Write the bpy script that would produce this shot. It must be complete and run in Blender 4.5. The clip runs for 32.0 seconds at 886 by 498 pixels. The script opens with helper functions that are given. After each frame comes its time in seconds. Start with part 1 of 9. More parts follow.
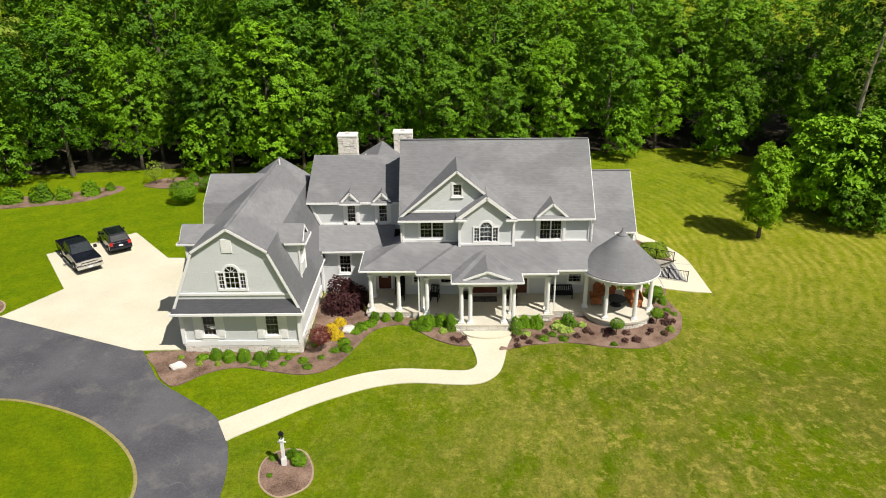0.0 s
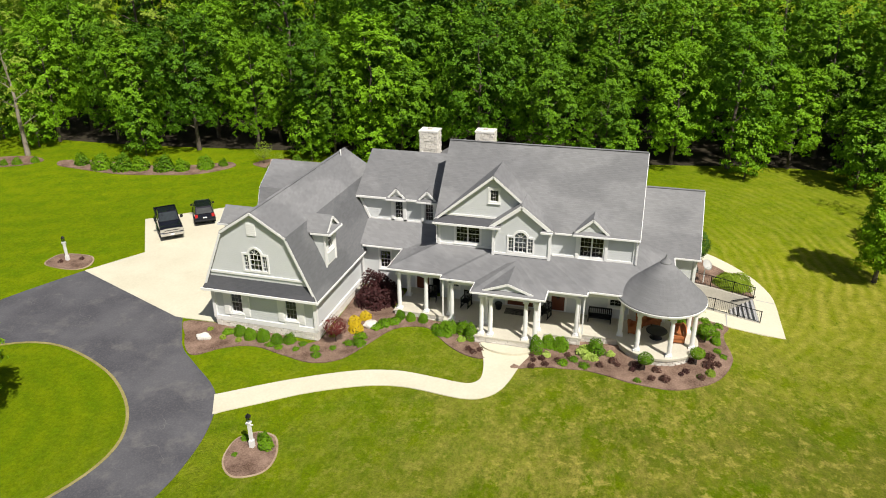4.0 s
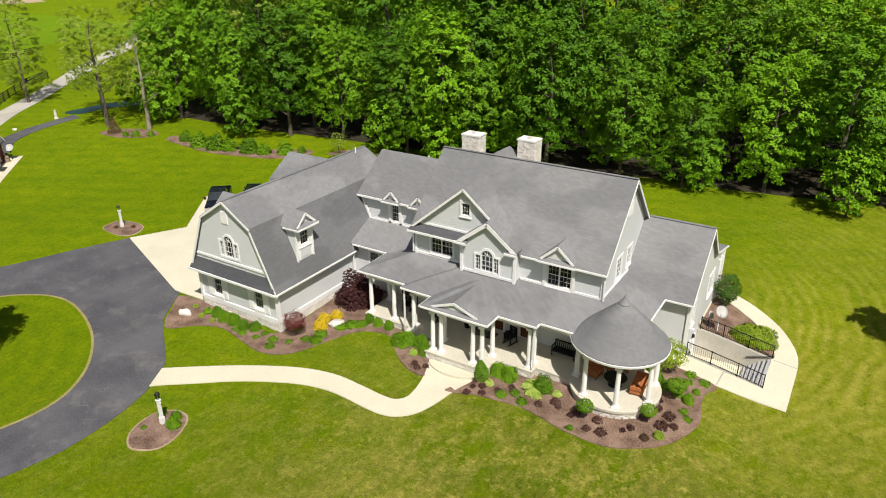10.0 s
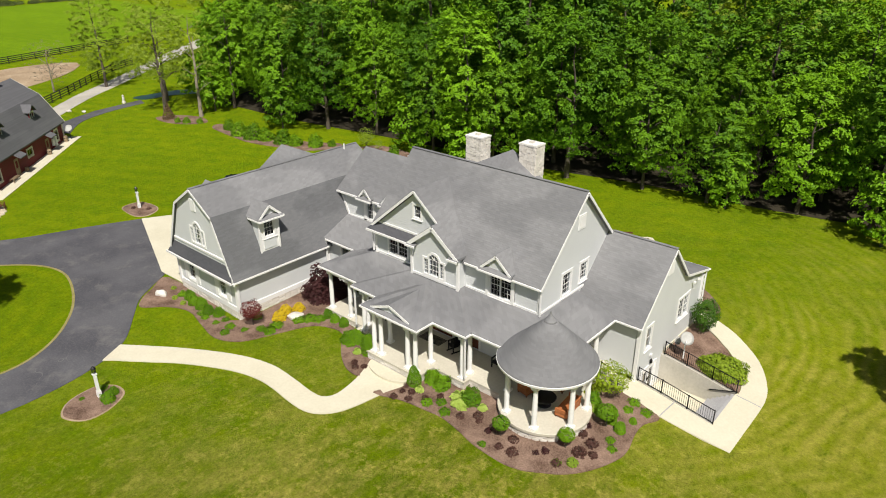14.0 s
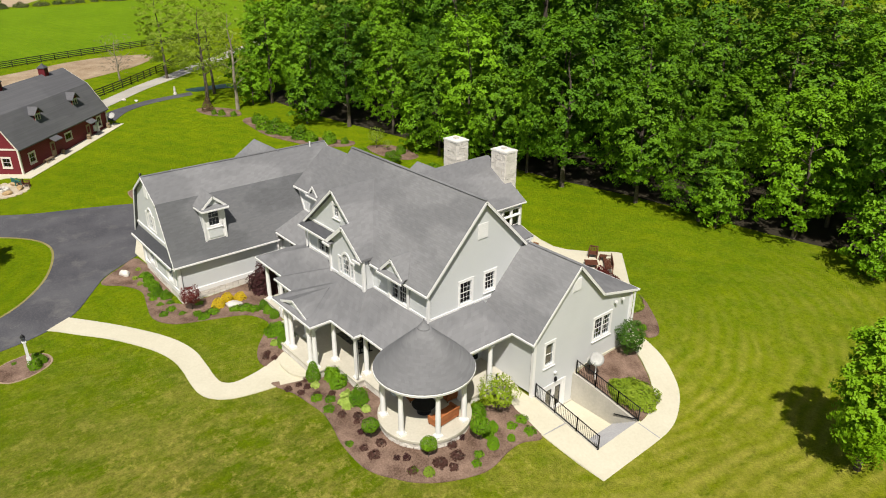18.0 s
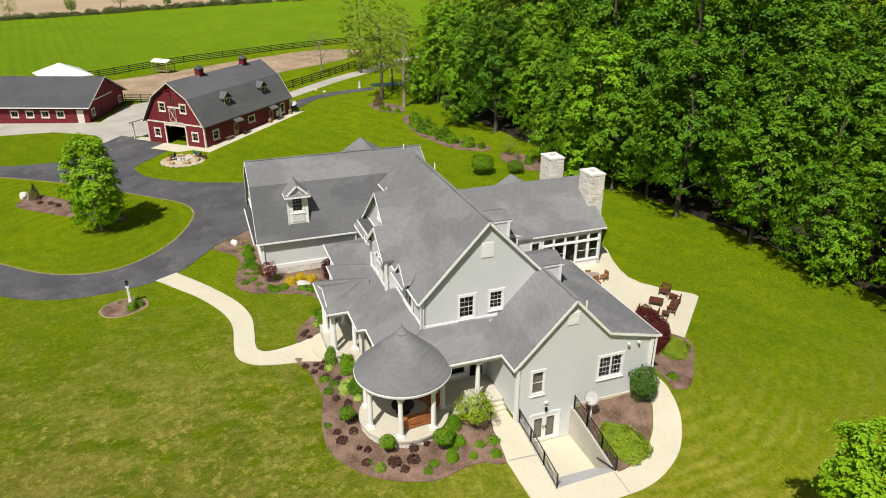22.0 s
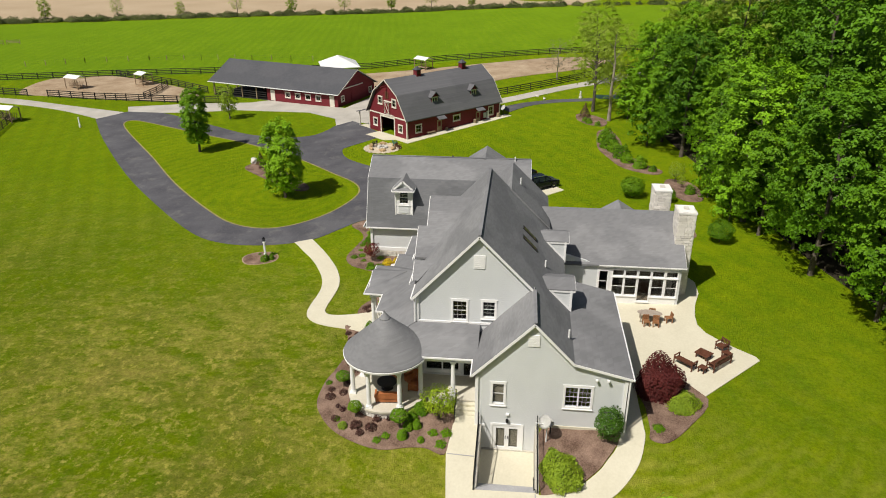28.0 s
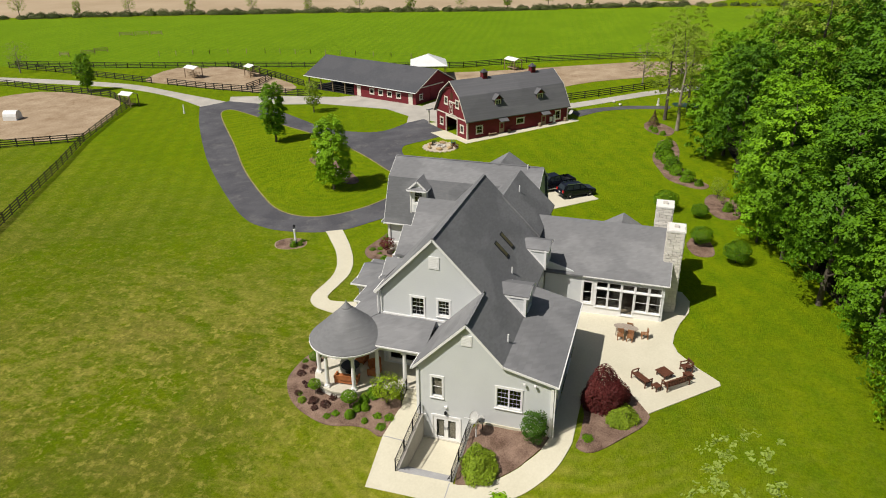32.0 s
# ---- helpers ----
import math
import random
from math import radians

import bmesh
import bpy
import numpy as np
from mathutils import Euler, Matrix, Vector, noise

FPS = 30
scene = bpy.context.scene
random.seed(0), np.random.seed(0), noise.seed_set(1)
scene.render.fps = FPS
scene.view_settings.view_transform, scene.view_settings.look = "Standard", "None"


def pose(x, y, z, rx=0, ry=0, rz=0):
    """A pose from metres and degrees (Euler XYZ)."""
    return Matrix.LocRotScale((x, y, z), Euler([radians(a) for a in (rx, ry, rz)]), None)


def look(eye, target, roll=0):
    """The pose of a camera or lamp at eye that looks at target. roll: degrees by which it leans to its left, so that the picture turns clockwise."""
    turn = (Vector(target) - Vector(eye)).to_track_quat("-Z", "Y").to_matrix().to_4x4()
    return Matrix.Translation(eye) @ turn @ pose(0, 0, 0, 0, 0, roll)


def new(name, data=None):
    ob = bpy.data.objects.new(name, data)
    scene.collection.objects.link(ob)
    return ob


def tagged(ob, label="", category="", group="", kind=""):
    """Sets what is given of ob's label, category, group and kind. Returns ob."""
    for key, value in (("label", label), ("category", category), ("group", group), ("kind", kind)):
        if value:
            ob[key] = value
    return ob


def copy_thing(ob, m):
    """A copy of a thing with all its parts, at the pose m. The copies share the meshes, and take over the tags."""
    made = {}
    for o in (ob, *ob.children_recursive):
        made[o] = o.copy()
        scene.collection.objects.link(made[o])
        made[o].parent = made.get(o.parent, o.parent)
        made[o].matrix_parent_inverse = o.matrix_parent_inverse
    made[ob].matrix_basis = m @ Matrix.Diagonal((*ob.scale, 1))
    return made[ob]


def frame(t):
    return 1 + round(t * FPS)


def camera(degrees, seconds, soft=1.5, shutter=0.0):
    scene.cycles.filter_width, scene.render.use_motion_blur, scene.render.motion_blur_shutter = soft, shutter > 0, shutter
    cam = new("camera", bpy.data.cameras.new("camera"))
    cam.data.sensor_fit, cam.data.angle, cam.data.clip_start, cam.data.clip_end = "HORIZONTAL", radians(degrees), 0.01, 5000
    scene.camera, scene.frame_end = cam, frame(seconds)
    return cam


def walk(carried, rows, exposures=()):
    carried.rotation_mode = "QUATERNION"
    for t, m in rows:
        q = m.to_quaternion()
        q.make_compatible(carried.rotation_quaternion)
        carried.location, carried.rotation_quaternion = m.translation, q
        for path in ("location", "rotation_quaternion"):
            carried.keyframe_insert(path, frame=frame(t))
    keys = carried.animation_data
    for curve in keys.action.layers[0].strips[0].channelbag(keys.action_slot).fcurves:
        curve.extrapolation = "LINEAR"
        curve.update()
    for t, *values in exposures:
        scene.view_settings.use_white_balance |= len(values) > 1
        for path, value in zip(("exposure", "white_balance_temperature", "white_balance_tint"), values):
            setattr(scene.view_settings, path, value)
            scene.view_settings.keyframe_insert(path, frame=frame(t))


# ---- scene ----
cam = camera(65.3, 32.0, 1.0)
METRES, EYE, TILT, LEAN, TURN = 90.0, 24.7, -23.5, 0.5, 0.1
ROWS = [
    (0.0, 0.0, 0.0, 0.0, 0.0, 0.0, 0.0),
    (0.5, 0.01334, 0.00268, 0.00151, 0.824, -0.055, -0.375),
    (1.0, 0.02687, 0.00536, 0.00301, 1.839, -0.141, -0.841),
    (1.5, 0.04031, 0.00813, 0.00472, 2.893, -0.216, -1.337),
    (2.0, 0.05325, 0.01111, 0.00633, 4.317, -0.311, -1.962),
    (2.5, 0.06628, 0.01399, 0.00874, 8.232, -0.607, -3.677),
    (3.0, 0.08052, 0.01797, 0.01054, 11.426, -0.882, -5.003),
    (3.5, 0.09355, 0.02244, 0.01255, 12.95, -1.117, -5.688),
    (5.5, 0.1442, 0.04336, 0.02068, 18.318, -1.939, -7.821),
    (6.0, 0.15624, 0.04873, 0.02339, 19.602, -2.174, -8.376),
    (6.5, 0.16797, 0.05441, 0.02669, 20.847, -2.41, -8.861),
    (7.0, 0.17951, 0.06039, 0.0301, 22.091, -2.655, -9.347),
    (7.5, 0.19088, 0.06648, 0.03369, 23.311, -2.901, -9.852),
    (8.0, 0.20244, 0.07288, 0.03718, 24.58, -3.158, -10.326),
    (8.5, 0.21301, 0.07947, 0.04088, 25.799, -3.424, -10.861),
    (9.0, 0.22358, 0.08656, 0.04447, 27.058, -3.691, -11.376),
    (9.5, 0.23444, 0.09355, 0.04836, 28.357, -4.008, -11.831),
    (10.0, 0.24511, 0.10085, 0.05215, 29.646, -4.295, -12.296),
    (10.5, 0.25528, 0.10844, 0.05584, 30.886, -4.602, -12.811),
    (11.0, 0.26554, 0.11593, 0.05944, 32.015, -4.92, -13.257),
    (11.5, 0.27571, 0.12382, 0.06303, 33.124, -5.198, -13.622),
    (12.0, 0.28578, 0.13202, 0.06622, 34.223, -5.436, -14.018),
    (12.5, 0.29604, 0.14031, 0.06971, 35.332, -5.745, -14.404),
    (13.0, 0.30661, 0.1487, 0.07351, 36.411, -6.044, -14.779),
    (13.5, 0.31718, 0.15729, 0.0774, 37.481, -6.343, -15.155),
    (14.0, 0.32795, 0.16629, 0.08159, 38.58, -6.652, -15.511),
    (14.5, 0.33944, 0.17564, 0.08582, 39.718, -6.961, -15.886),
    (16.5, 0.38622, 0.21753, 0.10555, 44.271, -8.224, -17.277),
    (17.0, 0.39832, 0.22918, 0.11099, 44.909, -8.385, -17.493),
    (17.5, 0.41001, 0.24103, 0.11652, 45.157, -8.446, -17.599),
    (18.0, 0.42091, 0.25108, 0.12185, 47.548, -9.192, -18.263),
    (18.5, 0.4328, 0.2629, 0.12837, 54.621, -11.509, -19.896),
    (19.0, 0.44479, 0.27562, 0.13508, 59.862, -13.352, -20.892),
    (19.5, 0.45529, 0.28794, 0.14149, 62.271, -14.239, -21.371),
    (20.0, 0.46548, 0.30036, 0.14901, 62.918, -14.491, -21.493),
    (20.5, 0.47517, 0.31248, 0.15692, 63.114, -14.552, -21.564),
    (21.0, 0.48417, 0.3243, 0.16533, 65.203, -15.33, -21.915),
    (21.5, 0.49311, 0.33838, 0.17378, 67.266, -16.067, -22.208),
    (22.0, 0.50105, 0.35167, 0.18273, 68.337, -16.49, -22.4),
    (22.5, 0.5088, 0.36525, 0.19168, 69.74, -17.025, -22.592),
    (23.0, 0.51654, 0.37854, 0.20103, 73.476, -18.498, -22.946),
    (23.5, 0.52338, 0.39222, 0.20928, 76.361, -19.618, -23.19),
    (24.0, 0.53013, 0.40671, 0.21832, 78.445, -20.455, -23.325),
    (24.5, 0.53641, 0.4207, 0.22697, 80.261, -21.184, -23.424),
    (26.5, 0.55695, 0.47818, 0.25865, 87.359, -23.902, -23.455),
    (27.0, 0.56123, 0.49198, 0.2675, 90.602, -25.242, -23.421),
    (27.5, 0.56492, 0.50647, 0.27605, 93.783, -26.55, -23.28),
    (28.0, 0.5684, 0.52147, 0.28409, 96.864, -27.725, -23.072),
    (28.5, 0.57053, 0.53547, 0.29254, 99.672, -28.909, -22.867),
    (29.0, 0.57255, 0.55028, 0.30089, 101.879, -29.81, -22.623),
    (29.5, 0.57368, 0.56449, 0.30874, 103.676, -30.55, -22.429),
    (30.0, 0.5743, 0.5787, 0.31719, 105.443, -31.288, -22.195),
    (30.5, 0.57432, 0.59291, 0.32634, 107.049, -31.946, -21.942),
    (31.0, 0.57395, 0.60672, 0.3355, 107.515, -32.175, -21.888),
    (31.5, 0.57347, 0.62023, 0.34445, 108.052, -32.414, -21.784),
    (32.0, 0.5729, 0.63364, 0.3539, 109.008, -32.831, -21.651),
]
walk(cam, [(t, pose(0, 0, EYE, TILT, LEAN, TURN) @ pose(METRES * x, METRES * y, METRES * z, 90 + pitch, roll, yaw)) for t, x, y, z, yaw, pitch, roll in ROWS], [(0, 0.12, 6720, 10), (12, 0.04, 6720, 10), (20, -0.06, 6720, 10), (26, -0.13, 6720, 10), (32, -0.2, 6720, 10)])

# world and sun: late spring, high sun from the south-east
SUN_AT = Vector((0.54, -0.475, 1.0)).normalized()
world = bpy.data.worlds.new("sky")
scene.world = world
world.use_nodes = True
wn = world.node_tree.nodes
sky = wn.new("ShaderNodeTexSky")
sky.sky_type = "NISHITA"
sky.sun_disc = False
sky.sun_elevation = math.asin(SUN_AT.z)
sky.dust_density = 2.5
sky.sun_rotation = math.atan2(SUN_AT.x, SUN_AT.y)
wn["Background"].inputs["Strength"].default_value = 0.053
world.node_tree.links.new(sky.outputs[0], wn["Background"].inputs["Color"])
sun = new("sun", bpy.data.lights.new("sun", "SUN"))
sun.data.energy = 5.2
sun.data.angle = radians(0.55)
sun.data.color = (1.0, 0.96, 0.89)
sun.matrix_basis = look(SUN_AT * 100, (0, 0, 0))


# ---- materials ----
def ramp_mix(nt, fac, a, b):
    m = nt.nodes.new("ShaderNodeMix")
    m.data_type = "RGBA"
    nt.links.new(fac, m.inputs["Factor"])
    for key, c in (("A", a), ("B", b)):
        if isinstance(c, tuple):
            m.inputs[{"A": 6, "B": 7}[key]].default_value = (*c, 1)
        else:
            nt.links.new(c, m.inputs[{"A": 6, "B": 7}[key]])
    return m.outputs[2]


def spread(nt, fac, lo, hi):
    r = nt.nodes.new("ShaderNodeMapRange")
    r.inputs["From Min"].default_value, r.inputs["From Max"].default_value = lo, hi
    nt.links.new(fac, r.inputs["Value"])
    return r.outputs[0]


def noise_of(nt, pos, scale, detail=4, rough=0.6, stretch=None):
    n = nt.nodes.new("ShaderNodeTexNoise")
    n.inputs["Scale"].default_value, n.inputs["Detail"].default_value, n.inputs["Roughness"].default_value = scale, detail, rough
    if stretch:
        mp = nt.nodes.new("ShaderNodeMapping")
        mp.inputs["Scale"].default_value = stretch[:3]
        mp.inputs["Rotation"].default_value = (0, 0, radians(stretch[3]) if len(stretch) > 3 else 0)
        nt.links.new(pos, mp.inputs["Vector"])
        pos = mp.outputs[0]
    nt.links.new(pos, n.inputs["Vector"])
    return n.outputs["Fac"]


def math_of(nt, op, a, b=None, c=None):
    m = nt.nodes.new("ShaderNodeMath")
    m.operation = op
    for i, v in enumerate((a, b, c)):
        if v is None:
            continue
        if isinstance(v, (int, float)):
            m.inputs[i].default_value = v
        else:
            nt.links.new(v, m.inputs[i])
    return m.outputs[0]


def start(name, rough=0.8, metal=0.0, spec=0.3):
    m = bpy.data.materials.new(name)
    m.use_nodes = True
    nt = m.node_tree
    p = nt.nodes["Principled BSDF"]
    p.inputs["Roughness"].default_value = rough
    p.inputs["Metallic"].default_value = metal
    p.inputs["Specular IOR Level"].default_value = spec
    pos = nt.nodes.new("ShaderNodeNewGeometry").outputs["Position"]
    return m, nt, p, pos


def bump_of(nt, p, height, strength, dist=0.02):
    b = nt.nodes.new("ShaderNodeBump")
    b.inputs["Strength"].default_value, b.inputs["Distance"].default_value = strength, dist
    nt.links.new(height, b.inputs["Height"])
    nt.links.new(b.outputs[0], p.inputs["Normal"])


def plain(name, a, b, big=0.6, fine=18, rough=0.75, metal=0.0, bump=0.25, spec=0.3, dist=0.02, each=False):
    """Two colours mixed by a coarse and a fine noise, with fine relief."""
    m, nt, p, pos = start(name, rough, metal, spec)
    n1, n2 = noise_of(nt, pos, big, 3), noise_of(nt, pos, fine, 5)
    f = math_of(nt, "ADD", math_of(nt, "MULTIPLY", n1, 0.55), math_of(nt, "MULTIPLY", n2, 0.45))
    f = spread(nt, f, 0.35, 0.65)
    if each:
        r = nt.nodes.new("ShaderNodeObjectInfo").outputs["Random"]
        f = math_of(nt, "ADD", math_of(nt, "MULTIPLY", f, 0.4), math_of(nt, "MULTIPLY", r, 0.6))
    nt.links.new(ramp_mix(nt, f, a, b), p.inputs["Base Color"])
    if bump:
        bump_of(nt, p, n2, bump, dist)
    return m


def lapped(name, a, b, pitch, rough=0.7, depth=0.02, strength=0.9):
    """Horizontal lapped boards or courses of the given height, by their relief."""
    m, nt, p, pos = start(name, rough)
    z = nt.nodes.new("ShaderNodeSeparateXYZ")
    nt.links.new(pos, z.inputs[0])
    saw = math_of(nt, "FRACT", math_of(nt, "DIVIDE", z.outputs["Z"], pitch))
    n1, n2 = noise_of(nt, pos, 0.35, 3), noise_of(nt, pos, 9, 4, stretch=(1, 1, 6))
    f = spread(nt, math_of(nt, "ADD", math_of(nt, "MULTIPLY", n1, 0.6), math_of(nt, "MULTIPLY", n2, 0.4)), 0.35, 0.65)
    nt.links.new(ramp_mix(nt, f, a, b), p.inputs["Base Color"])
    # each board leans out to its foot, then steps back in a short groove
    lean = math_of(nt, "MINIMUM", math_of(nt, "DIVIDE", saw, 0.14), math_of(nt, "ADD", math_of(nt, "MULTIPLY", math_of(nt, "SUBTRACT", 1.0, saw), 0.35), 0.7))
    bump_of(nt, p, math_of(nt, "ADD", math_of(nt, "MULTIPLY", n2, 0.06), lean), strength, depth)
    return m


def shingles(name, a, b, c, pitch=0.1):
    """Asphalt shingles: courses by height, tabs of mixed grey, broad weathering."""
    m, nt, p, pos = start(name, 0.9, spec=0.25)
    z = nt.nodes.new("ShaderNodeSeparateXYZ")
    nt.links.new(pos, z.inputs[0])
    row = math_of(nt, "FLOOR", math_of(nt, "DIVIDE", z.outputs["Z"], pitch))
    along = math_of(nt, "ADD", math_of(nt, "ADD", z.outputs["X"], z.outputs["Y"]), math_of(nt, "MULTIPLY", row, 0.37))
    tab = math_of(nt, "FLOOR", math_of(nt, "MULTIPLY", along, 3.2))
    w = nt.nodes.new("ShaderNodeTexWhiteNoise")
    w.noise_dimensions = "2D"
    cv = nt.nodes.new("ShaderNodeCombineXYZ")
    nt.links.new(row, cv.inputs[0])
    nt.links.new(tab, cv.inputs[1])
    nt.links.new(cv.outputs[0], w.inputs["Vector"])
    big = spread(nt, noise_of(nt, pos, 0.24, 3, 0.5, stretch=(0.7, 0.7, 1.4)), 0.47, 0.54)
    fine = noise_of(nt, pos, 28, 3)
    base = ramp_mix(nt, big, a, b)
    streak = spread(nt, noise_of(nt, pos, 0.7, 4, 0.6, stretch=(1, 1, 0.25)), 0.5, 0.75)
    base = ramp_mix(nt, math_of(nt, "MULTIPLY", streak, 0.22), base, c)
    grain = math_of(nt, "ADD", math_of(nt, "MULTIPLY", w.outputs["Value"], 0.13), math_of(nt, "MULTIPLY", fine, 0.13))
    hsv = nt.nodes.new("ShaderNodeHueSaturation")
    nt.links.new(base, hsv.inputs["Color"])
    nt.links.new(math_of(nt, "ADD", grain, 0.87), hsv.inputs["Value"])
    nt.links.new(hsv.outputs[0], p.inputs["Base Color"])
    saw = math_of(nt, "FRACT", math_of(nt, "DIVIDE", z.outputs["Z"], pitch))
    bump_of(nt, p, math_of(nt, "SUBTRACT", math_of(nt, "MULTIPLY", fine, 0.4), saw), 0.5, 0.012)
    return m


def grass_mat(name, lush, mid, dry, dry_from=0.5, stripes=0.25, turn=35.0, dry_amount=0.9, rings=None):
    """Mown lawn: mowing bands, tufts, dry and thin patches."""
    m, nt, p, pos = start(name, 0.9, spec=0.04)
    band = nt.nodes.new("ShaderNodeTexWave")
    band.inputs["Scale"].default_value, band.inputs["Distortion"].default_value = 0.12, 3.5
    band.inputs["Detail"].default_value, band.inputs["Detail Scale"].default_value = 2, 0.25
    mp = nt.nodes.new("ShaderNodeMapping")
    mp.inputs["Rotation"].default_value = (0, 0, radians(turn))
    if rings:
        # mown round and round: bands circle this point
        band.wave_type, band.rings_direction = "RINGS", "Z"
        mp.inputs["Rotation"].default_value = (0, 0, 0)
        mp.inputs["Location"].default_value = (-rings[0], -rings[1], 0)
        band.inputs["Scale"].default_value, band.inputs["Distortion"].default_value = 0.2, 1.0
    nt.links.new(pos, mp.inputs["Vector"])
    nt.links.new(mp.outputs[0], band.inputs["Vector"])
    n_big, n_mid, n_fine = noise_of(nt, pos, 0.045, 4, 0.55), noise_of(nt, pos, 0.55, 5, 0.7), noise_of(nt, pos, 5.5, 6, 0.75)
    f = math_of(nt, "ADD", math_of(nt, "MULTIPLY", n_mid, 0.5), math_of(nt, "MULTIPLY", n_fine, 0.35))
    f = math_of(nt, "ADD", f, math_of(nt, "MULTIPLY", band.outputs["Fac"], stripes * 0.5))
    c = ramp_mix(nt, spread(nt, f, 0.34, 0.66), lush, mid)
    # broad swathes of deeper green
    deep = spread(nt, noise_of(nt, pos, 0.06, 3, 0.5, stretch=(1, 1.6, 1, 28)), 0.42, 0.6)
    c = ramp_mix(nt, math_of(nt, "MULTIPLY", deep, 0.28), c, tuple(0.8 * v for v in lush))
    # thin, yellow turf on the open south-east lawn
    where = nt.nodes.new("ShaderNodeSeparateXYZ")
    nt.links.new(pos, where.inputs[0])
    east = spread(nt, math_of(nt, "SUBTRACT", where.outputs["X"], math_of(nt, "MULTIPLY", where.outputs["Y"], 0.35)), -30, -2)
    east = math_of(nt, "MULTIPLY", east, math_of(nt, "SUBTRACT", 1.0, math_of(nt, "MULTIPLY", spread(nt, where.outputs["Y"], 54, 68), 0.7)))
    # the driest turf lies south of the gazebo
    dx, dy = math_of(nt, "SUBTRACT", where.outputs["X"], 15.0), math_of(nt, "SUBTRACT", where.outputs["Y"], 29.0)
    away = math_of(nt, "SQRT", math_of(nt, "ADD", math_of(nt, "MULTIPLY", dx, dx), math_of(nt, "MULTIPLY", dy, dy)))
    thin = math_of(nt, "MULTIPLY", east, math_of(nt, "SUBTRACT", 1.0, math_of(nt, "MULTIPLY", spread(nt, away, 8, 22), 0.6)))
    patch = math_of(nt, "MULTIPLY", spread(nt, math_of(nt, "ADD", math_of(nt, "MULTIPLY", n_big, 0.35), math_of(nt, "MULTIPLY", noise_of(nt, pos, 0.9, 6, 0.8, stretch=(1, 0.5, 1, 25)), 0.65)), dry_from - 0.05, dry_from + 0.1), thin)
    c = ramp_mix(nt, math_of(nt, "MULTIPLY", patch, dry_amount), c, dry)
    # broad worn, brownish patches
    worn = math_of(nt, "MULTIPLY", spread(nt, noise_of(nt, pos, 0.13, 6, 0.65), 0.47, 0.62), thin)
    c = ramp_mix(nt, math_of(nt, "MULTIPLY", worn, dry_amount * 0.6), c, tuple(0.62 * v for v in dry))
    if not rings:
        # the mower's curved lines round the east side of the house
        arcs = nt.nodes.new("ShaderNodeTexWave")
        arcs.wave_type, arcs.rings_direction = "RINGS", "Z"
        arcs.inputs["Scale"].default_value, arcs.inputs["Distortion"].default_value, arcs.inputs["Detail Scale"].default_value = 0.31, 9.0, 0.5
        am = nt.nodes.new("ShaderNodeMapping")
        am.inputs["Location"].default_value = (-6, -60, 0)
        nt.links.new(pos, am.inputs["Vector"])
        nt.links.new(am.outputs[0], arcs.inputs["Vector"])
        near = math_of(nt, "MULTIPLY", spread(nt, where.outputs["X"], 12, 22), spread(nt, where.outputs["Y"], 38, 54))
        near = math_of(nt, "MULTIPLY", near, math_of(nt, "SUBTRACT", 1.0, math_of(nt, "MULTIPLY", spread(nt, where.outputs["Y"], 60, 72), 0.7)))
        streak = math_of(nt, "MULTIPLY", arcs.outputs["Fac"], spread(nt, noise_of(nt, pos, 0.35, 5, 0.7), 0.36, 0.6))
        c = ramp_mix(nt, math_of(nt, "MULTIPLY", math_of(nt, "MULTIPLY", streak, near), 0.75), c, tuple(1.05 * v for v in dry))
        c = ramp_mix(nt, math_of(nt, "MULTIPLY", near, 0.24), c, (0.35, 0.335, 0.014))
    if not rings:
        # straight mown bands on the south-west lawn
        west = math_of(nt, "MULTIPLY", math_of(nt, "SUBTRACT", 1.0, spread(nt, where.outputs["Y"], 12, 34)), math_of(nt, "SUBTRACT", 1.0, spread(nt, where.outputs["X"], -8, 14)))
        c = ramp_mix(nt, math_of(nt, "MULTIPLY", math_of(nt, "MULTIPLY", band.outputs["Fac"], west), 0.4), c, tuple(0.75 * v for v in lush))
    # bare, straw-coloured specks and darker clover tufts
    speck = math_of(nt, "MULTIPLY", spread(nt, noise_of(nt, pos, 1.3, 5, 0.75), 0.53, 0.64), thin)
    c = ramp_mix(nt, math_of(nt, "MULTIPLY", speck, dry_amount * 0.9), c, tuple(1.2 * v for v in dry))
    clover = spread(nt, noise_of(nt, pos, 1.1, 5, 0.75, stretch=(1, 0.6, 1, -20)), 0.54, 0.72)
    c = ramp_mix(nt, math_of(nt, "MULTIPLY", clover, math_of(nt, "ADD", math_of(nt, "MULTIPLY", east, 0.25), 0.5)), c, tuple(0.72 * v for v in lush))
    hsv = nt.nodes.new("ShaderNodeHueSaturation")
    nt.links.new(c, hsv.inputs["Color"])
    grain = math_of(nt, "ADD", math_of(nt, "MULTIPLY", spread(nt, noise_of(nt, pos, 9, 5, 0.8), 0.3, 0.7), 0.55), math_of(nt, "MULTIPLY", spread(nt, noise_of(nt, pos, 3.2, 4, 0.75), 0.32, 0.68), 0.45))
    south = math_of(nt, "MULTIPLY", east, math_of(nt, "SUBTRACT", 1.0, spread(nt, where.outputs["Y"], 38, 52)))
    tone = math_of(nt, "ADD", math_of(nt, "MULTIPLY", south, 0.19), math_of(nt, "ADD", math_of(nt, "MULTIPLY", east, 0.14), 0.05))
    nt.links.new(math_of(nt, "ADD", grain, math_of(nt, "SUBTRACT", 0.83, tone)), hsv.inputs["Value"])
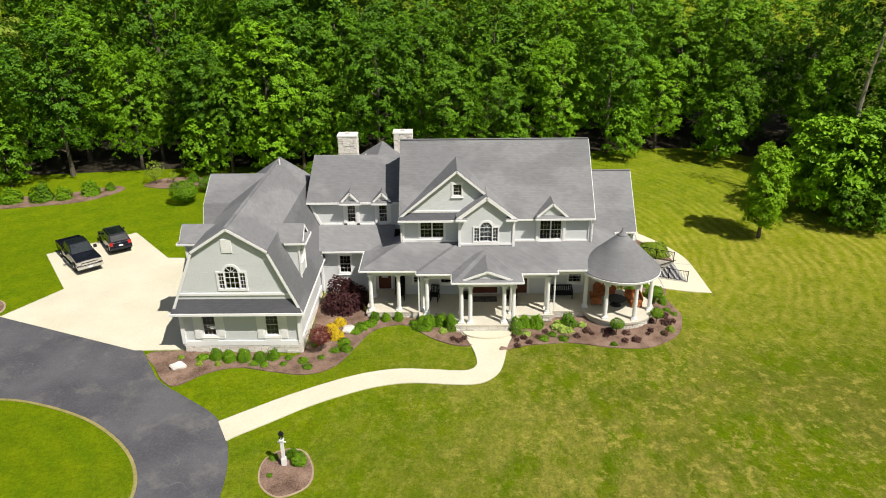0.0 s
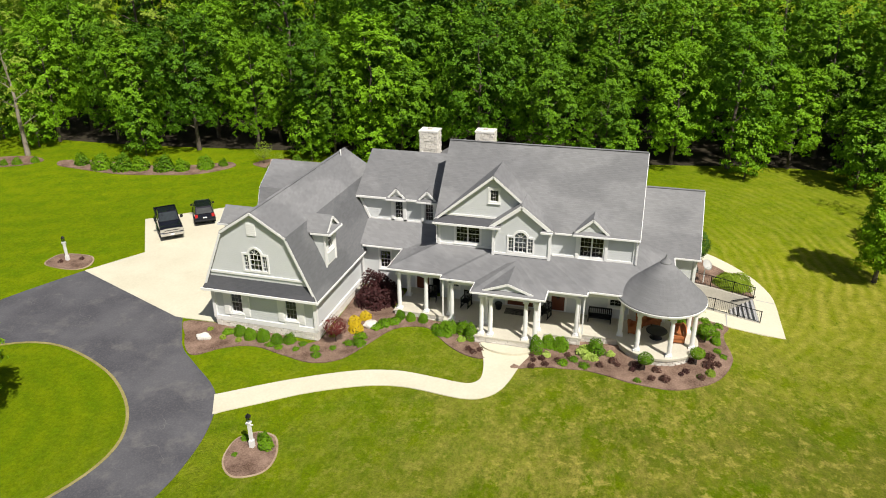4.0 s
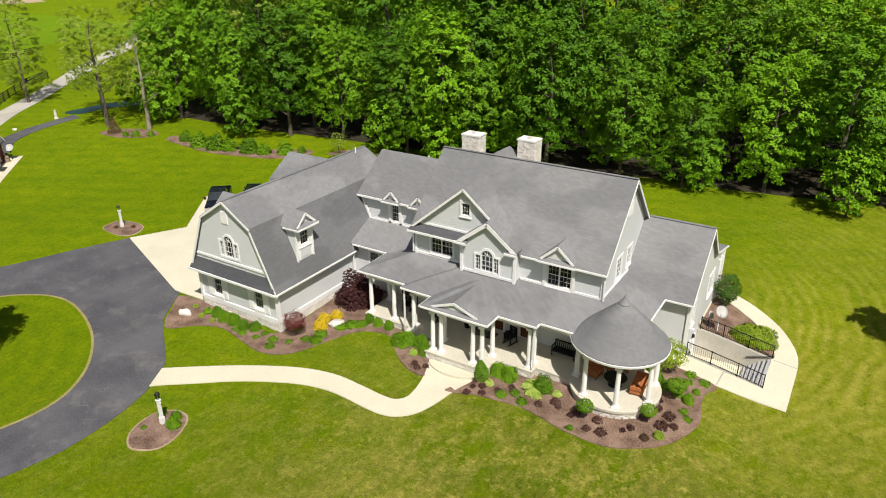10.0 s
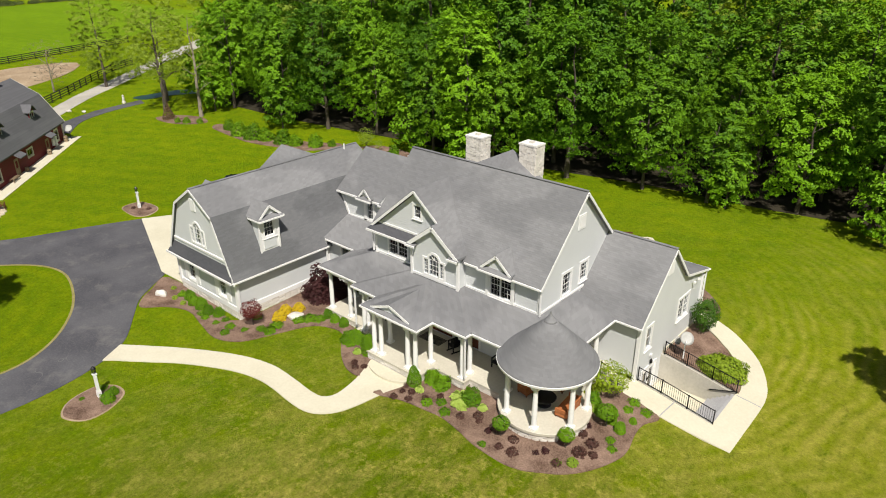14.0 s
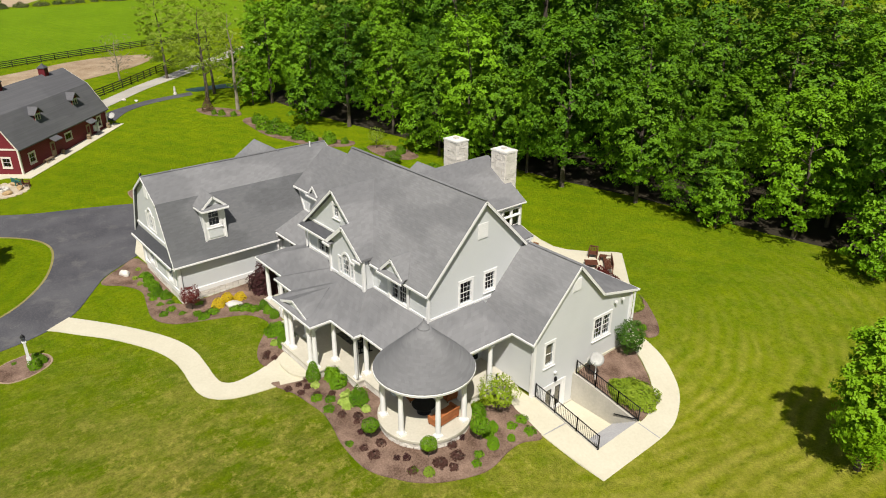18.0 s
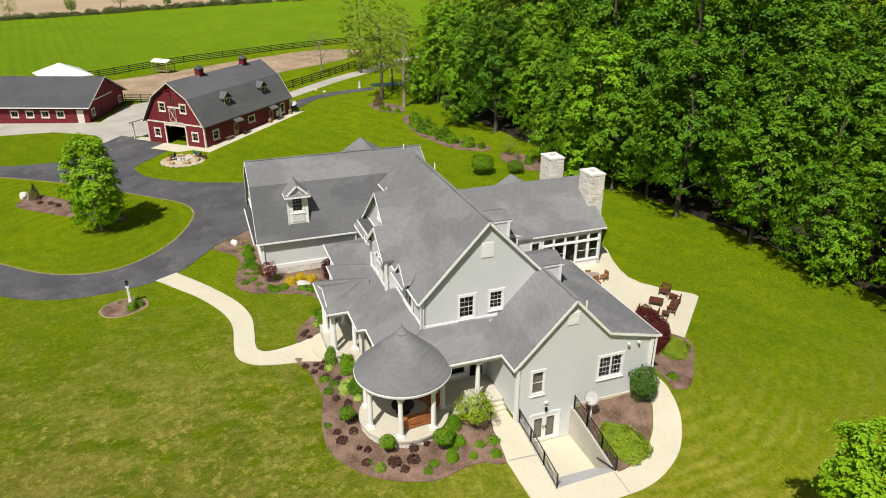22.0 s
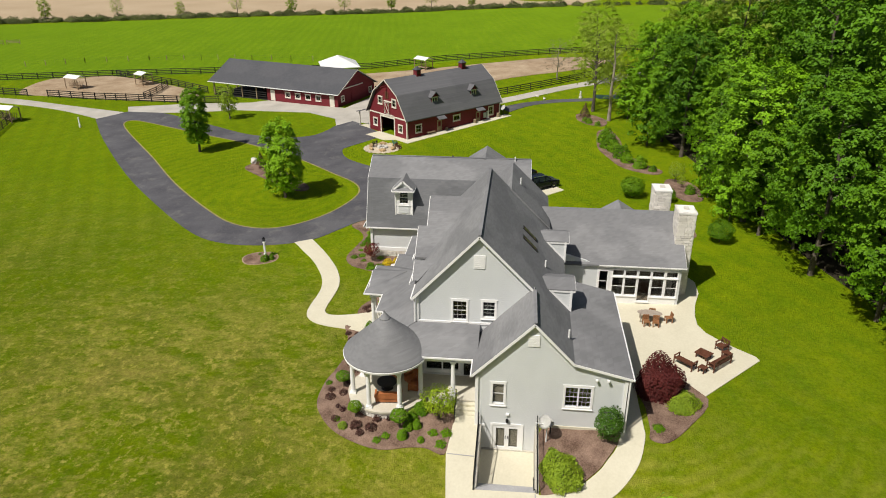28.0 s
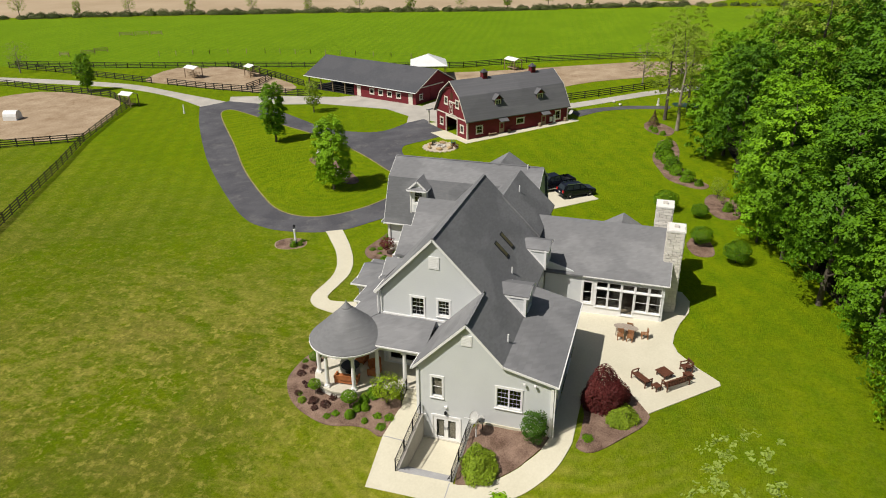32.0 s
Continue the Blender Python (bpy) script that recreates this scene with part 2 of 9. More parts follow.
    nt.links.new(hsv.outputs[0], p.inputs["Base Color"])
    bump_of(nt, p, math_of(nt, "ADD", n_fine, noise_of(nt, pos, 18, 3)), 1.0, 0.12)
    return m


def leaf_mat(name, a, b, trans=0.35, rough=0.55):
    """Leaves: light comes through them, and every tree and clump differs a little."""
    m, nt, p, pos = start(name, rough, spec=0.2)
    r = nt.nodes.new("ShaderNodeObjectInfo").outputs["Random"]
    isl = nt.nodes.new("ShaderNodeNewGeometry").outputs["Random Per Island"]
    f = math_of(nt, "ADD", math_of(nt, "MULTIPLY", r, 0.4), math_of(nt, "MULTIPLY", isl, 0.2))
    f = math_of(nt, "ADD", f, math_of(nt, "MULTIPLY", spread(nt, noise_of(nt, pos, 1.1, 3), 0.32, 0.68), 0.4))
    c = ramp_mix(nt, f, a, b)
    nt.links.new(c, p.inputs["Base Color"])
    t = nt.nodes.new("ShaderNodeBsdfTranslucent")
    hsv = nt.nodes.new("ShaderNodeHueSaturation")
    hsv.inputs["Hue"].default_value, hsv.inputs["Value"].default_value = 0.485, 1.25
    nt.links.new(c, hsv.inputs["Color"])
    nt.links.new(hsv.outputs[0], t.inputs["Color"])
    mix = nt.nodes.new("ShaderNodeMixShader")
    mix.inputs[0].default_value = trans
    nt.links.new(p.outputs[0], mix.inputs[1])
    nt.links.new(t.outputs[0], mix.inputs[2])
    nt.links.new(mix.outputs[0], nt.nodes["Material Output"].inputs["Surface"])
    return m


def glass_mat(name, tint=(0.75, 0.78, 0.8)):
    m, nt, p, pos = start(name)
    g, t, mix, fr = (nt.nodes.new("ShaderNode" + k) for k in ("BsdfGlossy", "BsdfTransparent", "MixShader", "LayerWeight"))
    g.inputs["Roughness"].default_value = 0.03
    t.inputs["Color"].default_value = (*tint, 1)
    # gloss of glass: weak head-on, strong at a glancing angle
    fr.inputs["Blend"].default_value = 0.5
    gloss = math_of(nt, "ADD", math_of(nt, "MULTIPLY", math_of(nt, "POWER", fr.outputs["Facing"], 4.5), 0.7), 0.03)
    nt.links.new(gloss, mix.inputs[0])
    nt.links.new(t.outputs[0], mix.inputs[1])
    nt.links.new(g.outputs[0], mix.inputs[2])
    nt.links.new(mix.outputs[0], nt.nodes["Material Output"].inputs["Surface"])
    return m


def asphalt_mat(name):
    """Worn asphalt: fine aggregate, pale scuffed streaks, darker patches."""
    m, nt, p, pos = start(name, 0.9)
    fine = noise_of(nt, pos, 9, 5)
    c = ramp_mix(nt, spread(nt, noise_of(nt, pos, 0.25, 4), 0.38, 0.62), (0.064, 0.064, 0.075), (0.1, 0.1, 0.111))
    worn = spread(nt, noise_of(nt, pos, 0.45, 6, 0.7), 0.54, 0.7)
    c = ramp_mix(nt, math_of(nt, "MULTIPLY", worn, 0.65), c, (0.17, 0.165, 0.16))
    # thin pale cracks
    crack = math_of(nt, "ABSOLUTE", math_of(nt, "SUBTRACT", noise_of(nt, pos, 0.22, 3, 0.5), 0.5))
    c = ramp_mix(nt, math_of(nt, "MULTIPLY", math_of(nt, "MULTIPLY", spread(nt, crack, 0.003, 0.0), 0.5), spread(nt, noise_of(nt, pos, 0.6, 3), 0.45, 0.6)), c, (0.2, 0.195, 0.19))
    c = ramp_mix(nt, math_of(nt, "MULTIPLY", spread(nt, fine, 0.45, 0.75), 0.4), c, (0.16, 0.16, 0.165))
    nt.links.new(c, p.inputs["Base Color"])
    bump_of(nt, p, fine, 0.3)
    return m


GRASS = grass_mat("lawn_grass", (0.098, 0.17, 0.003), (0.203, 0.247, 0.004), (0.36, 0.32, 0.07), 0.5, 0.11, 61.5)
ISLAND_GRASS = grass_mat("island_grass", (0.1, 0.17, 0.003), (0.2, 0.247, 0.004), (0.36, 0.32, 0.07), 0.5, 0.17, 0, 0.9, (-25.5, 24.5))
PASTURE = grass_mat("pasture_grass", (0.105, 0.2, 0.006), (0.18, 0.265, 0.01), (0.22, 0.26, 0.03), 0.62, 0.1, 80, 0.5)
STRAW = plain("dry_grass_verge", (0.2, 0.18, 0.05), (0.34, 0.29, 0.12), 0.8, 7, 0.95, bump=0.6, dist=0.05)
# litter brown taken down to near-black to carry the shade of the woods
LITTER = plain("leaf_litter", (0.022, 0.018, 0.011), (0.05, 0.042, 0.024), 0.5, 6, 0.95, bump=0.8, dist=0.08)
SOIL = plain("tan_field_soil", (0.36, 0.27, 0.17), (0.48, 0.38, 0.26), 0.03, 2, 0.95, bump=0.4, dist=0.05)
DIRT = plain("paddock_dirt", (0.25, 0.17, 0.1), (0.46, 0.36, 0.25), 0.25, 3, 0.95, bump=0.5, dist=0.05)
MULCH = plain("bark_mulch", (0.085, 0.048, 0.032), (0.31, 0.21, 0.16), 0.9, 11, 0.95, bump=1.0, dist=0.06)
ASPHALT = asphalt_mat("worn_asphalt")
CONCRETE = plain("cream_concrete", (0.56, 0.525, 0.405), (0.65, 0.615, 0.49), 0.35, 6, 0.85, bump=0.15)
PORCHCRETE = plain("cream_porch_concrete", (0.49, 0.46, 0.38), (0.6, 0.57, 0.485), 0.5, 7, 0.8, bump=0.12)
PALECRETE = plain("grey_white_concrete", (0.42, 0.4, 0.345), (0.54, 0.515, 0.455), 0.4, 7, 0.85, bump=0.15)
STEPGREY = plain("grey_step_concrete", (0.3, 0.3, 0.31), (0.4, 0.4, 0.41), 0.6, 9, 0.85, bump=0.2)
GRAVEL = plain("pale_gravel", (0.36, 0.34, 0.3), (0.52, 0.49, 0.44), 0.3, 12, 0.95, bump=0.6, dist=0.03)
SIDING = lapped("grey_lap_siding", (0.6, 0.62, 0.632), (0.65, 0.67, 0.68), 0.15, 0.7, 0.009, 0.55)
WHITE = plain("white_trim_paint", (0.78, 0.78, 0.775), (0.83, 0.83, 0.825), 0.8, 9, 0.55, bump=0.05)
SHINGLE = shingles("grey_roof_shingle", (0.178, 0.181, 0.19), (0.218, 0.221, 0.23), (0.25, 0.253, 0.262))
MID_SHINGLE = shingles("mid_grey_roof_shingle", (0.13, 0.134, 0.143), (0.16, 0.164, 0.174), (0.185, 0.19, 0.2))
DARK_SHINGLE = shingles("charcoal_roof_shingle", (0.078, 0.081, 0.091), (0.088, 0.09, 0.1), (0.105, 0.106, 0.116))
BARN_SHINGLE = shingles("slate_grey_shingle", (0.125, 0.126, 0.137), (0.14, 0.141, 0.152), (0.16, 0.16, 0.17))
DISHGREY = plain("grey_dish_metal", (0.36, 0.36, 0.35), (0.48, 0.48, 0.46), 2, 12, 0.6)
STONE = plain("pale_ledge_stone", (0.55, 0.52, 0.47), (0.78, 0.75, 0.69), 0.8, 12, 0.9, bump=0.6, each=True)
MORTAR = plain("grey_mortar", (0.54, 0.51, 0.46), (0.64, 0.61, 0.56), 1, 20, 0.95)
CAP = plain("white_cap_stone", (0.72, 0.71, 0.67), (0.82, 0.81, 0.78), 0.8, 9, 0.8)
RED = lapped("barn_red_boards", (0.135, 0.014, 0.021), (0.185, 0.021, 0.03), 0.2, 0.7, 0.02)
BARN_TRIM = plain("cream_barn_trim", (0.62, 0.58, 0.5), (0.72, 0.69, 0.62), 1, 10, 0.6)
BLACK = plain("black_fence_paint", (0.012, 0.012, 0.013), (0.035, 0.033, 0.03), 0.6, 8, 0.6)
IRON = plain("black_iron", (0.01, 0.01, 0.011), (0.02, 0.02, 0.022), 2, 20, 0.4, 0.4, 0.1)
GLASS = glass_mat("window_glass")
# LINING and DARK hold indoor shade in their colour; DARK is ash too
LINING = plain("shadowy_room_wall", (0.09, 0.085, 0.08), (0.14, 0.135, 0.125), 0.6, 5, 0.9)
DARK = plain("dark_interior", (0.02, 0.02, 0.022), (0.045, 0.043, 0.04), 0.6, 5, 0.9)
BLIND = plain("tan_window_blind", (0.3, 0.25, 0.17), (0.4, 0.34, 0.25), 2, 12, 0.8)
SKYGLASS = plain("bronze_skylight_glass", (0.1, 0.085, 0.05), (0.15, 0.13, 0.08), 1, 6, 0.15, bump=0.0, spec=0.5)
DOORWOOD = plain("red_brown_door_wood", (0.11, 0.03, 0.015), (0.17, 0.055, 0.028), 1.5, 14, 0.45)
TEAK = plain("dark_teak", (0.08, 0.026, 0.014), (0.15, 0.06, 0.035), 2, 20, 0.6)
WICKER = plain("orange_wicker", (0.3, 0.09, 0.03), (0.46, 0.17, 0.06), 3, 25, 0.7, bump=0.6)
BARK = plain("grey_bark", (0.07, 0.055, 0.042), (0.16, 0.135, 0.11), 1.5, 12, 0.95, bump=1.0, dist=0.05)
PALEBARK = plain("pale_bark", (0.2, 0.17, 0.13), (0.34, 0.3, 0.24), 1.5, 12, 0.95, bump=0.8, dist=0.05)
METALROOF = plain("white_metal_roof", (0.7, 0.72, 0.72), (0.82, 0.83, 0.83), 0.5, 6, 0.45, bump=0.05)
TAUPE = plain("faded_taupe_wood", (0.3, 0.25, 0.21), (0.42, 0.36, 0.3), 2, 18, 0.8)
CHAIRWOOD = plain("orange_brown_wood", (0.2, 0.085, 0.035), (0.34, 0.17, 0.08), 2, 18, 0.7)
RAWWOOD = plain("weathered_timber", (0.2, 0.14, 0.085), (0.36, 0.28, 0.19), 1, 16, 0.85)
ROCK = plain("white_boulder_stone", (0.5, 0.47, 0.42), (0.76, 0.73, 0.68), 1.4, 9, 0.9, bump=0.7, dist=0.06)
WATER = plain("dark_green_pond", (0.012, 0.045, 0.035), (0.02, 0.06, 0.045), 0.2, 3, 0.3, bump=0.3, spec=0.3)
LEAF = leaf_mat("maple_leaf", (0.02, 0.081, 0.003), (0.245, 0.49, 0.011), 0.04)
LEAF_YARD = leaf_mat("young_maple_leaf", (0.075, 0.2, 0.005), (0.27, 0.48, 0.012), 0.15)
LEAF_BUSH = leaf_mat("bush_leaf", (0.04, 0.115, 0.003), (0.19, 0.36, 0.008), 0.16)
LEAF_SPRING = leaf_mat("lime_leaf", (0.11, 0.2, 0.008), (0.31, 0.42, 0.02), 0.14)
LEAF_DEEP = leaf_mat("deep_green_leaf", (0.013, 0.059, 0.003), (0.15, 0.34, 0.01), 0.04)
LEAF_LIME = leaf_mat("spring_leaf", (0.17, 0.27, 0.02), (0.34, 0.44, 0.06), 0.3)
LEAF_SILVER = leaf_mat("silvery_leaf", (0.24, 0.34, 0.05), (0.42, 0.5, 0.12), 0.3)
LEAF_RED = leaf_mat("burgundy_leaf", (0.07, 0.012, 0.012), (0.17, 0.034, 0.028), 0.12)
LEAF_JUNIPER = leaf_mat("yellow_green_needle", (0.1, 0.19, 0.008), (0.27, 0.36, 0.025), 0.08)
LEAF_HEDGE = leaf_mat("olive_hedge_leaf", (0.04, 0.07, 0.015), (0.17, 0.19, 0.06), 0.1)
LEAF_DARK = leaf_mat("glossy_dark_leaf", (0.018, 0.06, 0.006), (0.085, 0.19, 0.015), 0.08, 0.4)
LEAF_DARKRED = leaf_mat("dark_plum_leaf", (0.026, 0.01, 0.011), (0.075, 0.024, 0.024), 0.15)
LEAF_YELLOW = leaf_mat("yellow_bloom", (0.5, 0.36, 0.01), (0.66, 0.5, 0.03), 0.2)
LEAF_HOSTA = leaf_mat("pale_hosta_leaf", (0.28, 0.42, 0.05), (0.48, 0.58, 0.16), 0.25)
LEAF_RUST = leaf_mat("rusty_needle", (0.07, 0.05, 0.025), (0.17, 0.11, 0.05), 0.08)
LEAF_TWIG = leaf_mat("grey_bud_twig", (0.16, 0.13, 0.09), (0.3, 0.26, 0.19), 0.1)
LEAF_BROWN = leaf_mat("brown_red_twig", (0.06, 0.025, 0.02), (0.12, 0.06, 0.045), 0.15)


# ---- building tools ----
from mathutils.geometry import delaunay_2d_cdt

UP = Vector((0, 0, 1))


def ease(a, b, v):
    v = min(1.0, max(0.0, (v - a) / (b - a)))
    return v * v * (3 - 2 * v)


def gz(x, y):
    """Height of the ground: it falls gently to the east and south, with a low mound round the gazebo and a bank beside the east wing."""
    z = 0.02 - 0.0186 * 90 * math.tanh(x / 90) + 0.0247 * 50 * math.tanh((y - 43) / 50)
    z += 0.3 * math.exp(-((x - 12.3) ** 2 + (y - 45) ** 2) / 13.5)
    return z - ease(14, 22.5, x) * (1 - 0.7 * ease(24, 42, x)) * (0.3 + 0.7 * ease(32, 49, y)) * (1 - ease(60, 80, y))


def mesh_of(bm, name, smooth=False):
    bmesh.ops.recalc_face_normals(bm, faces=bm.faces)
    me = bpy.data.meshes.new(name)
    bm.to_mesh(me)
    bm.free()
    if smooth:
        for f in me.polygons:
            f.use_smooth = True
    return me


def part(name, bm, material, parent, label="", smooth=False):
    """One mesh object under a thing or under a part. bm: a bmesh or a mesh."""
    me = bm if isinstance(bm, bpy.types.Mesh) else mesh_of(bm, name, smooth)
    if not me.materials:
        me.materials.append(material)
    ob = new(name, me)
    ob.parent = parent
    return tagged(ob, label)


def thing(name, label, category, m=None, group="", kind=""):
    ob = new(name)
    ob.empty_display_size = 0.3
    if m is not None:
        ob.matrix_basis = m
    return tagged(ob, label, category, group, kind)


def single(name, bm, material, label, category, kind="", group="", m=None, smooth=False):
    me = bm if isinstance(bm, bpy.types.Mesh) else mesh_of(bm, name, smooth)
    if not me.materials:
        me.materials.append(material)
    ob = new(name, me)
    if m is not None:
        ob.matrix_basis = m
    return tagged(ob, label, category, group, kind)


def prism(bm, pts, vec):
    """A flat polygon, extruded by vec."""
    a = [bm.verts.new(p) for p in pts]
    b = [bm.verts.new(Vector(p) + Vector(vec)) for p in pts]
    n = len(pts)
    bm.faces.new(a)
    bm.faces.new(b[::-1])
    for i in range(n):
        bm.faces.new((a[i], b[i], b[(i + 1) % n], a[(i + 1) % n]))
    return bm


def box(bm, x0, y0, z0, x1, y1, z1):
    return prism(bm, [(x0, y0, z0), (x1, y0, z0), (x1, y1, z0), (x0, y1, z0)], (0, 0, z1 - z0))


def beam(bm, a, b, w, h, up=UP):
    """A straight bar of section w x h from a to b."""
    a, b = Vector(a), Vector(b)
    d = (b - a).normalized()
    s = d.cross(Vector(up))
    s = s.normalized() if s.length > 1e-5 else Vector((1, 0, 0))
    t = s.cross(d).normalized()
    return prism(bm, [a + s * w / 2 * i + t * h / 2 * j for i, j in ((-1, -1), (1, -1), (1, 1), (-1, 1))], b - a)


def lathe(bm, cx, cy, profile, n=16):
    rings = [[bm.verts.new((cx + r * math.cos(6.28318 * k / n), cy + r * math.sin(6.28318 * k / n), z)) for k in range(n)] for r, z in profile]
    for p, q in zip(rings, rings[1:]):
        for k in range(n):
            bm.faces.new((p[k], p[(k + 1) % n], q[(k + 1) % n], q[k]))
    bm.faces.new(rings[0][::-1])
    bm.faces.new(rings[-1])
    return bm


def limb(bm, a, b, r0, r1, n=6):
    """A tapered round stick."""
    a, b = Vector(a), Vector(b)
    d = (b - a).normalized()
    s = d.orthogonal().normalized()
    t = d.cross(s)
    p = [bm.verts.new(a + (s * math.cos(6.28318 * k / n) + t * math.sin(6.28318 * k / n)) * r0) for k in range(n)]
    q = [bm.verts.new(b + (s * math.cos(6.28318 * k / n) + t * math.sin(6.28318 * k / n)) * r1) for k in range(n)]
    for k in range(n):
        bm.faces.new((p[k], p[(k + 1) % n], q[(k + 1) % n], q[k]))
    bm.faces.new(q)
    bm.faces.new(p[::-1])
    return bm


def inside(x, y, poly):
    c = False
    j = len(poly) - 1
    for i in range(len(poly)):
        (xi, yi), (xj, yj) = poly[i], poly[j]
        if (yi > y) != (yj > y) and x < (xj - xi) * (y - yi) / (yj - yi) + xi:
            c = not c
        j = i
    return c


def fill(outline, holes=(), grid=0):
    """Triangles of a plane polygon with holes, and points inside on a grid."""
    pts, edges = [], []
    for ring in (outline, *holes):
        k = len(pts)
        pts += [Vector(p) for p in ring]
        edges += [(k + i, k + (i + 1) % len(ring)) for i in range(len(ring))]
    if grid:
        xs, ys = [p[0] for p in outline], [p[1] for p in outline]
        for gx in np.arange(min(xs) + grid * 0.31, max(xs), grid):
            for gy in np.arange(min(ys) + grid * 0.37, max(ys), grid):
                if inside(gx, gy, outline) and not any(inside(gx, gy, h) for h in holes):
                    pts.append(Vector((gx, gy)))
    v, e, f, *_ = delaunay_2d_cdt(pts, edges, [], 0, 1e-4)
    keep = []
    for t in f:
        cx, cy = sum(v[i][0] for i in t) / len(t), sum(v[i][1] for i in t) / len(t)
        if inside(cx, cy, outline) and not any(inside(cx, cy, h) for h in holes):
            keep.append(t)
    return v, keep


def rounded(pts, closed=True, n=5):
    """A smooth curve through the corner points."""
    out, k = [], len(pts)
    for i in range(k if closed else k - 1):
        p = [Vector(pts[(i + j) % k] if closed else pts[min(max(i + j, 0), k - 1)]) for j in (-1, 0, 1, 2)]
        for s in range(n):
            u = s / n
            out.append(tuple(0.5 * (2 * p[1] + (p[2] - p[0]) * u + (2 * p[0] - 5 * p[1] + 4 * p[2] - p[3]) * u * u + (3 * p[1] - p[0] - 3 * p[2] + p[3]) * u ** 3)))
    return out if closed else out + [tuple(pts[-1])]


def sheet(outline, holes=(), lift=0.04, grid=2.0, skirt=0.25, rough=0.0, height=None):
    """A slab of ground cover that lies on the terrain, with edges that go down into it."""
    height = height or gz
    v, f = fill(outline, holes, grid)
    bm = bmesh.new()
    vs = [bm.verts.new((p[0], p[1], height(p[0], p[1]) + lift + (rough * noise.noise((p[0] * 0.9, p[1] * 0.9, 0)) if rough else 0))) for p in v]
    for t in f:
        bm.faces.new([vs[i] for i in t])
    rim = [e for e in bm.edges if len(e.link_faces) == 1]
    low = {}
    for e in rim:
        for w in e.verts:
            if w not in low:
                low[w] = bm.verts.new(w.co - UP * skirt)
    for e in rim:
        a, b = e.verts
        bm.faces.new((a, b, low[b], low[a]))
    bmesh.ops.delete(bm, geom=[w for w in bm.verts if not w.link_faces], context="VERTS")
    return bm


def panel(o, u, n, outline, holes, th):
    """A wall of thickness th behind its face, with openings through it; outline in metres along u and up."""
    o, u, n = Vector(o), Vector(u), Vector(n)
    v, f = fill(outline, holes)
    bm = bmesh.new()
    front = [bm.verts.new(o + u * p[0] + UP * p[1]) for p in v]
    back = [bm.verts.new(o + u * p[0] + UP * p[1] - n * th) for p in v]
    count = {}
    for t in f:
        bm.faces.new([front[i] for i in t])
        bm.faces.new([back[i] for i in t][::-1])
        for i in range(len(t)):
            a, b = t[i], t[(i + 1) % len(t)]
            count[frozenset((a, b))] = count.get(frozenset((a, b)), 0) + 1
    for key, c in count.items():
        if c == 1:
            a, b = key
            bm.faces.new((front[a], front[b], back[b], back[a]))
    bmesh.ops.delete(bm, geom=[w for w in bm.verts if not w.link_faces], context="VERTS")
    return bm


def rect(c, z0, w, h):
    return [(c - w / 2, z0), (c + w / 2, z0), (c + w / 2, z0 + h), (c - w / 2, z0 + h)]


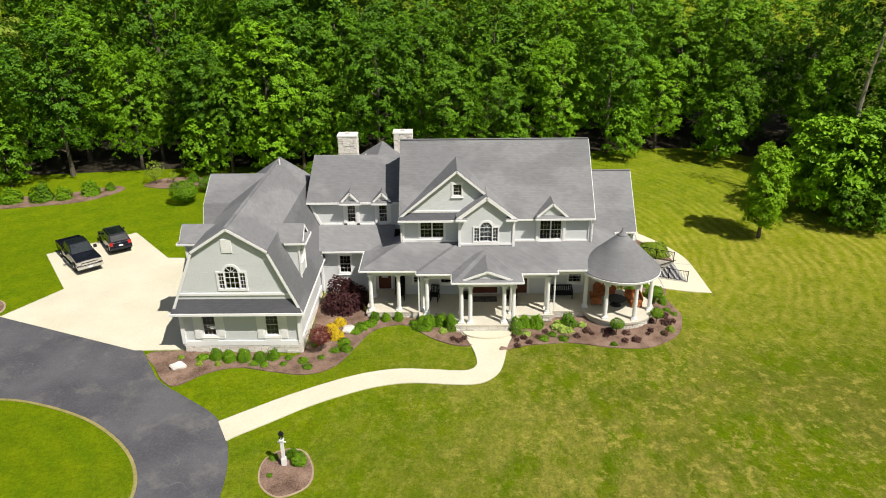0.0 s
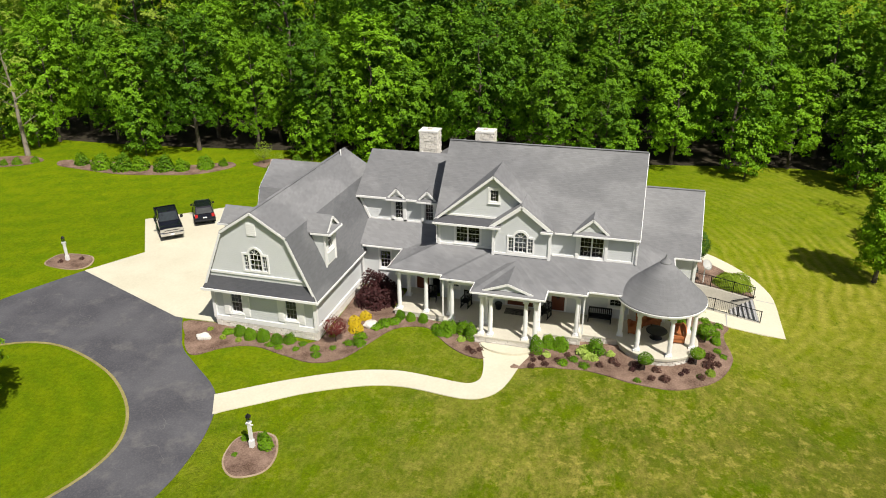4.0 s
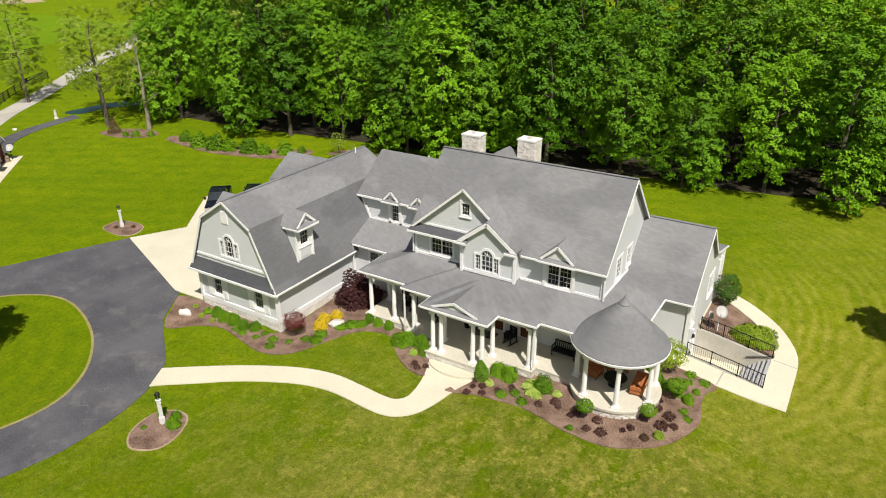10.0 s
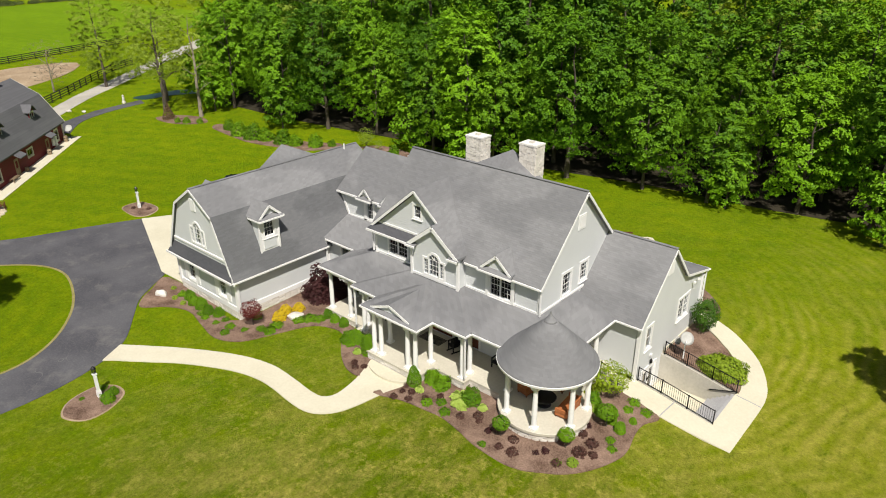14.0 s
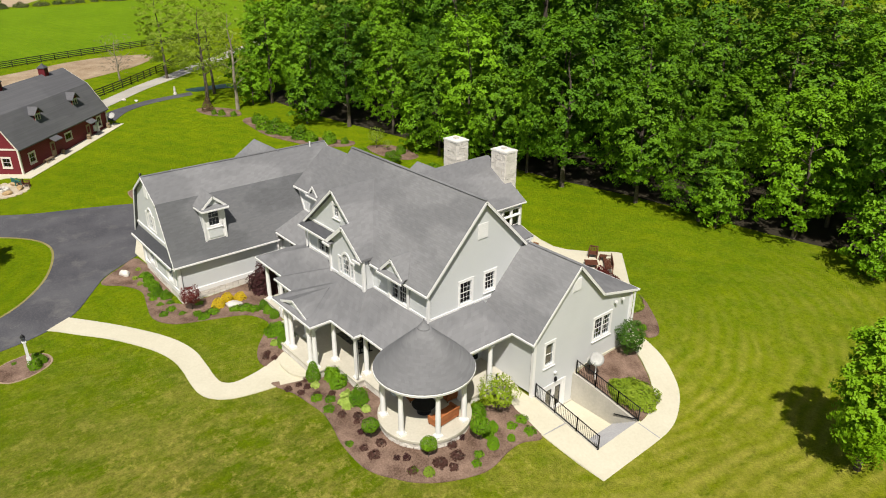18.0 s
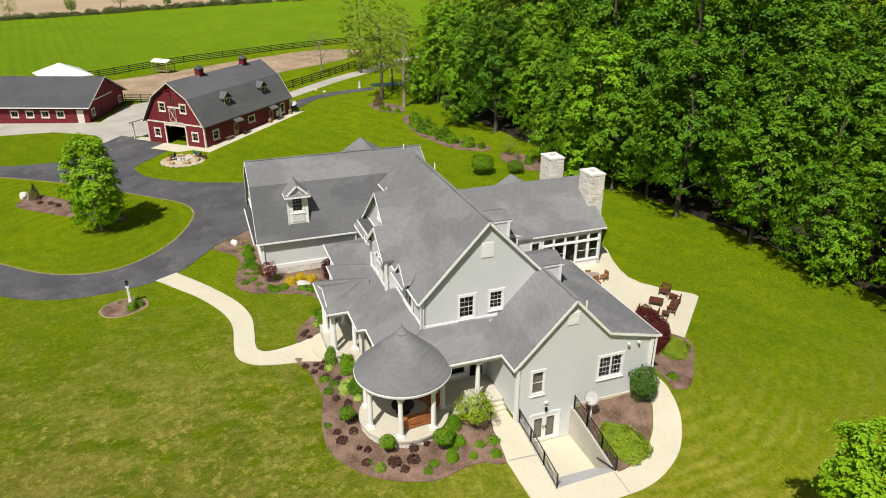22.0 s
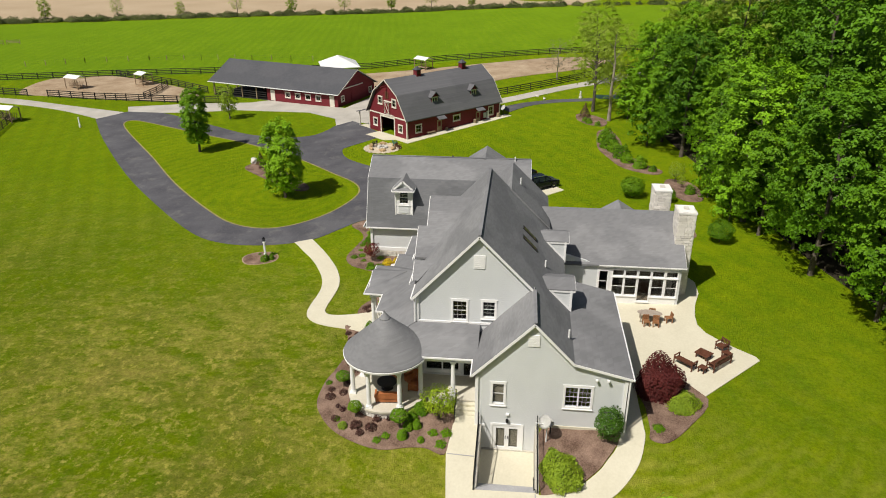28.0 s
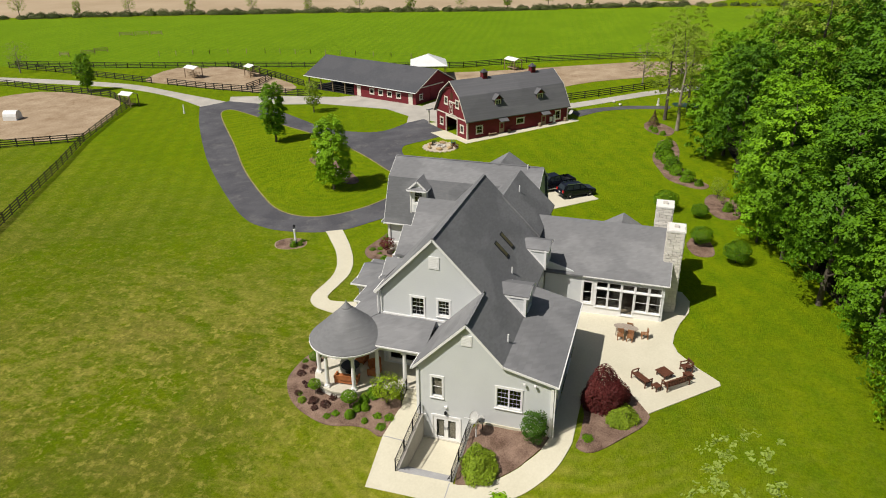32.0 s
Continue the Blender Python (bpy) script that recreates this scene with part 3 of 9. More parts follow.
def window(parent, o, u, n, c, z0, w, h, nx=3, ny=4, casing=0.13, trim=None, split=True, units=1, blind=False, head=0.04):
    """A sash window in its casing: frame with glazing bars, a sill, and a pane for each sash."""
    trim = trim or WHITE
    o, u, n = Vector(o), Vector(u), Vector(n)

    def bar(bm, a0, a1, b0, b1, d0, d1):
        pts = [o + u * a + UP * b + n * d0 for a, b in ((a0, b0), (a1, b0), (a1, b1), (a0, b1))]
        prism(bm, pts, n * (d1 - d0))

    l, r, t = c - w / 2, c + w / 2, z0 + h
    k, e = casing, head
    outer = [(l - k, z0 - k), (r + k, z0 - k), (r + k, t + k), (r + k + e, t + k), (r + k + e, t + k + e + 0.02), (l - k - e, t + k + e + 0.02), (l - k - e, t + k), (l - k, t + k)]
    win = part("window", panel(o + n * 0.045, u, n, outer, [rect(c, z0, w, h)], 0.043), trim, parent)
    s, g = 0.03, 0.0045
    uw = w / units
    for q in range(units):
        a, b = l + q * uw, l + (q + 1) * uw
        lights = []
        for i in range(nx):
            for jj in range(ny):
                x0_, x1_ = a + s + (uw - 2 * s) * i / nx, a + s + (uw - 2 * s) * (i + 1) / nx
                y0_, y1_ = z0 + s + (h - 2 * s) * jj / ny, z0 + s + (h - 2 * s) * (jj + 1) / ny
                lo = 0.022 if split and jj * 2 == ny else (0 if jj == 0 else g)
                hi = 0.022 if split and (jj + 1) * 2 == ny else (0 if jj == ny - 1 else g)
                x0_, x1_ = x0_ + (g if i else 0), x1_ - (g if i < nx - 1 else 0)
                lights.append([(x0_, y0_ + lo), (x1_, y0_ + lo), (x1_, y1_ - hi), (x0_, y1_ - hi)])
        part("sash", panel(o - n * 0.036, u, n, [(a, z0), (b, z0), (b, t), (a, t)], lights, 0.018), trim, win)
    for q in range(1, units):
        bm = bmesh.new()
        bar(bm, l + q * uw - 0.05, l + q * uw + 0.05, z0, t, -0.03, 0.03)
        part("mullion", bm, trim, win)
    bm = bmesh.new()
    bar(bm, l - k - 0.03, r + k + 0.03, z0 - k - 0.05, z0 - k, 0.002, 0.1)
    part("sill", bm, trim, win)
    for q in range(units):
        for lo, hi in (((z0, z0 + h / 2), (z0 + h / 2, t)) if split else ((z0, t),)):
            bm = bmesh.new()
            bar(bm, l + q * uw + s, l + (q + 1) * uw - s, lo + 0.03, hi - 0.03, -0.06, -0.054)
            pane = part("pane", bm, GLASS, win)
            pane.visible_shadow = False
    if blind:
        bm = bmesh.new()
        bar(bm, l + s, r - s, z0 + s, t - s, -0.16, -0.15)
        part("blind", bm, BLIND, win, "tan blind drawn down")
    return win


def palladian(parent, o, u, n, c, z0, w, h, side, hs):
    """A round-headed window between two low side lights, in one white casing."""
    o, u, n = Vector(o), Vector(u), Vector(n)
    r = w / 2
    arc = [(c + r * math.cos(a), z0 + h - r + r * math.sin(a)) for a in np.linspace(0, math.pi, 13)]
    mid = [(c - r, z0), (c + r, z0)] + arc
    outer = [(c - r - side - 0.2, z0 - 0.14), (c + r + side + 0.2, z0 - 0.14), (c + r + side + 0.2, z0 + hs + 0.14), (c + r + 0.13, z0 + hs + 0.14)]
    outer += [(c + (r + 0.16) * math.cos(a), z0 + h - r + (r + 0.16) * math.sin(a)) for a in np.linspace(0.12, math.pi - 0.12, 13)]
    outer += [(c - r - 0.13, z0 + hs + 0.14), (c - r - side - 0.2, z0 + hs + 0.14)]
    sides = [rect(c + k * (r + 0.08 + side / 2), z0, side, hs) for k in (-1, 1)]
    bm = panel(o + n * 0.05, u, n, outer, [mid] + sides, 0.048)
    win = part("window", bm, WHITE, parent)

    def bars(bm, a0, a1, b0, b1):
        prism(bm, [o + u * a + UP * b - n * 0.06 for a, b in ((a0, b0), (a1, b0), (a1, b1), (a0, b1))], n * 0.02)

    def bar(a0, a1, b0, b1):
        bm = bmesh.new()
        bars(bm, a0, a1, b0, b1)
        part("glazing_bar", bm, WHITE, win)

    for i in (1, 2):
        x = c - r + w * i / 3
        bar(x - 0.015, x + 0.015, z0, z0 + h - r)
    for j in range(1, 4):
        z = z0 + (h - r) * j / 3
        bar(c - r, c + r, z - 0.015, z + 0.015)
    for a in (0.25, 0.5, 0.75):
        d = Vector((math.cos(a * math.pi), math.sin(a * math.pi)))
        p0, p1 = (c, z0 + h - r), (c + r * d.x, z0 + h - r + r * d.y)
        part("glazing_bar", beam(bmesh.new(), o + u * p0[0] + UP * p0[1] - n * 0.04, o + u * p1[0] + UP * p1[1] - n * 0.04, 0.03, 0.03), WHITE, win)
    for q in sides:
        bar((q[0][0] + q[1][0]) / 2 - 0.012, (q[0][0] + q[1][0]) / 2 + 0.012, z0, z0 + hs)
        for j in range(1, 4):
            bar(q[0][0], q[1][0], z0 + hs * j / 4 - 0.012, z0 + hs * j / 4 + 0.012)
    for poly in [mid] + sides:
        bm = prism(bmesh.new(), [o + u * a + UP * b - n * 0.09 for a, b in poly], n * 0.006)
        part("pane", bm, GLASS, win).visible_shadow = False
    return [mid] + sides


def wall(parent, o, u, n, outline, wins=(), holes=(), th=0.18, material=None, name="wall", trim=None):
    """A wall with its windows; each of wins: centre, foot, width, height and options."""
    cut = [rect(*w[:4]) for w in wins] + list(holes)
    ob = part(name, panel(o, u, n, outline, cut, th), material or SIDING, parent)
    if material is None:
        # room side of the wall, darker: the room's shade is put into its colour
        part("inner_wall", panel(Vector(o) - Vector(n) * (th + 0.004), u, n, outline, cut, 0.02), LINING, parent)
    for w in wins:
        window(parent, o, u, n, *w[:4], trim=trim, **(w[4] if len(w) > 4 else {}))
    return ob


def slab(bm, pts, th=0.16):
    """A roof plane given by its top corners, with its thickness straight down."""
    return prism(bm, pts, (0, 0, -th))


def roof(parent, planes, material=None, th=0.16, name="roof"):
    for pts in planes:
        part(name, slab(bmesh.new(), pts, th), material or SHINGLE, parent)


def boards(parent, lines, w=0.05, h=0.24, drop=None, name="rake_board", material=None):
    """White boards along roof edges; drop: how far their middle lies under the edge."""
    for a, b in lines:
        d = Vector(b) - Vector(a)
        tilt = math.hypot(d.x, d.y) / d.length
        low = h / 2 / max(tilt, 0.3) + 0.015 if drop is None else drop
        if name == "rake_board":
            w, low = min(w, 0.036), low + 0.02
        part(name, beam(bmesh.new(), Vector(a) - UP * low, Vector(b) - UP * low, w, h), material or WHITE, parent)


# ---- terrain, drives and walks ----
def ground_lines(lo, hi, a, b, fine, marks):
    """Grid lines: fine between a and b, widening beyond."""
    out = list(np.arange(a, b + 0.01, fine)) + list(marks)
    for start_at, sign, end in ((a, -1, lo), (b, 1, hi)):
        step, v = fine, start_at
        while (v > end) if sign < 0 else (v < end):
            step *= 1.22
            v += sign * step
            out.append(max(v, lo) if sign < 0 else min(v, hi))
    out = sorted(out)
    return [v for i, v in enumerate(out) if i == 0 or v - out[i - 1] > 1e-3]


PIT = (14.87, 19.85, 51.45, 55.3)  # the sunken stair court at the east wing
xs = ground_lines(-2600, 2600, -70, 45, 2.5, PIT[:2])
ys = ground_lines(-2600, 2600, -30, 85, 2.5, PIT[2:])
bm = bmesh.new()
gv = [[bm.verts.new((x, y, gz(x, y))) for y in ys] for x in xs]
for i in range(len(xs) - 1):
    for j in range(len(ys) - 1):
        mx, my = (xs[i] + xs[i + 1]) / 2, (ys[j] + ys[j + 1]) / 2
        if PIT[0] < mx < PIT[1] and PIT[2] < my < PIT[3]:
            continue
        bm.faces.new((gv[i][j], gv[i + 1][j], gv[i + 1][j + 1], gv[i][j + 1]))
single("ground", bm, GRASS, "mown green lawn, dry and patchy to the south-east", "lawn", "structure", smooth=True)

# far pasture, hedge line and bare field to the west
single("pasture", sheet([(-132, 72), (-125, 50), (-112, 30), (-104, 0), (-101, -15), (-96, -40), (-88, -66), (-84, -95), (-88, -230), (-116, -248), (-158, -184), (-199, -92), (-227, -5), (-245, 70), (-252, 140), (-150, 140)], lift=0.04, grid=14, skirt=0.1), PASTURE, "bright green open pasture", "pasture", "structure")
single("bare_field", sheet([(-124, -258), (-166, -186), (-207, -93), (-234, -5), (-252, 70), (-260, 170), (-900, 400), (-900, -900), (-300, -600)], lift=0.05, grid=60, skirt=0.1), SOIL, "bare tan ploughed field beyond the hedge", "field", "structure")
EDGE = [(-86, 71), (-70, 70.5), (-50, 73), (-30, 76.5), (-12, 77), (0, 81), (12, 83.5), (25, 86), (35, 85), (41.5, 77), (43.5, 69), (50, 62), (60, 55)]
single("forest_floor", sheet(rounded([(x + (1.5 if x > 40 else 0), y + 2.6 + 1.0 * math.sin(x * 0.9)) for x, y in [(-66, 71.5)] + EDGE[2:]], False, 4) + [(140, 55), (140, 190), (-110, 190), (-82, 110)], lift=0.04, grid=6, skirt=0.1, rough=0.06), LITTER, "leaf litter under the woods, its colour darkened for their shade", "forest floor", "structure")

ISLAND = rounded([(-27.3, 34.1), (-24.0, 33.7), (-20.0, 32), (-16.8, 29.2), (-15.6, 26.0), (-16.8, 22), (-20.5, 17.6), (-29, 9.5), (-40, 0.6), (-52, -9.5), (-57.5, -13.4), (-59.6, -12.6), (-57.4, -7.5), (-52, 2.6), (-47.1, 12.2), (-40.5, 21.8), (-33.7, 29.3), (-30.3, 32.8)])
LAWN2 = [(-65, -10.4), (-62.4, -5.6), (-56.6, 3.2), (-51.9, 10.8), (-50.5, 17.3), (-52, 21.5), (-57.5, 23.4)]
drive = rounded([(-20.2, 39.4), (-19, 37.6), (-17.8, 36), (-15.9, 34.6), (-13.5, 32.8), (-12.2, 30.8), (-11.4, 27.5), (-11.6, 23.4), (-13.9, 18.8), (-21.6, 10.8), (-32.6, 0.7), (-48.1, -11.6), (-57.4, -18.2)], False, 4)
drive += [(-60, -20), (-65.5, -17)] + rounded(LAWN2, False, 4) + [(-60.5, 25.5), (-58, 28), (-55.8, 29.5), (-52.5, 32.4), (-50.5, 31.6)]
drive += rounded([(-48.1, 30.0), (-45.8, 28.3), (-44.0, 27.8), (-40.2, 29.5), (-36.6, 34), (-34.2, 39.5), (-32.2, 43.7)], False, 4)
single("island_lawn", sheet(ISLAND, lift=0.02, grid=1.7, skirt=0.1), ISLAND_GRASS, "lawn island inside the drive loop, mown in rings", "lawn", "structure")


def inset(ring, d):
    """The ring moved inward (or out, d < 0) by about d."""
    out, n = [], len(ring)
    area = sum(ring[i][0] * ring[(i + 1) % n][1] - ring[(i + 1) % n][0] * ring[i][1] for i in range(n))
    for i in range(n):
        (xa, ya), (xb, yb_) = ring[i - 1], ring[(i + 1) % n]
        ln = math.hypot(xb - xa, yb_ - ya) or 1
        s = d / ln if area > 0 else -d / ln
        out.append((ring[i][0] - (yb_ - ya) * s, ring[i][1] + (xb - xa) * s))
    return out


single("verge", sheet(inset(ISLAND, -0.05), [inset(ISLAND, 0.13)], lift=0.045, grid=0, skirt=0.1), STRAW, "dry straw-coloured grass edge of the lawn island", "grass verge", "structure")
road_drive = single("road", sheet(drive, [ISLAND], 0.035, 1.7), ASPHALT, "worn dark grey asphalt driveway loop with pale scuffs", "driveway", "structure")
single("yard", sheet([(-57.5, 23.4), (-62, 22.1), (-66.2, 16.2), (-67.6, 2.2), (-65.8, -3.8), (-65, -10.4), (-65.5, -17), (-69, -19), (-72.2, -8), (-73.5, 3), (-75.5, 6), (-69.5, 22), (-79, 25), (-84, 33), (-76, 44), (-66, 42), (-58.5, 30.5), (-59.5, 27)], lift=0.03, grid=2.5), GRAVEL, "pale gravel yard before the stable", "gravel yard", "structure")
single("lane", sheet(rounded([(-60, -19.5), (-66, -31), (-70.2, -45), (-70.8, -57), (-69.5, -80), (-66, -110)], False) + rounded([(-70, -112), (-73.2, -83), (-74.6, -60), (-73.9, -46), (-70, -33), (-65, -17.5)], False), lift=0.03, grid=3), GRAVEL, "pale grey farm lane between black fences", "lane", "structure")
single("lane", sheet(rounded([(-66, 42), (-71.5, 48.5), (-75.5, 53.0), (-84, 61.8), (-89.5, 68.8), (-96, 76.5), (-104, 86), (-116, 101), (-135, 124)], False) + rounded([(-139, 122), (-120, 99), (-108, 85), (-100, 76.2), (-93.4, 68.4), (-87.5, 61), (-79.2, 52.4), (-75.5, 48), (-72, 42)], False), lift=0.045, grid=3), GRAVEL, "pale gravel lane running past the barn", "lane", "structure")
single("lane", sheet(rounded([(-66.5, 51.5), (-71, 55), (-73.5, 60), (-74.5, 66)], False) + [(-76.8, 66.5)] + rounded([(-75.6, 59), (-73, 53.5), (-69.5, 49.5)], False), lift=0.05, grid=2), ASPHALT, "narrow dark asphalt spur behind the barn", "lane", "structure")
for ring, lb in (([(-98, 4), (-100, 14), (-106, 30), (-114, 46), (-121, 63), (-117, 74), (-106, 67), (-96, 51), (-86, 42), (-80, 34), (-84, 26), (-90, 20)], "tan trodden dirt paddock behind the barn"),
                 ([(-76.5, -40), (-74.5, -26), (-74, -12), (-80, -10), (-88, -20), (-97, -38), (-93, -50), (-79, -48)], "brown dirt paddock beside the stable"),
                 ([(-57, -36), (-38, -27.5), (-33, -37), (-36, -60), (-50, -68), (-63, -62), (-62.5, -45)], "bare brown dirt paddock in the south-west")):
    single("paddock", sheet(rounded(ring, True, 3), lift=0.06, grid=3, rough=0.05), DIRT, lb, "paddock", "structure")

# concrete: parking slab, front walk, ramp walk and back patio
slab_at = single("parking_slab", sheet([(-20.8, 39.45), (-17.5, 39.6), (-17.5, 47.5), (-22.3, 53.6), (-23.7, 53.6), (-28.5, 58.9), (-34.3, 54.1), (-29.7, 47.9), (-32.2, 43.65)], lift=0.06, grid=2.2), CONCRETE, "cream concrete parking slab beside the garage", "pavement", "structure")
walk_n = rounded([(-13.1, 32.25), (-9.6, 34.75), (-6.1, 36.75), (-3.4, 37.58), (-1.0, 37.58), (0.5, 37.48), (1.45, 37.6), (1.93, 38.3), (1.78, 39.8), (1.35, 41.2), (0.95, 42.1)], False)
walk_s = rounded([(4.45, 42.1), (4.46, 41.47), (4.06, 40.26), (3.73, 38.6), (3.28, 37.29), (2.5, 36.4), (1.55, 36.03), (0.3, 36.0), (-1.3, 36.12), (-2.8, 36.08), (-4.5, 35.66), (-6.35, 34.8), (-8.25, 33.67), (-10.1, 32.26), (-11.65, 31.1), (-12.2, 30.6)], False)
single("front_walk", sheet(walk_n + walk_s, lift=0.06, grid=1.5), CONCRETE, "curving cream concrete front walk", "path", "structure")
arc_out = [(21.5, 50.02)] + rounded([(21.5, 52.1), (21.5, 55.0), (21.35, 56.5), (20.9, 57.8), (20.1, 59.2), (19.1, 60.25), (17.4, 61.35), (15.4, 61.95), (14.3, 62.0), (12, 62.0), (10.2, 62.05)], False)
arc_in = rounded([(15.05, 60.5), (16.3, 60.1), (17.35, 59.42), (18.0, 58.97), (19.0, 57.95), (19.65, 56.9), (19.97, 55.7)], False)
single("side_walk", sheet([(13.9, 49.85), (16.0, 49.75), (17.4, 49.6), (19.1, 49.76)] + arc_out + [(10.2, 60.4), (14.95, 60.55)] + arc_in + [(19.98, 55.32), (19.86, 55.32), (19.86, 51.44), (15.0, 51.44), (14.95, 51.25), (13.9, 51.25)], lift=0.06, grid=1.5, skirt=0.4), CONCRETE, "cream concrete walk curving round the east wing", "path", "structure")
for (xa, ya), (xb, yb_) in (((17.42, 49.66), (17.52, 51.4)), ((19.95, 55.12), (21.44, 55.17))):
    single("walk_joint", beam(bmesh.new(), (xa, ya, gz(xa, ya) + 0.058), (xb, yb_, gz(xb, yb_) + 0.058), 0.07, 0.012), STEPGREY, "dark filled joint across the concrete walk", "joint", "structure")
single("patio", sheet([(10.2, 60.55), (10.25, 62.2), (8.0, 64.7), (10.9, 66.6), (6.35, 71.4), (5.9, 71.3), (4.3, 69.6), (2.8, 68.4), (1.6, 68.0), (0.2, 68.1), (-1.6, 68.5), (-3.6, 69.2), (-5.6, 69.3), (-7.2, 68.6), (-7.2, 66.9), (-1.5, 66.9), (-1.5, 57.5), (3.9, 57.5), (3.9, 60.55)], lift=0.07, grid=2), CONCRETE, "broad cream concrete patio behind the house", "patio", "structure")

# mulched beds
def bed(ring, lb, lift=0.05, n=4):
    return single("mulch_bed", sheet(rounded(ring, True, n), lift=lift, grid=0.8, rough=0.05, skirt=0.2), MULCH, lb, "flower bed", "structure")


bed([(-19.5, 39.3), (-18.7, 37.5), (-17.7, 36.1), (-16.7, 35.6), (-15.3, 36.9), (-13.5, 37.6), (-11.2, 37.2), (-9.0, 36.9), (-7.3, 37.8), (-6.3, 39.8), (-5.2, 42.2), (-3.7, 43), (-2.7, 42.9), (-1.8, 42.0), (-0.6, 41.0), (0.7, 40.4), (1.8, 40.6), (1.7, 42.2), (0.3, 43.5), (-6, 44.7), (-6.2, 47.5), (-9.4, 47.6), (-9.6, 39.4), (-13, 39.5)], "brown bark mulch bed along the garage and porch")
bed([(4.35, 42.4), (3.7, 41.0), (3.55, 39.85), (5.2, 40.45), (7.0, 40.75), (8.2, 40.85), (9.6, 40.62), (10.9, 40.3), (12.5, 40.18), (13.6, 40.3), (14.6, 40.75), (15.8, 41.7), (16.7, 43.0), (17.35, 44.8), (17.4, 45.9), (17.12, 47.2), (17.1, 48.3), (17.5, 49.5), (16.0, 49.7), (14.2, 49.8), (13.6, 48), (12, 45), (9, 44.5), (5.4, 43.5)], "brown bark mulch bed round the gazebo")
bed([(15.0, 55.5), (19.9, 55.45), (19.9, 55.8), (19.6, 56.85), (18.95, 57.9), (17.95, 58.93), (17.3, 59.37), (16.25, 60.02), (15.0, 60.4)], "mulch bed between the walk and the east wing")
bed([(10.6, 62.4), (12.4, 62.4), (14.4, 62.4), (15.4, 62.3), (15.6, 63.4), (14, 65), (11.2, 66.7), (8.3, 64.7)], "mulch bed with a burgundy maple by the patio")
for ring in ([(-9.7, 27.9), (-9.7, 29.1), (-8.9, 29.9), (-7.8, 29.8), (-7.1, 28.5), (-7.2, 27.3), (-8.3, 26.6), (-9.2, 27.0)], [(-36, 43.7), (-36.5, 44.8), (-36, 45.8), (-33.6, 46), (-32.6, 44.6), (-33.4, 43.6)]):
    mx, my = sum(q[0] for q in ring) / len(ring), sum(q[1] for q in ring) / len(ring)
    single("bed_edge", sheet(rounded([(mx + (x - mx) * 1.07, my + (y - my) * 1.07) for x, y in ring], True, 4), lift=0.03, grid=0.8, skirt=0.1, rough=0.03), DIRT, "pale dry edge round the lamp post bed", "bed edge", "structure")
bed([(-9.7, 27.9), (-9.7, 29.1), (-8.9, 29.9), (-7.8, 29.8), (-7.1, 28.5), (-7.2, 27.3), (-8.3, 26.6), (-9.2, 27.0)], "small mulch ring round the lamp post")
bed([(-36, 43.7), (-36.5, 44.8), (-36, 45.8), (-33.6, 46), (-32.6, 44.6), (-33.4, 43.6)], "small mulch ring round the west lamp post")
bed([(-54.5, 65.2), (-55, 67), (-50.3, 67.9), (-44, 68), (-39, 69.6), (-36, 71.6), (-34.5, 70.3), (-37, 66.9), (-41.2, 65.4), (-45.6, 64.4), (-51.1, 64.7)], "long mulch bed along the wood edge")
bed([(-33, 72), (-31, 74.5), (-26, 74.5), (-25.5, 72.5), (-28, 71.2), (-31, 71)], "mulch bed at the wood edge")
bed([(-21, 70.5), (-18, 71.5), (-15.5, 71.5), (-15.3, 69.8), (-18, 69)], "small mulch bed near the wood edge")
bed([(-64.8, 62.6), (-64.6, 64.8), (-61, 67), (-57.5, 66.4), (-58, 64.4), (-61, 62.6)], "mulch bed round a conifer")
bed([(-37.3, 19.5), (-38.2, 17.6), (-35.8, 16.2), (-32.8, 19), (-28.5, 24.2), (-27, 26.8), (-28.6, 27.4), (-32.5, 24)], "mulch bed with boulders on the drive island")


# ---- the house ----
house = thing("house", "large grey clapboard house with white trim, porch and gazebo", "house", pose(0, 44, 0.3))
house.matrix_basis = Matrix.Identity(4)
S, E_, N_, W_ = Vector((0, -1, 0)), Vector((1, 0, 0)), Vector((0, 1, 0)), Vector((-1, 0, 0))
X, Y = Vector((1, 0, 0)), Vector((0, 1, 0))


def corner_board(x, y, z0, z1, w=0.16):
    part("corner_board", box(bmesh.new(), x - w / 2, y - w / 2, z0, x + w / 2, y + w / 2, z1), WHITE, house)


def band(a, b, h=0.2, w=0.06, name="trim_board"):
    part(name, beam(bmesh.new(), a, b, w, h), WHITE, house)


def vent(o, n, u, c, z0, w=0.62, h=0.85):
    o, n, u = Vector(o), Vector(n), Vector(u)
    bm = prism(bmesh.new(), [o + u * (c + a * w / 2) + UP * (z0 + b * h) for a, b in ((-1, 0), (1, 0), (1, 1), (-1, 1))], n * 0.05)
    v = part("gable_vent", bm, WHITE, house)
    bm = bmesh.new()
    for k in range(1, 7):
        z = z0 + h * k / 7
        prism(bm, [o + u * (c + a * w * 0.4) + UP * (z + b) + n * 0.05 for a, b in ((-1, -0.03), (1, -0.03), (1, 0.03), (-1, 0.03))], n * 0.008)
    part("louvre", bm, WHITE, v)


# garage block: gambrel roof along y, with a pent roof across its front
GX, GH, GK, ZE, ZK, ZR = -13.47, 4.25, 2.38, 3.35, 7.72, 9.25
gw = GH - 0.42


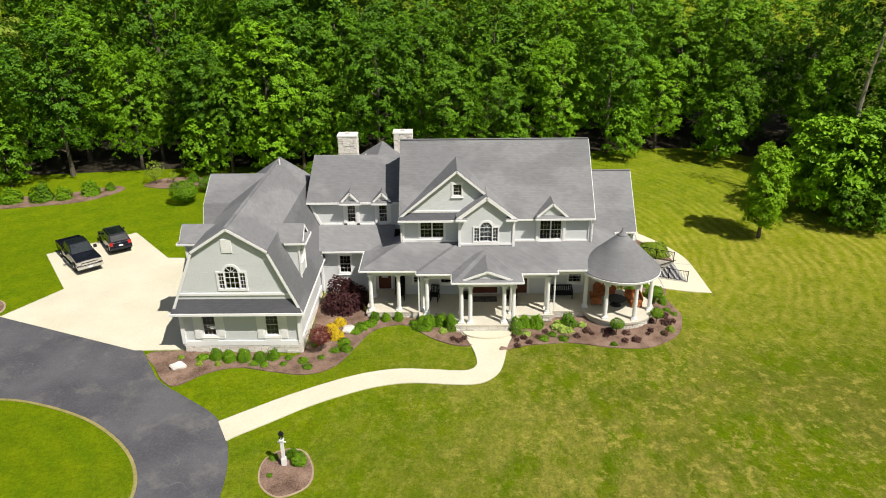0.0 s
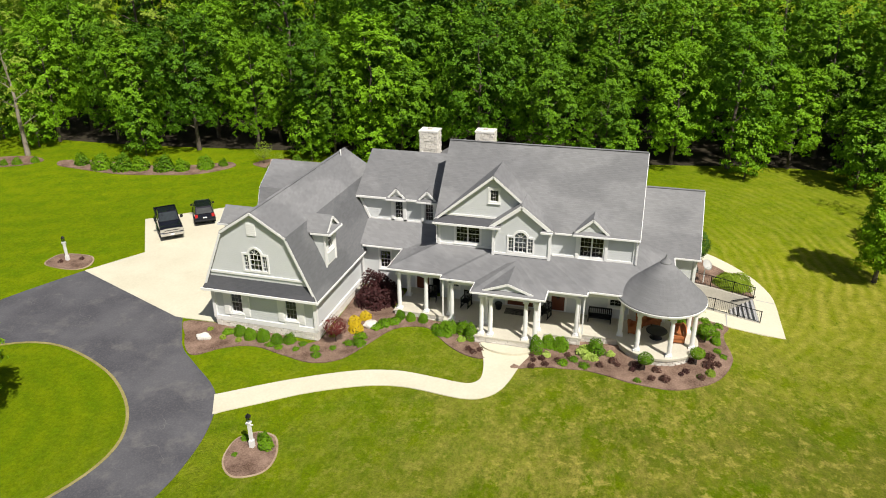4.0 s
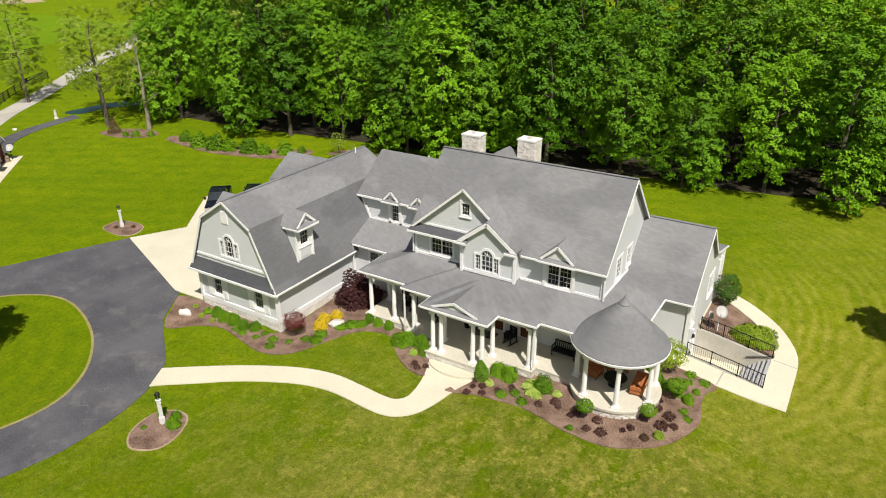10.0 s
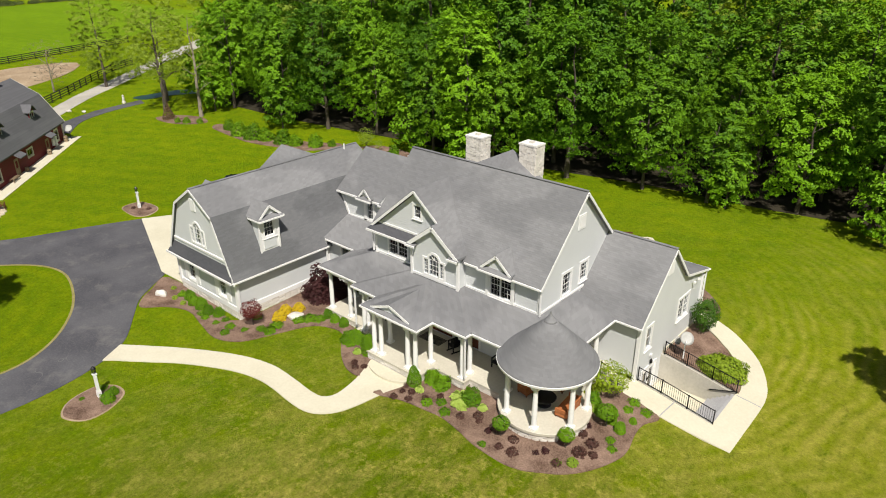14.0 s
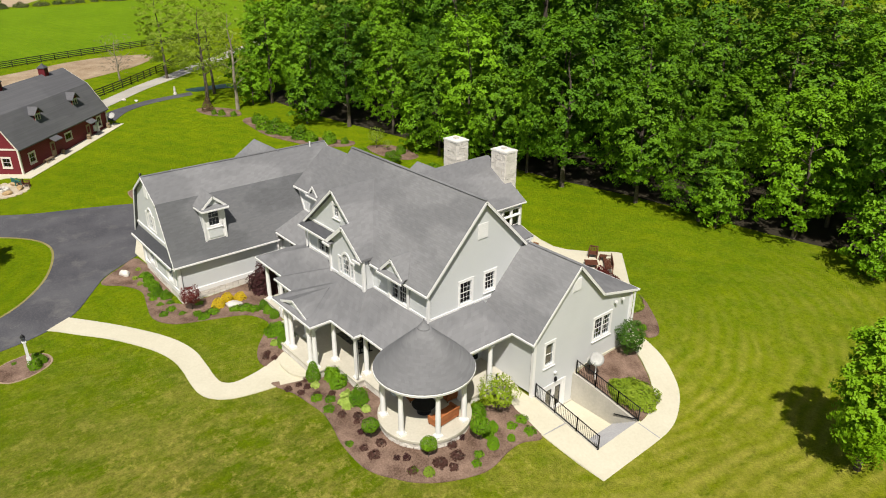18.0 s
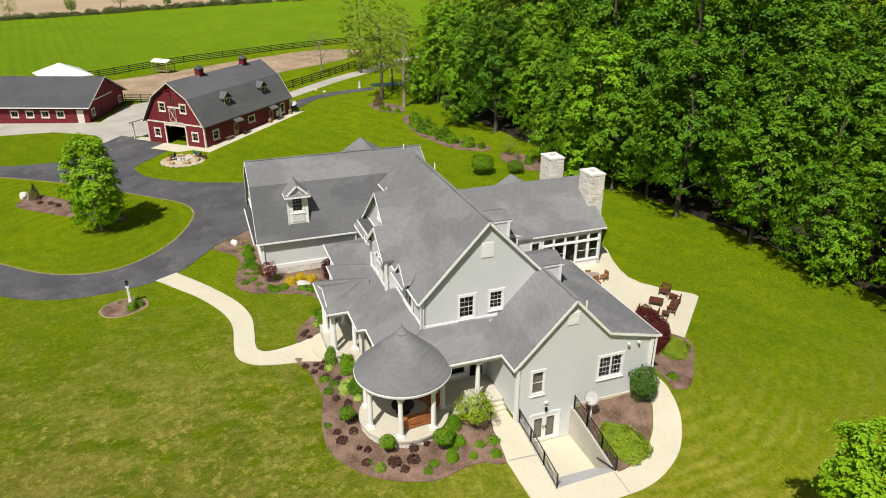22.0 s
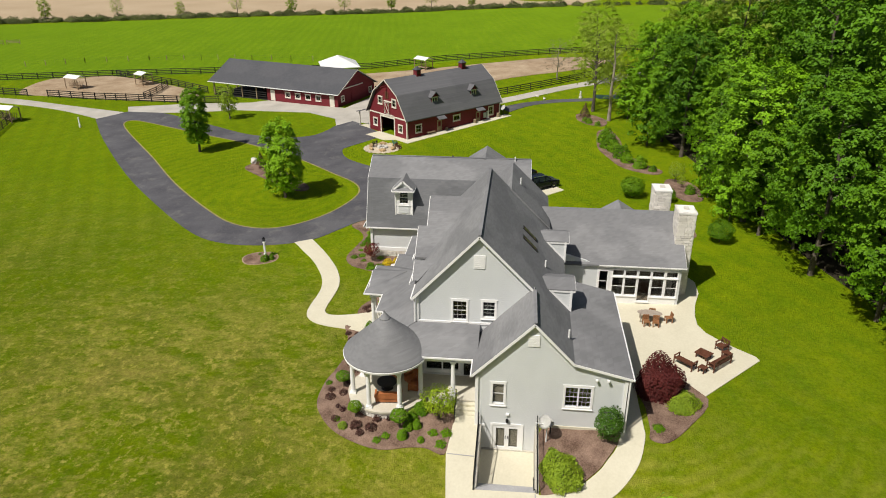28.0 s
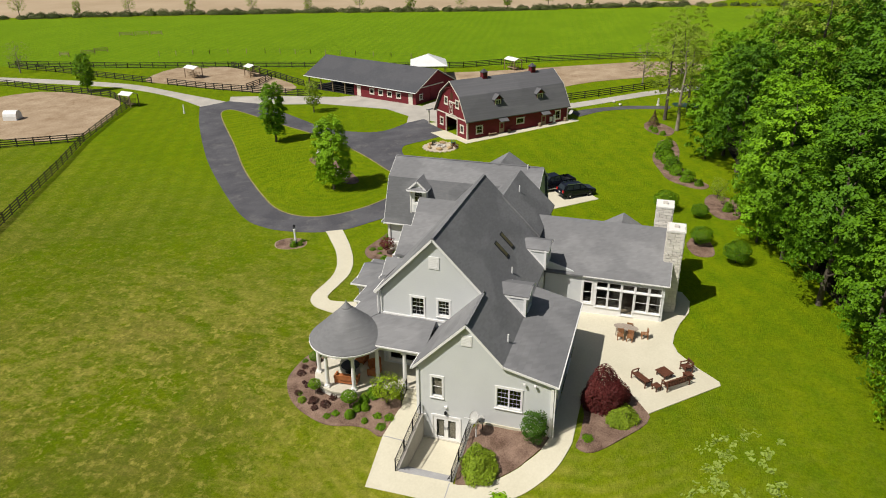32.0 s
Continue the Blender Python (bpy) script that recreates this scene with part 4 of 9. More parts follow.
def gambrel(c, half, zoff=0.0, inset=0.0):
    k = inset
    return [(c - half + k, ZE + zoff), (c - GK, ZK + zoff), (c, ZR + zoff), (c + GK, ZK + zoff), (c + half - k, ZE + zoff)]


F = 39.42
GF = F - 0.18
pal = palladian(house, (0, GF, 0), X, S, -13.56, 5.0, 0.86, 1.56, 0.34, 1.1)
wall(house, (0, GF, 0), X, S, [(GX - 3.84, 4.0), (GX + 3.84, 4.0), (GX + GK - 0.02, ZK - 0.14), (GX, ZR - 0.16), (GX - GK + 0.02, ZK - 0.14)], holes=pal)
wall(house, (0, F, 0), X, S, [(GX - gw, 0.95), (GX + gw, 0.95), (GX + gw, 3.9), (GX - gw, 3.9)], [(-15.56, 1.5, 0.82, 1.5, dict(ny=4)), (-11.44, 1.5, 0.82, 1.5, dict(ny=4))])
for cx in (-15.56, -11.44):
    for k in (-1, 1):
        bm = box(bmesh.new(), cx + k * 0.76 - 0.23, F - 0.06, 1.27, cx + k * 0.76 + 0.23, F - 0.004, 3.08)
        sh = part("shutter", bm, WHITE, house)
        part("shutter_panel", box(bmesh.new(), cx + k * 0.76 - 0.16, F - 0.075, 1.45, cx + k * 0.76 + 0.16, F - 0.06, 2.2), WHITE, sh)
        part("shutter_panel", box(bmesh.new(), cx + k * 0.76 - 0.16, F - 0.075, 2.3, cx + k * 0.76 + 0.16, F - 0.06, 2.95), WHITE, sh)
    part("window_apron", box(bmesh.new(), cx - 0.53, F - 0.075, 1.1, cx + 0.53, F - 0.01, 1.46), WHITE, house)
vent((0, GF, 0), S, X, -13.63, 7.5, 0.66, 0.88)
wall(house, (GX + gw, 0, 0), Y, E_, [(F + 0.18, 0.95), (52, 0.95), (52, 3.5), (F + 0.18, 3.5)])
wall(house, (GX - gw, 0, 0), Y, W_, [(F + 0.18, 0.3), (54.3, 0.3), (54.3, 3.5), (F + 0.18, 3.5)], holes=[rect(y, 0.32, 2.6, 2.4) for y in (42.3, 45.6)])
for y in (42.3, 45.6):
    dr = part("garage_door", box(bmesh.new(), GX - gw + 0.06, y - 1.3, 0.3, GX - gw + 0.12, y + 1.3, 2.72), WHITE, house)
    for r in range(4):
        for q in range(4):
            part("door_panel", box(bmesh.new(), GX - gw + 0.03, y - 1.2 + q * 0.61, 0.4 + r * 0.58, GX - gw + 0.06, y - 0.66 + q * 0.61, 0.9 + r * 0.58), WHITE, dr)
wall(house, (0, 54.3, 0), X, N_, [(GX - gw, 0.3)] + gambrel(GX, GH, -0.15, 0.4) [0:1] + [(GX - GK, ZK - 0.12), (GX, ZR - 0.14), (GX + GK, ZK - 0.12), (GX + gw, ZE - 0.1), (GX + gw, 0.3)])
band((GX - gw - 0.05, F - 0.03, 0.92), (GX + gw + 0.05, F - 0.03, 0.92), 0.34, 0.1)
band((GX + gw + 0.03, F, 0.92), (GX + gw + 0.03, 47.8, 0.92), 0.34, 0.1)
for x in (GX - gw, GX + gw):
    corner_board(x, F, 0.9, 3.4, 0.24)
corner_board(GX + gw, 47.7, 0.9, 3.5, 0.2)
g0, g1 = 39.02, 54.55
prof = gambrel(GX, GH)
roof(house, [[(*prof[i][:1], g0, prof[i][1]), (prof[i + 1][0], g0, prof[i + 1][1]), (prof[i + 1][0], g1, prof[i + 1][1]), (prof[i][0], g1, prof[i][1])] for i in (1, 2)])
# the steep lower slopes take a darker grey than the upper ones
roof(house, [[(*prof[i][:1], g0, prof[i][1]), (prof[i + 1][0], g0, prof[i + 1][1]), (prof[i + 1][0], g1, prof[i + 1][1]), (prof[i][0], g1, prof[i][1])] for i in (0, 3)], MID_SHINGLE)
for y in (g0 - 0.02, g1 + 0.02):
    boards(house, [((prof[i][0], y, prof[i][1]), (prof[i + 1][0], y, prof[i + 1][1])) for i in range(4)], 0.06, 0.16)
boards(house, [((prof[4][0] + 0.02, g0, ZE), (prof[4][0] + 0.02, 47.6, ZE)), ((prof[0][0] - 0.02, g0, ZE), (prof[0][0] - 0.02, 45.9, ZE))], 0.1, 0.12, None, "gutter")
roof(house, [[(GX - 4.22, 38.84, 3.42), (GX + 4.22, 38.84, 3.42), (GX + 3.62, F - 0.03, 4.58), (GX - 3.62, F - 0.03, 4.58)]], DARK_SHINGLE, 0.1, "pent_roof")
band((GX - 4.3, 38.76, 3.36), (GX + 4.3, 38.76, 3.36), 0.16, 0.08, "gutter")
band((GX - 3.58, GF - 0.03, 4.62), (GX + 3.58, GF - 0.03, 4.62), 0.16, 0.08)
part("soffit", box(bmesh.new(), GX - 4.2, 38.8, 3.24, GX + 4.2, F + 0.02, 3.28), WHITE, house)
part("ridge_cap", beam(bmesh.new(), (GX, g0, ZR - 0.005), (GX, g1, ZR - 0.005), 0.22, 0.03), SHINGLE, house)

# west cross wing with the same gambrel section, along x
wx0 = -17.75
CY = 50.1
wp = [(CY + (x - GX), z) for x, z in prof]
roof(house, [[(wx0, wp[i][0], wp[i][1]), (wx0, wp[i + 1][0], wp[i + 1][1]), (GX + 0.2, wp[i + 1][0], wp[i + 1][1]), (GX + 0.2, wp[i][0], wp[i][1])] for i in range(4)])
boards(house, [((wx0 - 0.02, wp[i][0], wp[i][1]), (wx0 - 0.02, wp[i + 1][0], wp[i + 1][1])) for i in range(4)], 0.06, 0.16)
wall(house, (-17.45, 0, 0), Y, W_, [(CY - gw, 0.4), (CY + gw, 0.4), (CY + gw, 3.3), (CY + GK, 7.6), (CY, 9.2), (CY - GK, 7.6), (CY - gw, 3.3)], [(CY - 1.4, 1.3, 0.9, 1.5), (CY + 1.4, 1.3, 0.9, 1.5), (CY, 5.0, 1.6, 1.4, dict(units=2))])


def side_dormer(x, s):
    """Gabled window dormer on a garage slope; s: +1 faces east, -1 west."""
    c, hw, ze, za = 42.65, 0.8, 7.1, 8.1
    n = Vector((s, 0, 0))
    wall(house, (x, 0, 0), Y, n, [(c - hw, 4.5), (c + hw, 4.5), (c + hw, ze), (c, za - 0.25), (c - hw, ze)], [(c, 5.66, 0.8, 1.2, dict(ny=4, casing=0.16))], th=0.12, material=WHITE)
    part("dormer_apron", box(bmesh.new(), min(x, x + s * 0.05), c - 0.52, 4.72, max(x, x + s * 0.05), c + 0.52, 5.42), SIDING, house)
    for k in (-1, 1):
        wall(house, (0, c + k * hw, 0), X, Vector((0, k, 0)), [(x - s * 0.12, 4.55), (x - s * 0.12, ze), (x - s * 1.1, ze)], th=0.1)
        part("corner_board", box(bmesh.new(), x - 0.05, c + k * hw - 0.06, 4.5, x + 0.05, c + k * hw + 0.06, ze), WHITE, house)
    e = 1.05
    for k in (-1, 1):
        roof(house, [[(x + s * 0.32, c, za), (x - s * 2.0, c, za), (x - s * 1.1, c + k * e, ze + 0.03), (x + s * 0.32, c + k * e, ze + 0.03)]], th=0.1, name="dormer_roof")
        boards(house, [((x + s * 0.33, c, za), (x + s * 0.33, c + k * (e - 0.14), ze + 0.17))], 0.06, 0.17)
        boards(house, [((x + s * 0.5, c + k * e, ze), (x - s * 0.9, c + k * e, ze))], 0.08, 0.12, None, "gutter")
    part("pediment", prism(bmesh.new(), [(x + s * 0.1, c - 0.7, ze + 0.2), (x + s * 0.1, c + 0.7, ze + 0.2), (x + s * 0.1, c, za - 0.2)], (s * 0.05, 0, 0)), SIDING, house)
    roof(house, [[(x + s * 0.48, c - e, ze - 0.02), (x + s * 0.48, c + e, ze - 0.02), (x + s * 0.12, c + e - 0.1, ze + 0.2), (x + s * 0.12, c - e + 0.1, ze + 0.2)]], th=0.06, name="pent_roof")
    boards(house, [((x + s * 0.5, c - e, ze - 0.02), (x + s * 0.5, c + e, ze - 0.02))], 0.08, 0.12, None, "gutter")


side_dormer(-9.74, 1)
side_dormer(2 * GX + 9.74, -1)

# connector between garage and main block
CE, CR = 6.95, 9.87
roof(house, [[(-10.75, 49.9, CE), (-3.0, 49.9, CE), (-3.0, 52.85, CR), (-10.35, 52.85, CR)], [(-3.0, 52.85, CR), (-10.35, 52.85, CR), (-10.75, 56.2, 6.5), (-3.0, 56.2, 6.5)]])
boards(house, [((-10.7, 49.86, CE), (-3.0, 49.86, CE))], 0.1, 0.14, None, "gutter")
wall(house, (0, 50.25, 0), X, S, [(-10.5, 4.6), (-3.1, 4.6), (-3.1, 6.85), (-10.5, 6.85)], [(-7.35, 5.2, 0.62, 1.35, dict(casing=0.3)), (-4.9, 5.2, 0.62, 1.35, dict(casing=0.3))])
band((-9.6, 50.2, 5.02), (-3.1, 50.2, 5.02), 0.16)
boards(house, [((-10.5, 50.2, 6.7), (-9.75, 50.2, 5.0))], 0.06, 0.18, 0.0, "trim_board")
wall(house, (0, 56.0, 0), X, N_, [(-10.5, 0.5), (-3.1, 0.5), (-3.1, 6.5), (-10.5, 6.5)], [(-5.2, 3.5, 1.2, 1.3, dict(units=2))])


def wall_dormer(c, y, ze, za, hw, back, ped=True):
    """Small gable over a window that breaks the eave, facing south."""
    for k in (-1, 1):
        roof(house, [[(c, y, za), (c, back, za), (c + k * hw, y + 0.4, ze + 0.1), (c + k * hw, y, ze + 0.1)]], th=0.07, name="dormer_roof")
        boards(house, [((c, y - 0.02, za), (c + k * (hw - 0.06), y - 0.02, ze + 0.14))], 0.06, 0.16)
    roof(house, [[(c - hw - 0.08, y - 0.16, ze - 0.06), (c + hw + 0.08, y - 0.16, ze - 0.06), (c + hw + 0.04, y + 0.2, ze + 0.13), (c - hw - 0.04, y + 0.2, ze + 0.13)]], th=0.05, name="pent_roof")
    boards(house, [((c - hw - 0.1, y - 0.19, ze - 0.06), (c + hw + 0.1, y - 0.19, ze - 0.06))], 0.08, 0.11, None, "gutter")
    part("pediment", prism(bmesh.new(), [(c - hw * 0.85, y + 0.15, ze - 0.05), (c + hw * 0.85, y + 0.15, ze - 0.05), (c, y + 0.15, za - 0.1)], (0, 0.06, 0)), WHITE if hw < 0.8 else SIDING, house)


for cx in (-7.35, -4.9):
    wall_dormer(cx, 49.72, 7.02, 7.85, 0.72, 51.0)
    part("dormer_apron", box(bmesh.new(), cx - 0.62, 50.17, 4.88, cx + 0.62, 50.245, 5.12), WHITE, house)
    for k in (-1, 1):
        part("pilaster", box(bmesh.new(), cx + k * 0.5 - 0.12, 50.17, 4.88, cx + k * 0.5 + 0.12, 50.245, 6.86), WHITE, house)
# its low front roof and ground-floor wall
roof(house, [[(-9.9, 47.3, 4.03), (-4.0, 47.3, 4.03), (-4.0, 50.25, 5.02), (-9.9, 50.25, 5.02)]])
boards(house, [((-9.3, 47.26, 4.0), (-6.1, 47.26, 4.0))], 0.09, 0.11, None, "gutter")
wall(house, (0, 47.85, 0), X, S, [(GX + gw, 0.4), (-4.0, 0.4), (-4.0, 4.1), (GX + gw, 4.1)], [(-7.72, 2.0, 0.82, 1.4, dict(ny=4))])

# main block
MR, ME, MY0, MYR = 11.53, 6.78, 46.56, 51.06
MS = (MR - ME) / (MYR - MY0)
MN = 1.02
x0, x1 = -3.44, 10.73
NK = (57.27, MR - MN * (57.27 - MYR))
roof(house, [[(x0, MY0, ME), (x1, MY0, ME), (x1, MYR, MR), (x0, MYR, MR)],
             [(x0, MYR, MR), (x1, MYR, MR), (x1, 54.75, MR - MN * 3.69), (x0, 54.75, MR - MN * 3.69)],
             [(x0, 54.75, MR - MN * 3.69), (15.1, 54.75, MR - MN * 3.69), (15.1, *NK), (x0, *NK)],
             [(3.75, *NK), (15.1, *NK), (15.1, 60.85, 4.33), (3.75, 60.85, 4.33)]])
part("ridge_cap", beam(bmesh.new(), (x0, MYR, MR - 0.005), (x1, MYR, MR - 0.005), 0.22, 0.03), SHINGLE, house)
boards(house, [((x1 + 0.02, MY0, ME), (x1 + 0.02, MYR, MR)), ((x1 + 0.02, MYR, MR), (x1 + 0.02, 54.75, MR - MN * 3.69))], 0.06, 0.16)
boards(house, [((x0 + 0.06, MY0, ME - 0.17), (x0 + 0.06, MYR, MR - 0.17)), ((x0 + 0.06, MYR, MR - 0.17), (x0 + 0.06, 56.9, 5.43))], 0.07, 0.2)
boards(house, [((5.1, MY0 - 0.04, ME), (x1, MY0 - 0.04, ME))], 0.09, 0.11, None, "gutter")
FY = 46.92
pf = 0.56
wall(house, (0, FY, 0), X, S, [(-3.15, 0.45), (10.45, 0.45), (10.45, 6.85), (4.9, 6.85), (0.76, 10.22), (-3.15, 6.98)], [(-1.05, 5.22, 1.72, 1.3, dict(units=2, ny=4, casing=0.14)), (0.8, 8.47, 0.6, 0.82, dict(nx=3, ny=3, split=False, casing=0.12)), (7.62, 5.05, 1.56, 1.45, dict(units=2, ny=4, casing=0.3)),
     (-2.1, 1.55, 0.8, 0.95), (0.0, 1.5, 0.9, 1.0), (9.65, 1.5, 0.95, 1.0)], holes=[rect(2.9, pf + 0.04, 1.9, 2.1), rect(5.6, pf + 0.04, 0.95, 2.1)])
wall(house, (10.45, 0, 0), Y, E_, [(FY + 0.18, 0.45), (57.0, 0.45), (57.0, 5.3), (54.75, 7.6), (MYR, 11.33), (FY + 0.18, 6.95)], [(49.8, 5.13, 0.92, 1.42, dict(ny=4)), (51.77, 5.42, 0.8, 1.16, dict(ny=4)), (48.6, 0.98, 2.3, 1.9, dict(units=2, nx=1, ny=2))], holes=[rect(50.55, pf + 0.04, 0.9, 2.06)])
sd_ = part("porch_door", panel((10.4, 0, 0), Y, E_, rect(50.55, pf + 0.05, 0.88, 2.03), [rect(50.55, 0.88, 0.6, 1.6)], 0.05), IRON, house, "dark glazed door to the side porch")
part("pane", box(bmesh.new(), 10.37, 50.25, 0.88, 10.376, 50.85, 2.48), GLASS, sd_).visible_shadow = False
vent((10.45, 0, 0), E_, Y, 51.08, 9.05, 0.78, 0.95)
band((10.48, 46.9, 4.9), (10.48, 51.9, 4.9), 0.16)
wall(house, (-3.15, 0, 0), Y, W_, [(FY + 0.18, 0.6), (57, 0.6), (57, 5.2), (MYR, 11.3), (FY + 0.18, 6.9)])
wall(house, (0, 57.0, 0), X, N_, [(-3.1, 0.5), (4.0, 0.5), (4.0, 5.25), (-3.1, 5.25)])
for x in (-3.15, 10.45):
    corner_board(x, FY, 4.8, 6.85)
band((-3.2, FY - 0.03, 4.98), (0.75, FY - 0.03, 4.98), 0.16)
band((4.95, FY - 0.03, 4.94), (10.5, FY - 0.03, 4.94), 0.16)

# big front gable with its pent roof
gz1 = [(-3.42, 6.98), (0.76, 10.46), (4.94, 6.98)]
yb = [MYR - (MR - z) / MS for _, z in gz1]
roof(house, [[(gz1[0][0], 46.62, gz1[0][1]), (gz1[1][0], 46.62, gz1[1][1]), (gz1[1][0], yb[1], gz1[1][1]), (gz1[0][0], yb[0], gz1[0][1])],
             [(gz1[2][0], 46.62, gz1[2][1]), (gz1[1][0], 46.62, gz1[1][1]), (gz1[1][0], yb[1], gz1[1][1]), (gz1[2][0], yb[2], gz1[2][1])]])
boards(house, [((gz1[1][0], 46.6, gz1[1][1]), (gz1[0][0], 46.6, gz1[0][1])), ((gz1[1][0], 46.6, gz1[1][1]), (2.75, 46.6, 8.8))], 0.06, 0.16)
roof(house, [[(-3.5, 46.3, 6.78), (1.0, 46.3, 6.78), (1.0, FY, 7.2), (-3.2, FY, 7.2)]], DARK_SHINGLE, 0.08, "pent_roof")
band((-3.5, 46.28, 6.72), (1.0, 46.28, 6.72), 0.14, 0.08, "gutter")
band((-3.0, FY - 0.03, 7.27), (1.6, FY - 0.03, 7.27), 0.14)

# second gable: a shallow bay with the round-headed window
BY = 46.2
pal2 = palladian(house, (0, BY, 0), X, S, 2.86, 5.2, 0.84, 1.48, 0.34, 1.05)
wall(house, (0, BY, 0), X, S, [(0.95, 4.75), (4.85, 4.75), (4.85, 7.1), (2.87, 8.66), (0.95, 7.1)], holes=pal2)
wall(house, (4.85, 0, 0), Y, E_, [(BY + 0.18, 4.7), (FY, 4.7), (FY, 7.1), (BY + 0.18, 7.1)], th=0.12)
wall(house, (0.95, 0, 0), Y, W_, [(BY + 0.18, 4.7), (FY, 4.7), (FY, 7.1), (BY + 0.18, 7.1)], th=0.12)
for x in (0.95, 4.85):
    corner_board(x, BY, 4.7, 7.1, 0.18)
band((0.85, BY - 0.03, 4.98), (4.95, BY - 0.03, 4.98), 0.16)
t2 = [(0.72, 7.1), (2.87, 8.76), (5.02, 7.1)]
yb = [MYR - (MR - z) / MS for _, z in t2]
for k in (0, 2):
    roof(house, [[(t2[k][0], 45.96, t2[k][1]), (2.87, 45.96, 8.76), (2.87, yb[1], 8.76), (t2[k][0], yb[k] + 0.2, t2[k][1])]])
    boards(house, [((2.87, 45.94, 8.76), (t2[k][0], 45.94, t2[k][1]))], 0.07, 0.25)
    c = t2[k][0] + 0.36 * (1 - k)
    roof(house, [[(c - 0.4, 45.8, 6.98), (c + 0.4, 45.8, 6.98), (c + 0.34, BY + 0.05, 7.14), (c - 0.34, BY + 0.05, 7.14)]], SHINGLE, 0.07, "pent_roof")
    band((c - 0.42, 45.79, 6.93), (c + 0.42, 45.79, 6.93), 0.13, 0.08, "gutter")

# east wall dormer
wall_dormer(7.62, 46.34, 6.98, 8.1, 1.15, 47.85)
for k in (-1, 1):
    part("pilaster", box(bmesh.new(), 7.62 + k * 0.98 - 0.1, FY - 0.1, 4.75, 7.62 + k * 0.98 + 0.1, FY - 0.01, 6.8), WHITE, house)
part("dormer_apron", box(bmesh.new(), 6.54, FY - 0.1, 4.72, 8.7, FY - 0.01, 4.9), WHITE, house)

# east wing, saltbox section
roof(house, [[(10.4, 50.94, 3.95), (15.1, 50.94, 3.95), (15.1, 54.75, 7.9), (10.4, 54.75, 7.9)]])
part("ridge_cap", beam(bmesh.new(), (10.8, 54.75, 7.88), (15.1, 54.75, 7.88), 0.22, 0.03), SHINGLE, house)
boards(house, [((15.12, 50.94, 3.95), (15.12, 54.75, 7.9)), ((15.12, 54.75, 7.86), (15.12, NK[0], NK[1])), ((15.12, NK[0], NK[1]), (15.12, 60.85, 4.33))], 0.06, 0.16)
boards(house, [((3.8, 60.9, 4.31), (15.2, 60.9, 4.31))], 0.09, 0.11, None, "gutter")
boards(house, [((3.73, NK[0], NK[1]), (3.73, 60.85, 4.33))], 0.07, 0.24)
boards(house, [((13.35, 50.91, 3.93), (15.2, 50.91, 3.93))], 0.09, 0.11, None, "gutter")
wall(house, (14.87, 0, 0), Y, E_, [(51.3, -2.3), (60.5, -2.3), (60.5, 4.1), (NK[0], NK[1] - 0.16), (54.75, 7.7), (51.3, 3.92)],
     [(52.67, 1.72, 0.72, 1.5, dict(nx=1, ny=2, blind=True)), (57.65, 1.82, 1.6, 1.46, dict(units=2, ny=4))], holes=[rect(53.3, -1.95, 1.9, 1.98)])
vent((14.87, 0, 0), E_, Y, 54.73, 6.1, 0.72, 0.8)
wall(house, (0, 51.3, 0), X, S, [(10.5, 0.2), (14.69, 0.2), (14.69, 3.9), (10.5, 3.9)])
wall(house, (0, 60.5, 0), X, N_, [(4.0, 0.3), (14.69, 0.3), (14.69, 4.1), (4.0, 4.1)], [(7, 0.75, 1.8, 2.1, dict(units=2, nx=1, ny=1, split=False)), (11.5, 1.6, 1.6, 1.4, dict(units=2))])
wall(house, (4.0, 0, 0), Y, W_, [(57.1, 0.3), (60.32, 0.3), (60.32, 4.2), (57.1, 5.2)])
corner_board(14.87, 51.3, -0.4, 3.75, 0.2)
corner_board(14.87, 60.5, -0.1, 4.0, 0.2)
band((14.9, 51.3, -0.05), (14.9, 51.9, -0.05), 0.14)
part("foundation", box(bmesh.new(), 14.7, 55.3, -0.7, 14.93, 60.55, 0.28), CONCRETE, house, "tan concrete foundation strip")
# double glazed basement door
bd = part("basement_door", panel((14.87 + 0.02, 0, 0), Y, E_, rect(53.3, -1.95, 1.86, 1.95), [rect(52.88, -1.72, 0.55, 1.5), rect(53.72, -1.72, 0.55, 1.5)], 0.07), WHITE, house, "white double door with glazed leaves")
for y in (52.88, 53.72):
    part("pane", box(bmesh.new(), 14.83, y - 0.28, -1.74, 14.836, y + 0.28, -0.2), GLASS, bd).visible_shadow = False
    part("blind", box(bmesh.new(), 14.74, y - 0.28, -1.74, 14.75, y + 0.28, -0.2), BLIND, bd, "tan blind behind the glass")
for y in (53.22, 53.38):
    part("door_handle", box(bmesh.new(), 14.89, y - 0.02, -1.0, 14.95, y + 0.02, -0.8), IRON, bd, "dark lever handle")
bm = bmesh.new()
for q in (rect(52.3, -1.95, 0.14, 2.1), rect(54.3, -1.95, 0.14, 2.1), rect(53.3, 0.02, 1.86, 0.16)):
    prism(bm, [(14.88, a, b) for a, b in q], (0.05, 0, 0))
part("casing", bm, WHITE, bd)
part("wall_lamp", lathe(bmesh.new(), 15.0, 53.3, [(0.03, 0.3), (0.09, 0.36), (0.1, 0.55), (0.02, 0.66)], 8), IRON, house, "dark wall lantern above the basement door")
part("floodlight", box(bmesh.new(), 14.87, 53.2, 0.86, 15.0, 53.4, 0.98), WHITE, house)
for y in (58.6, 59.3):
    part("floodlight", box(bmesh.new(), 15.0, y, 3.98, 15.15, y + 0.14, 4.1), WHITE, house)

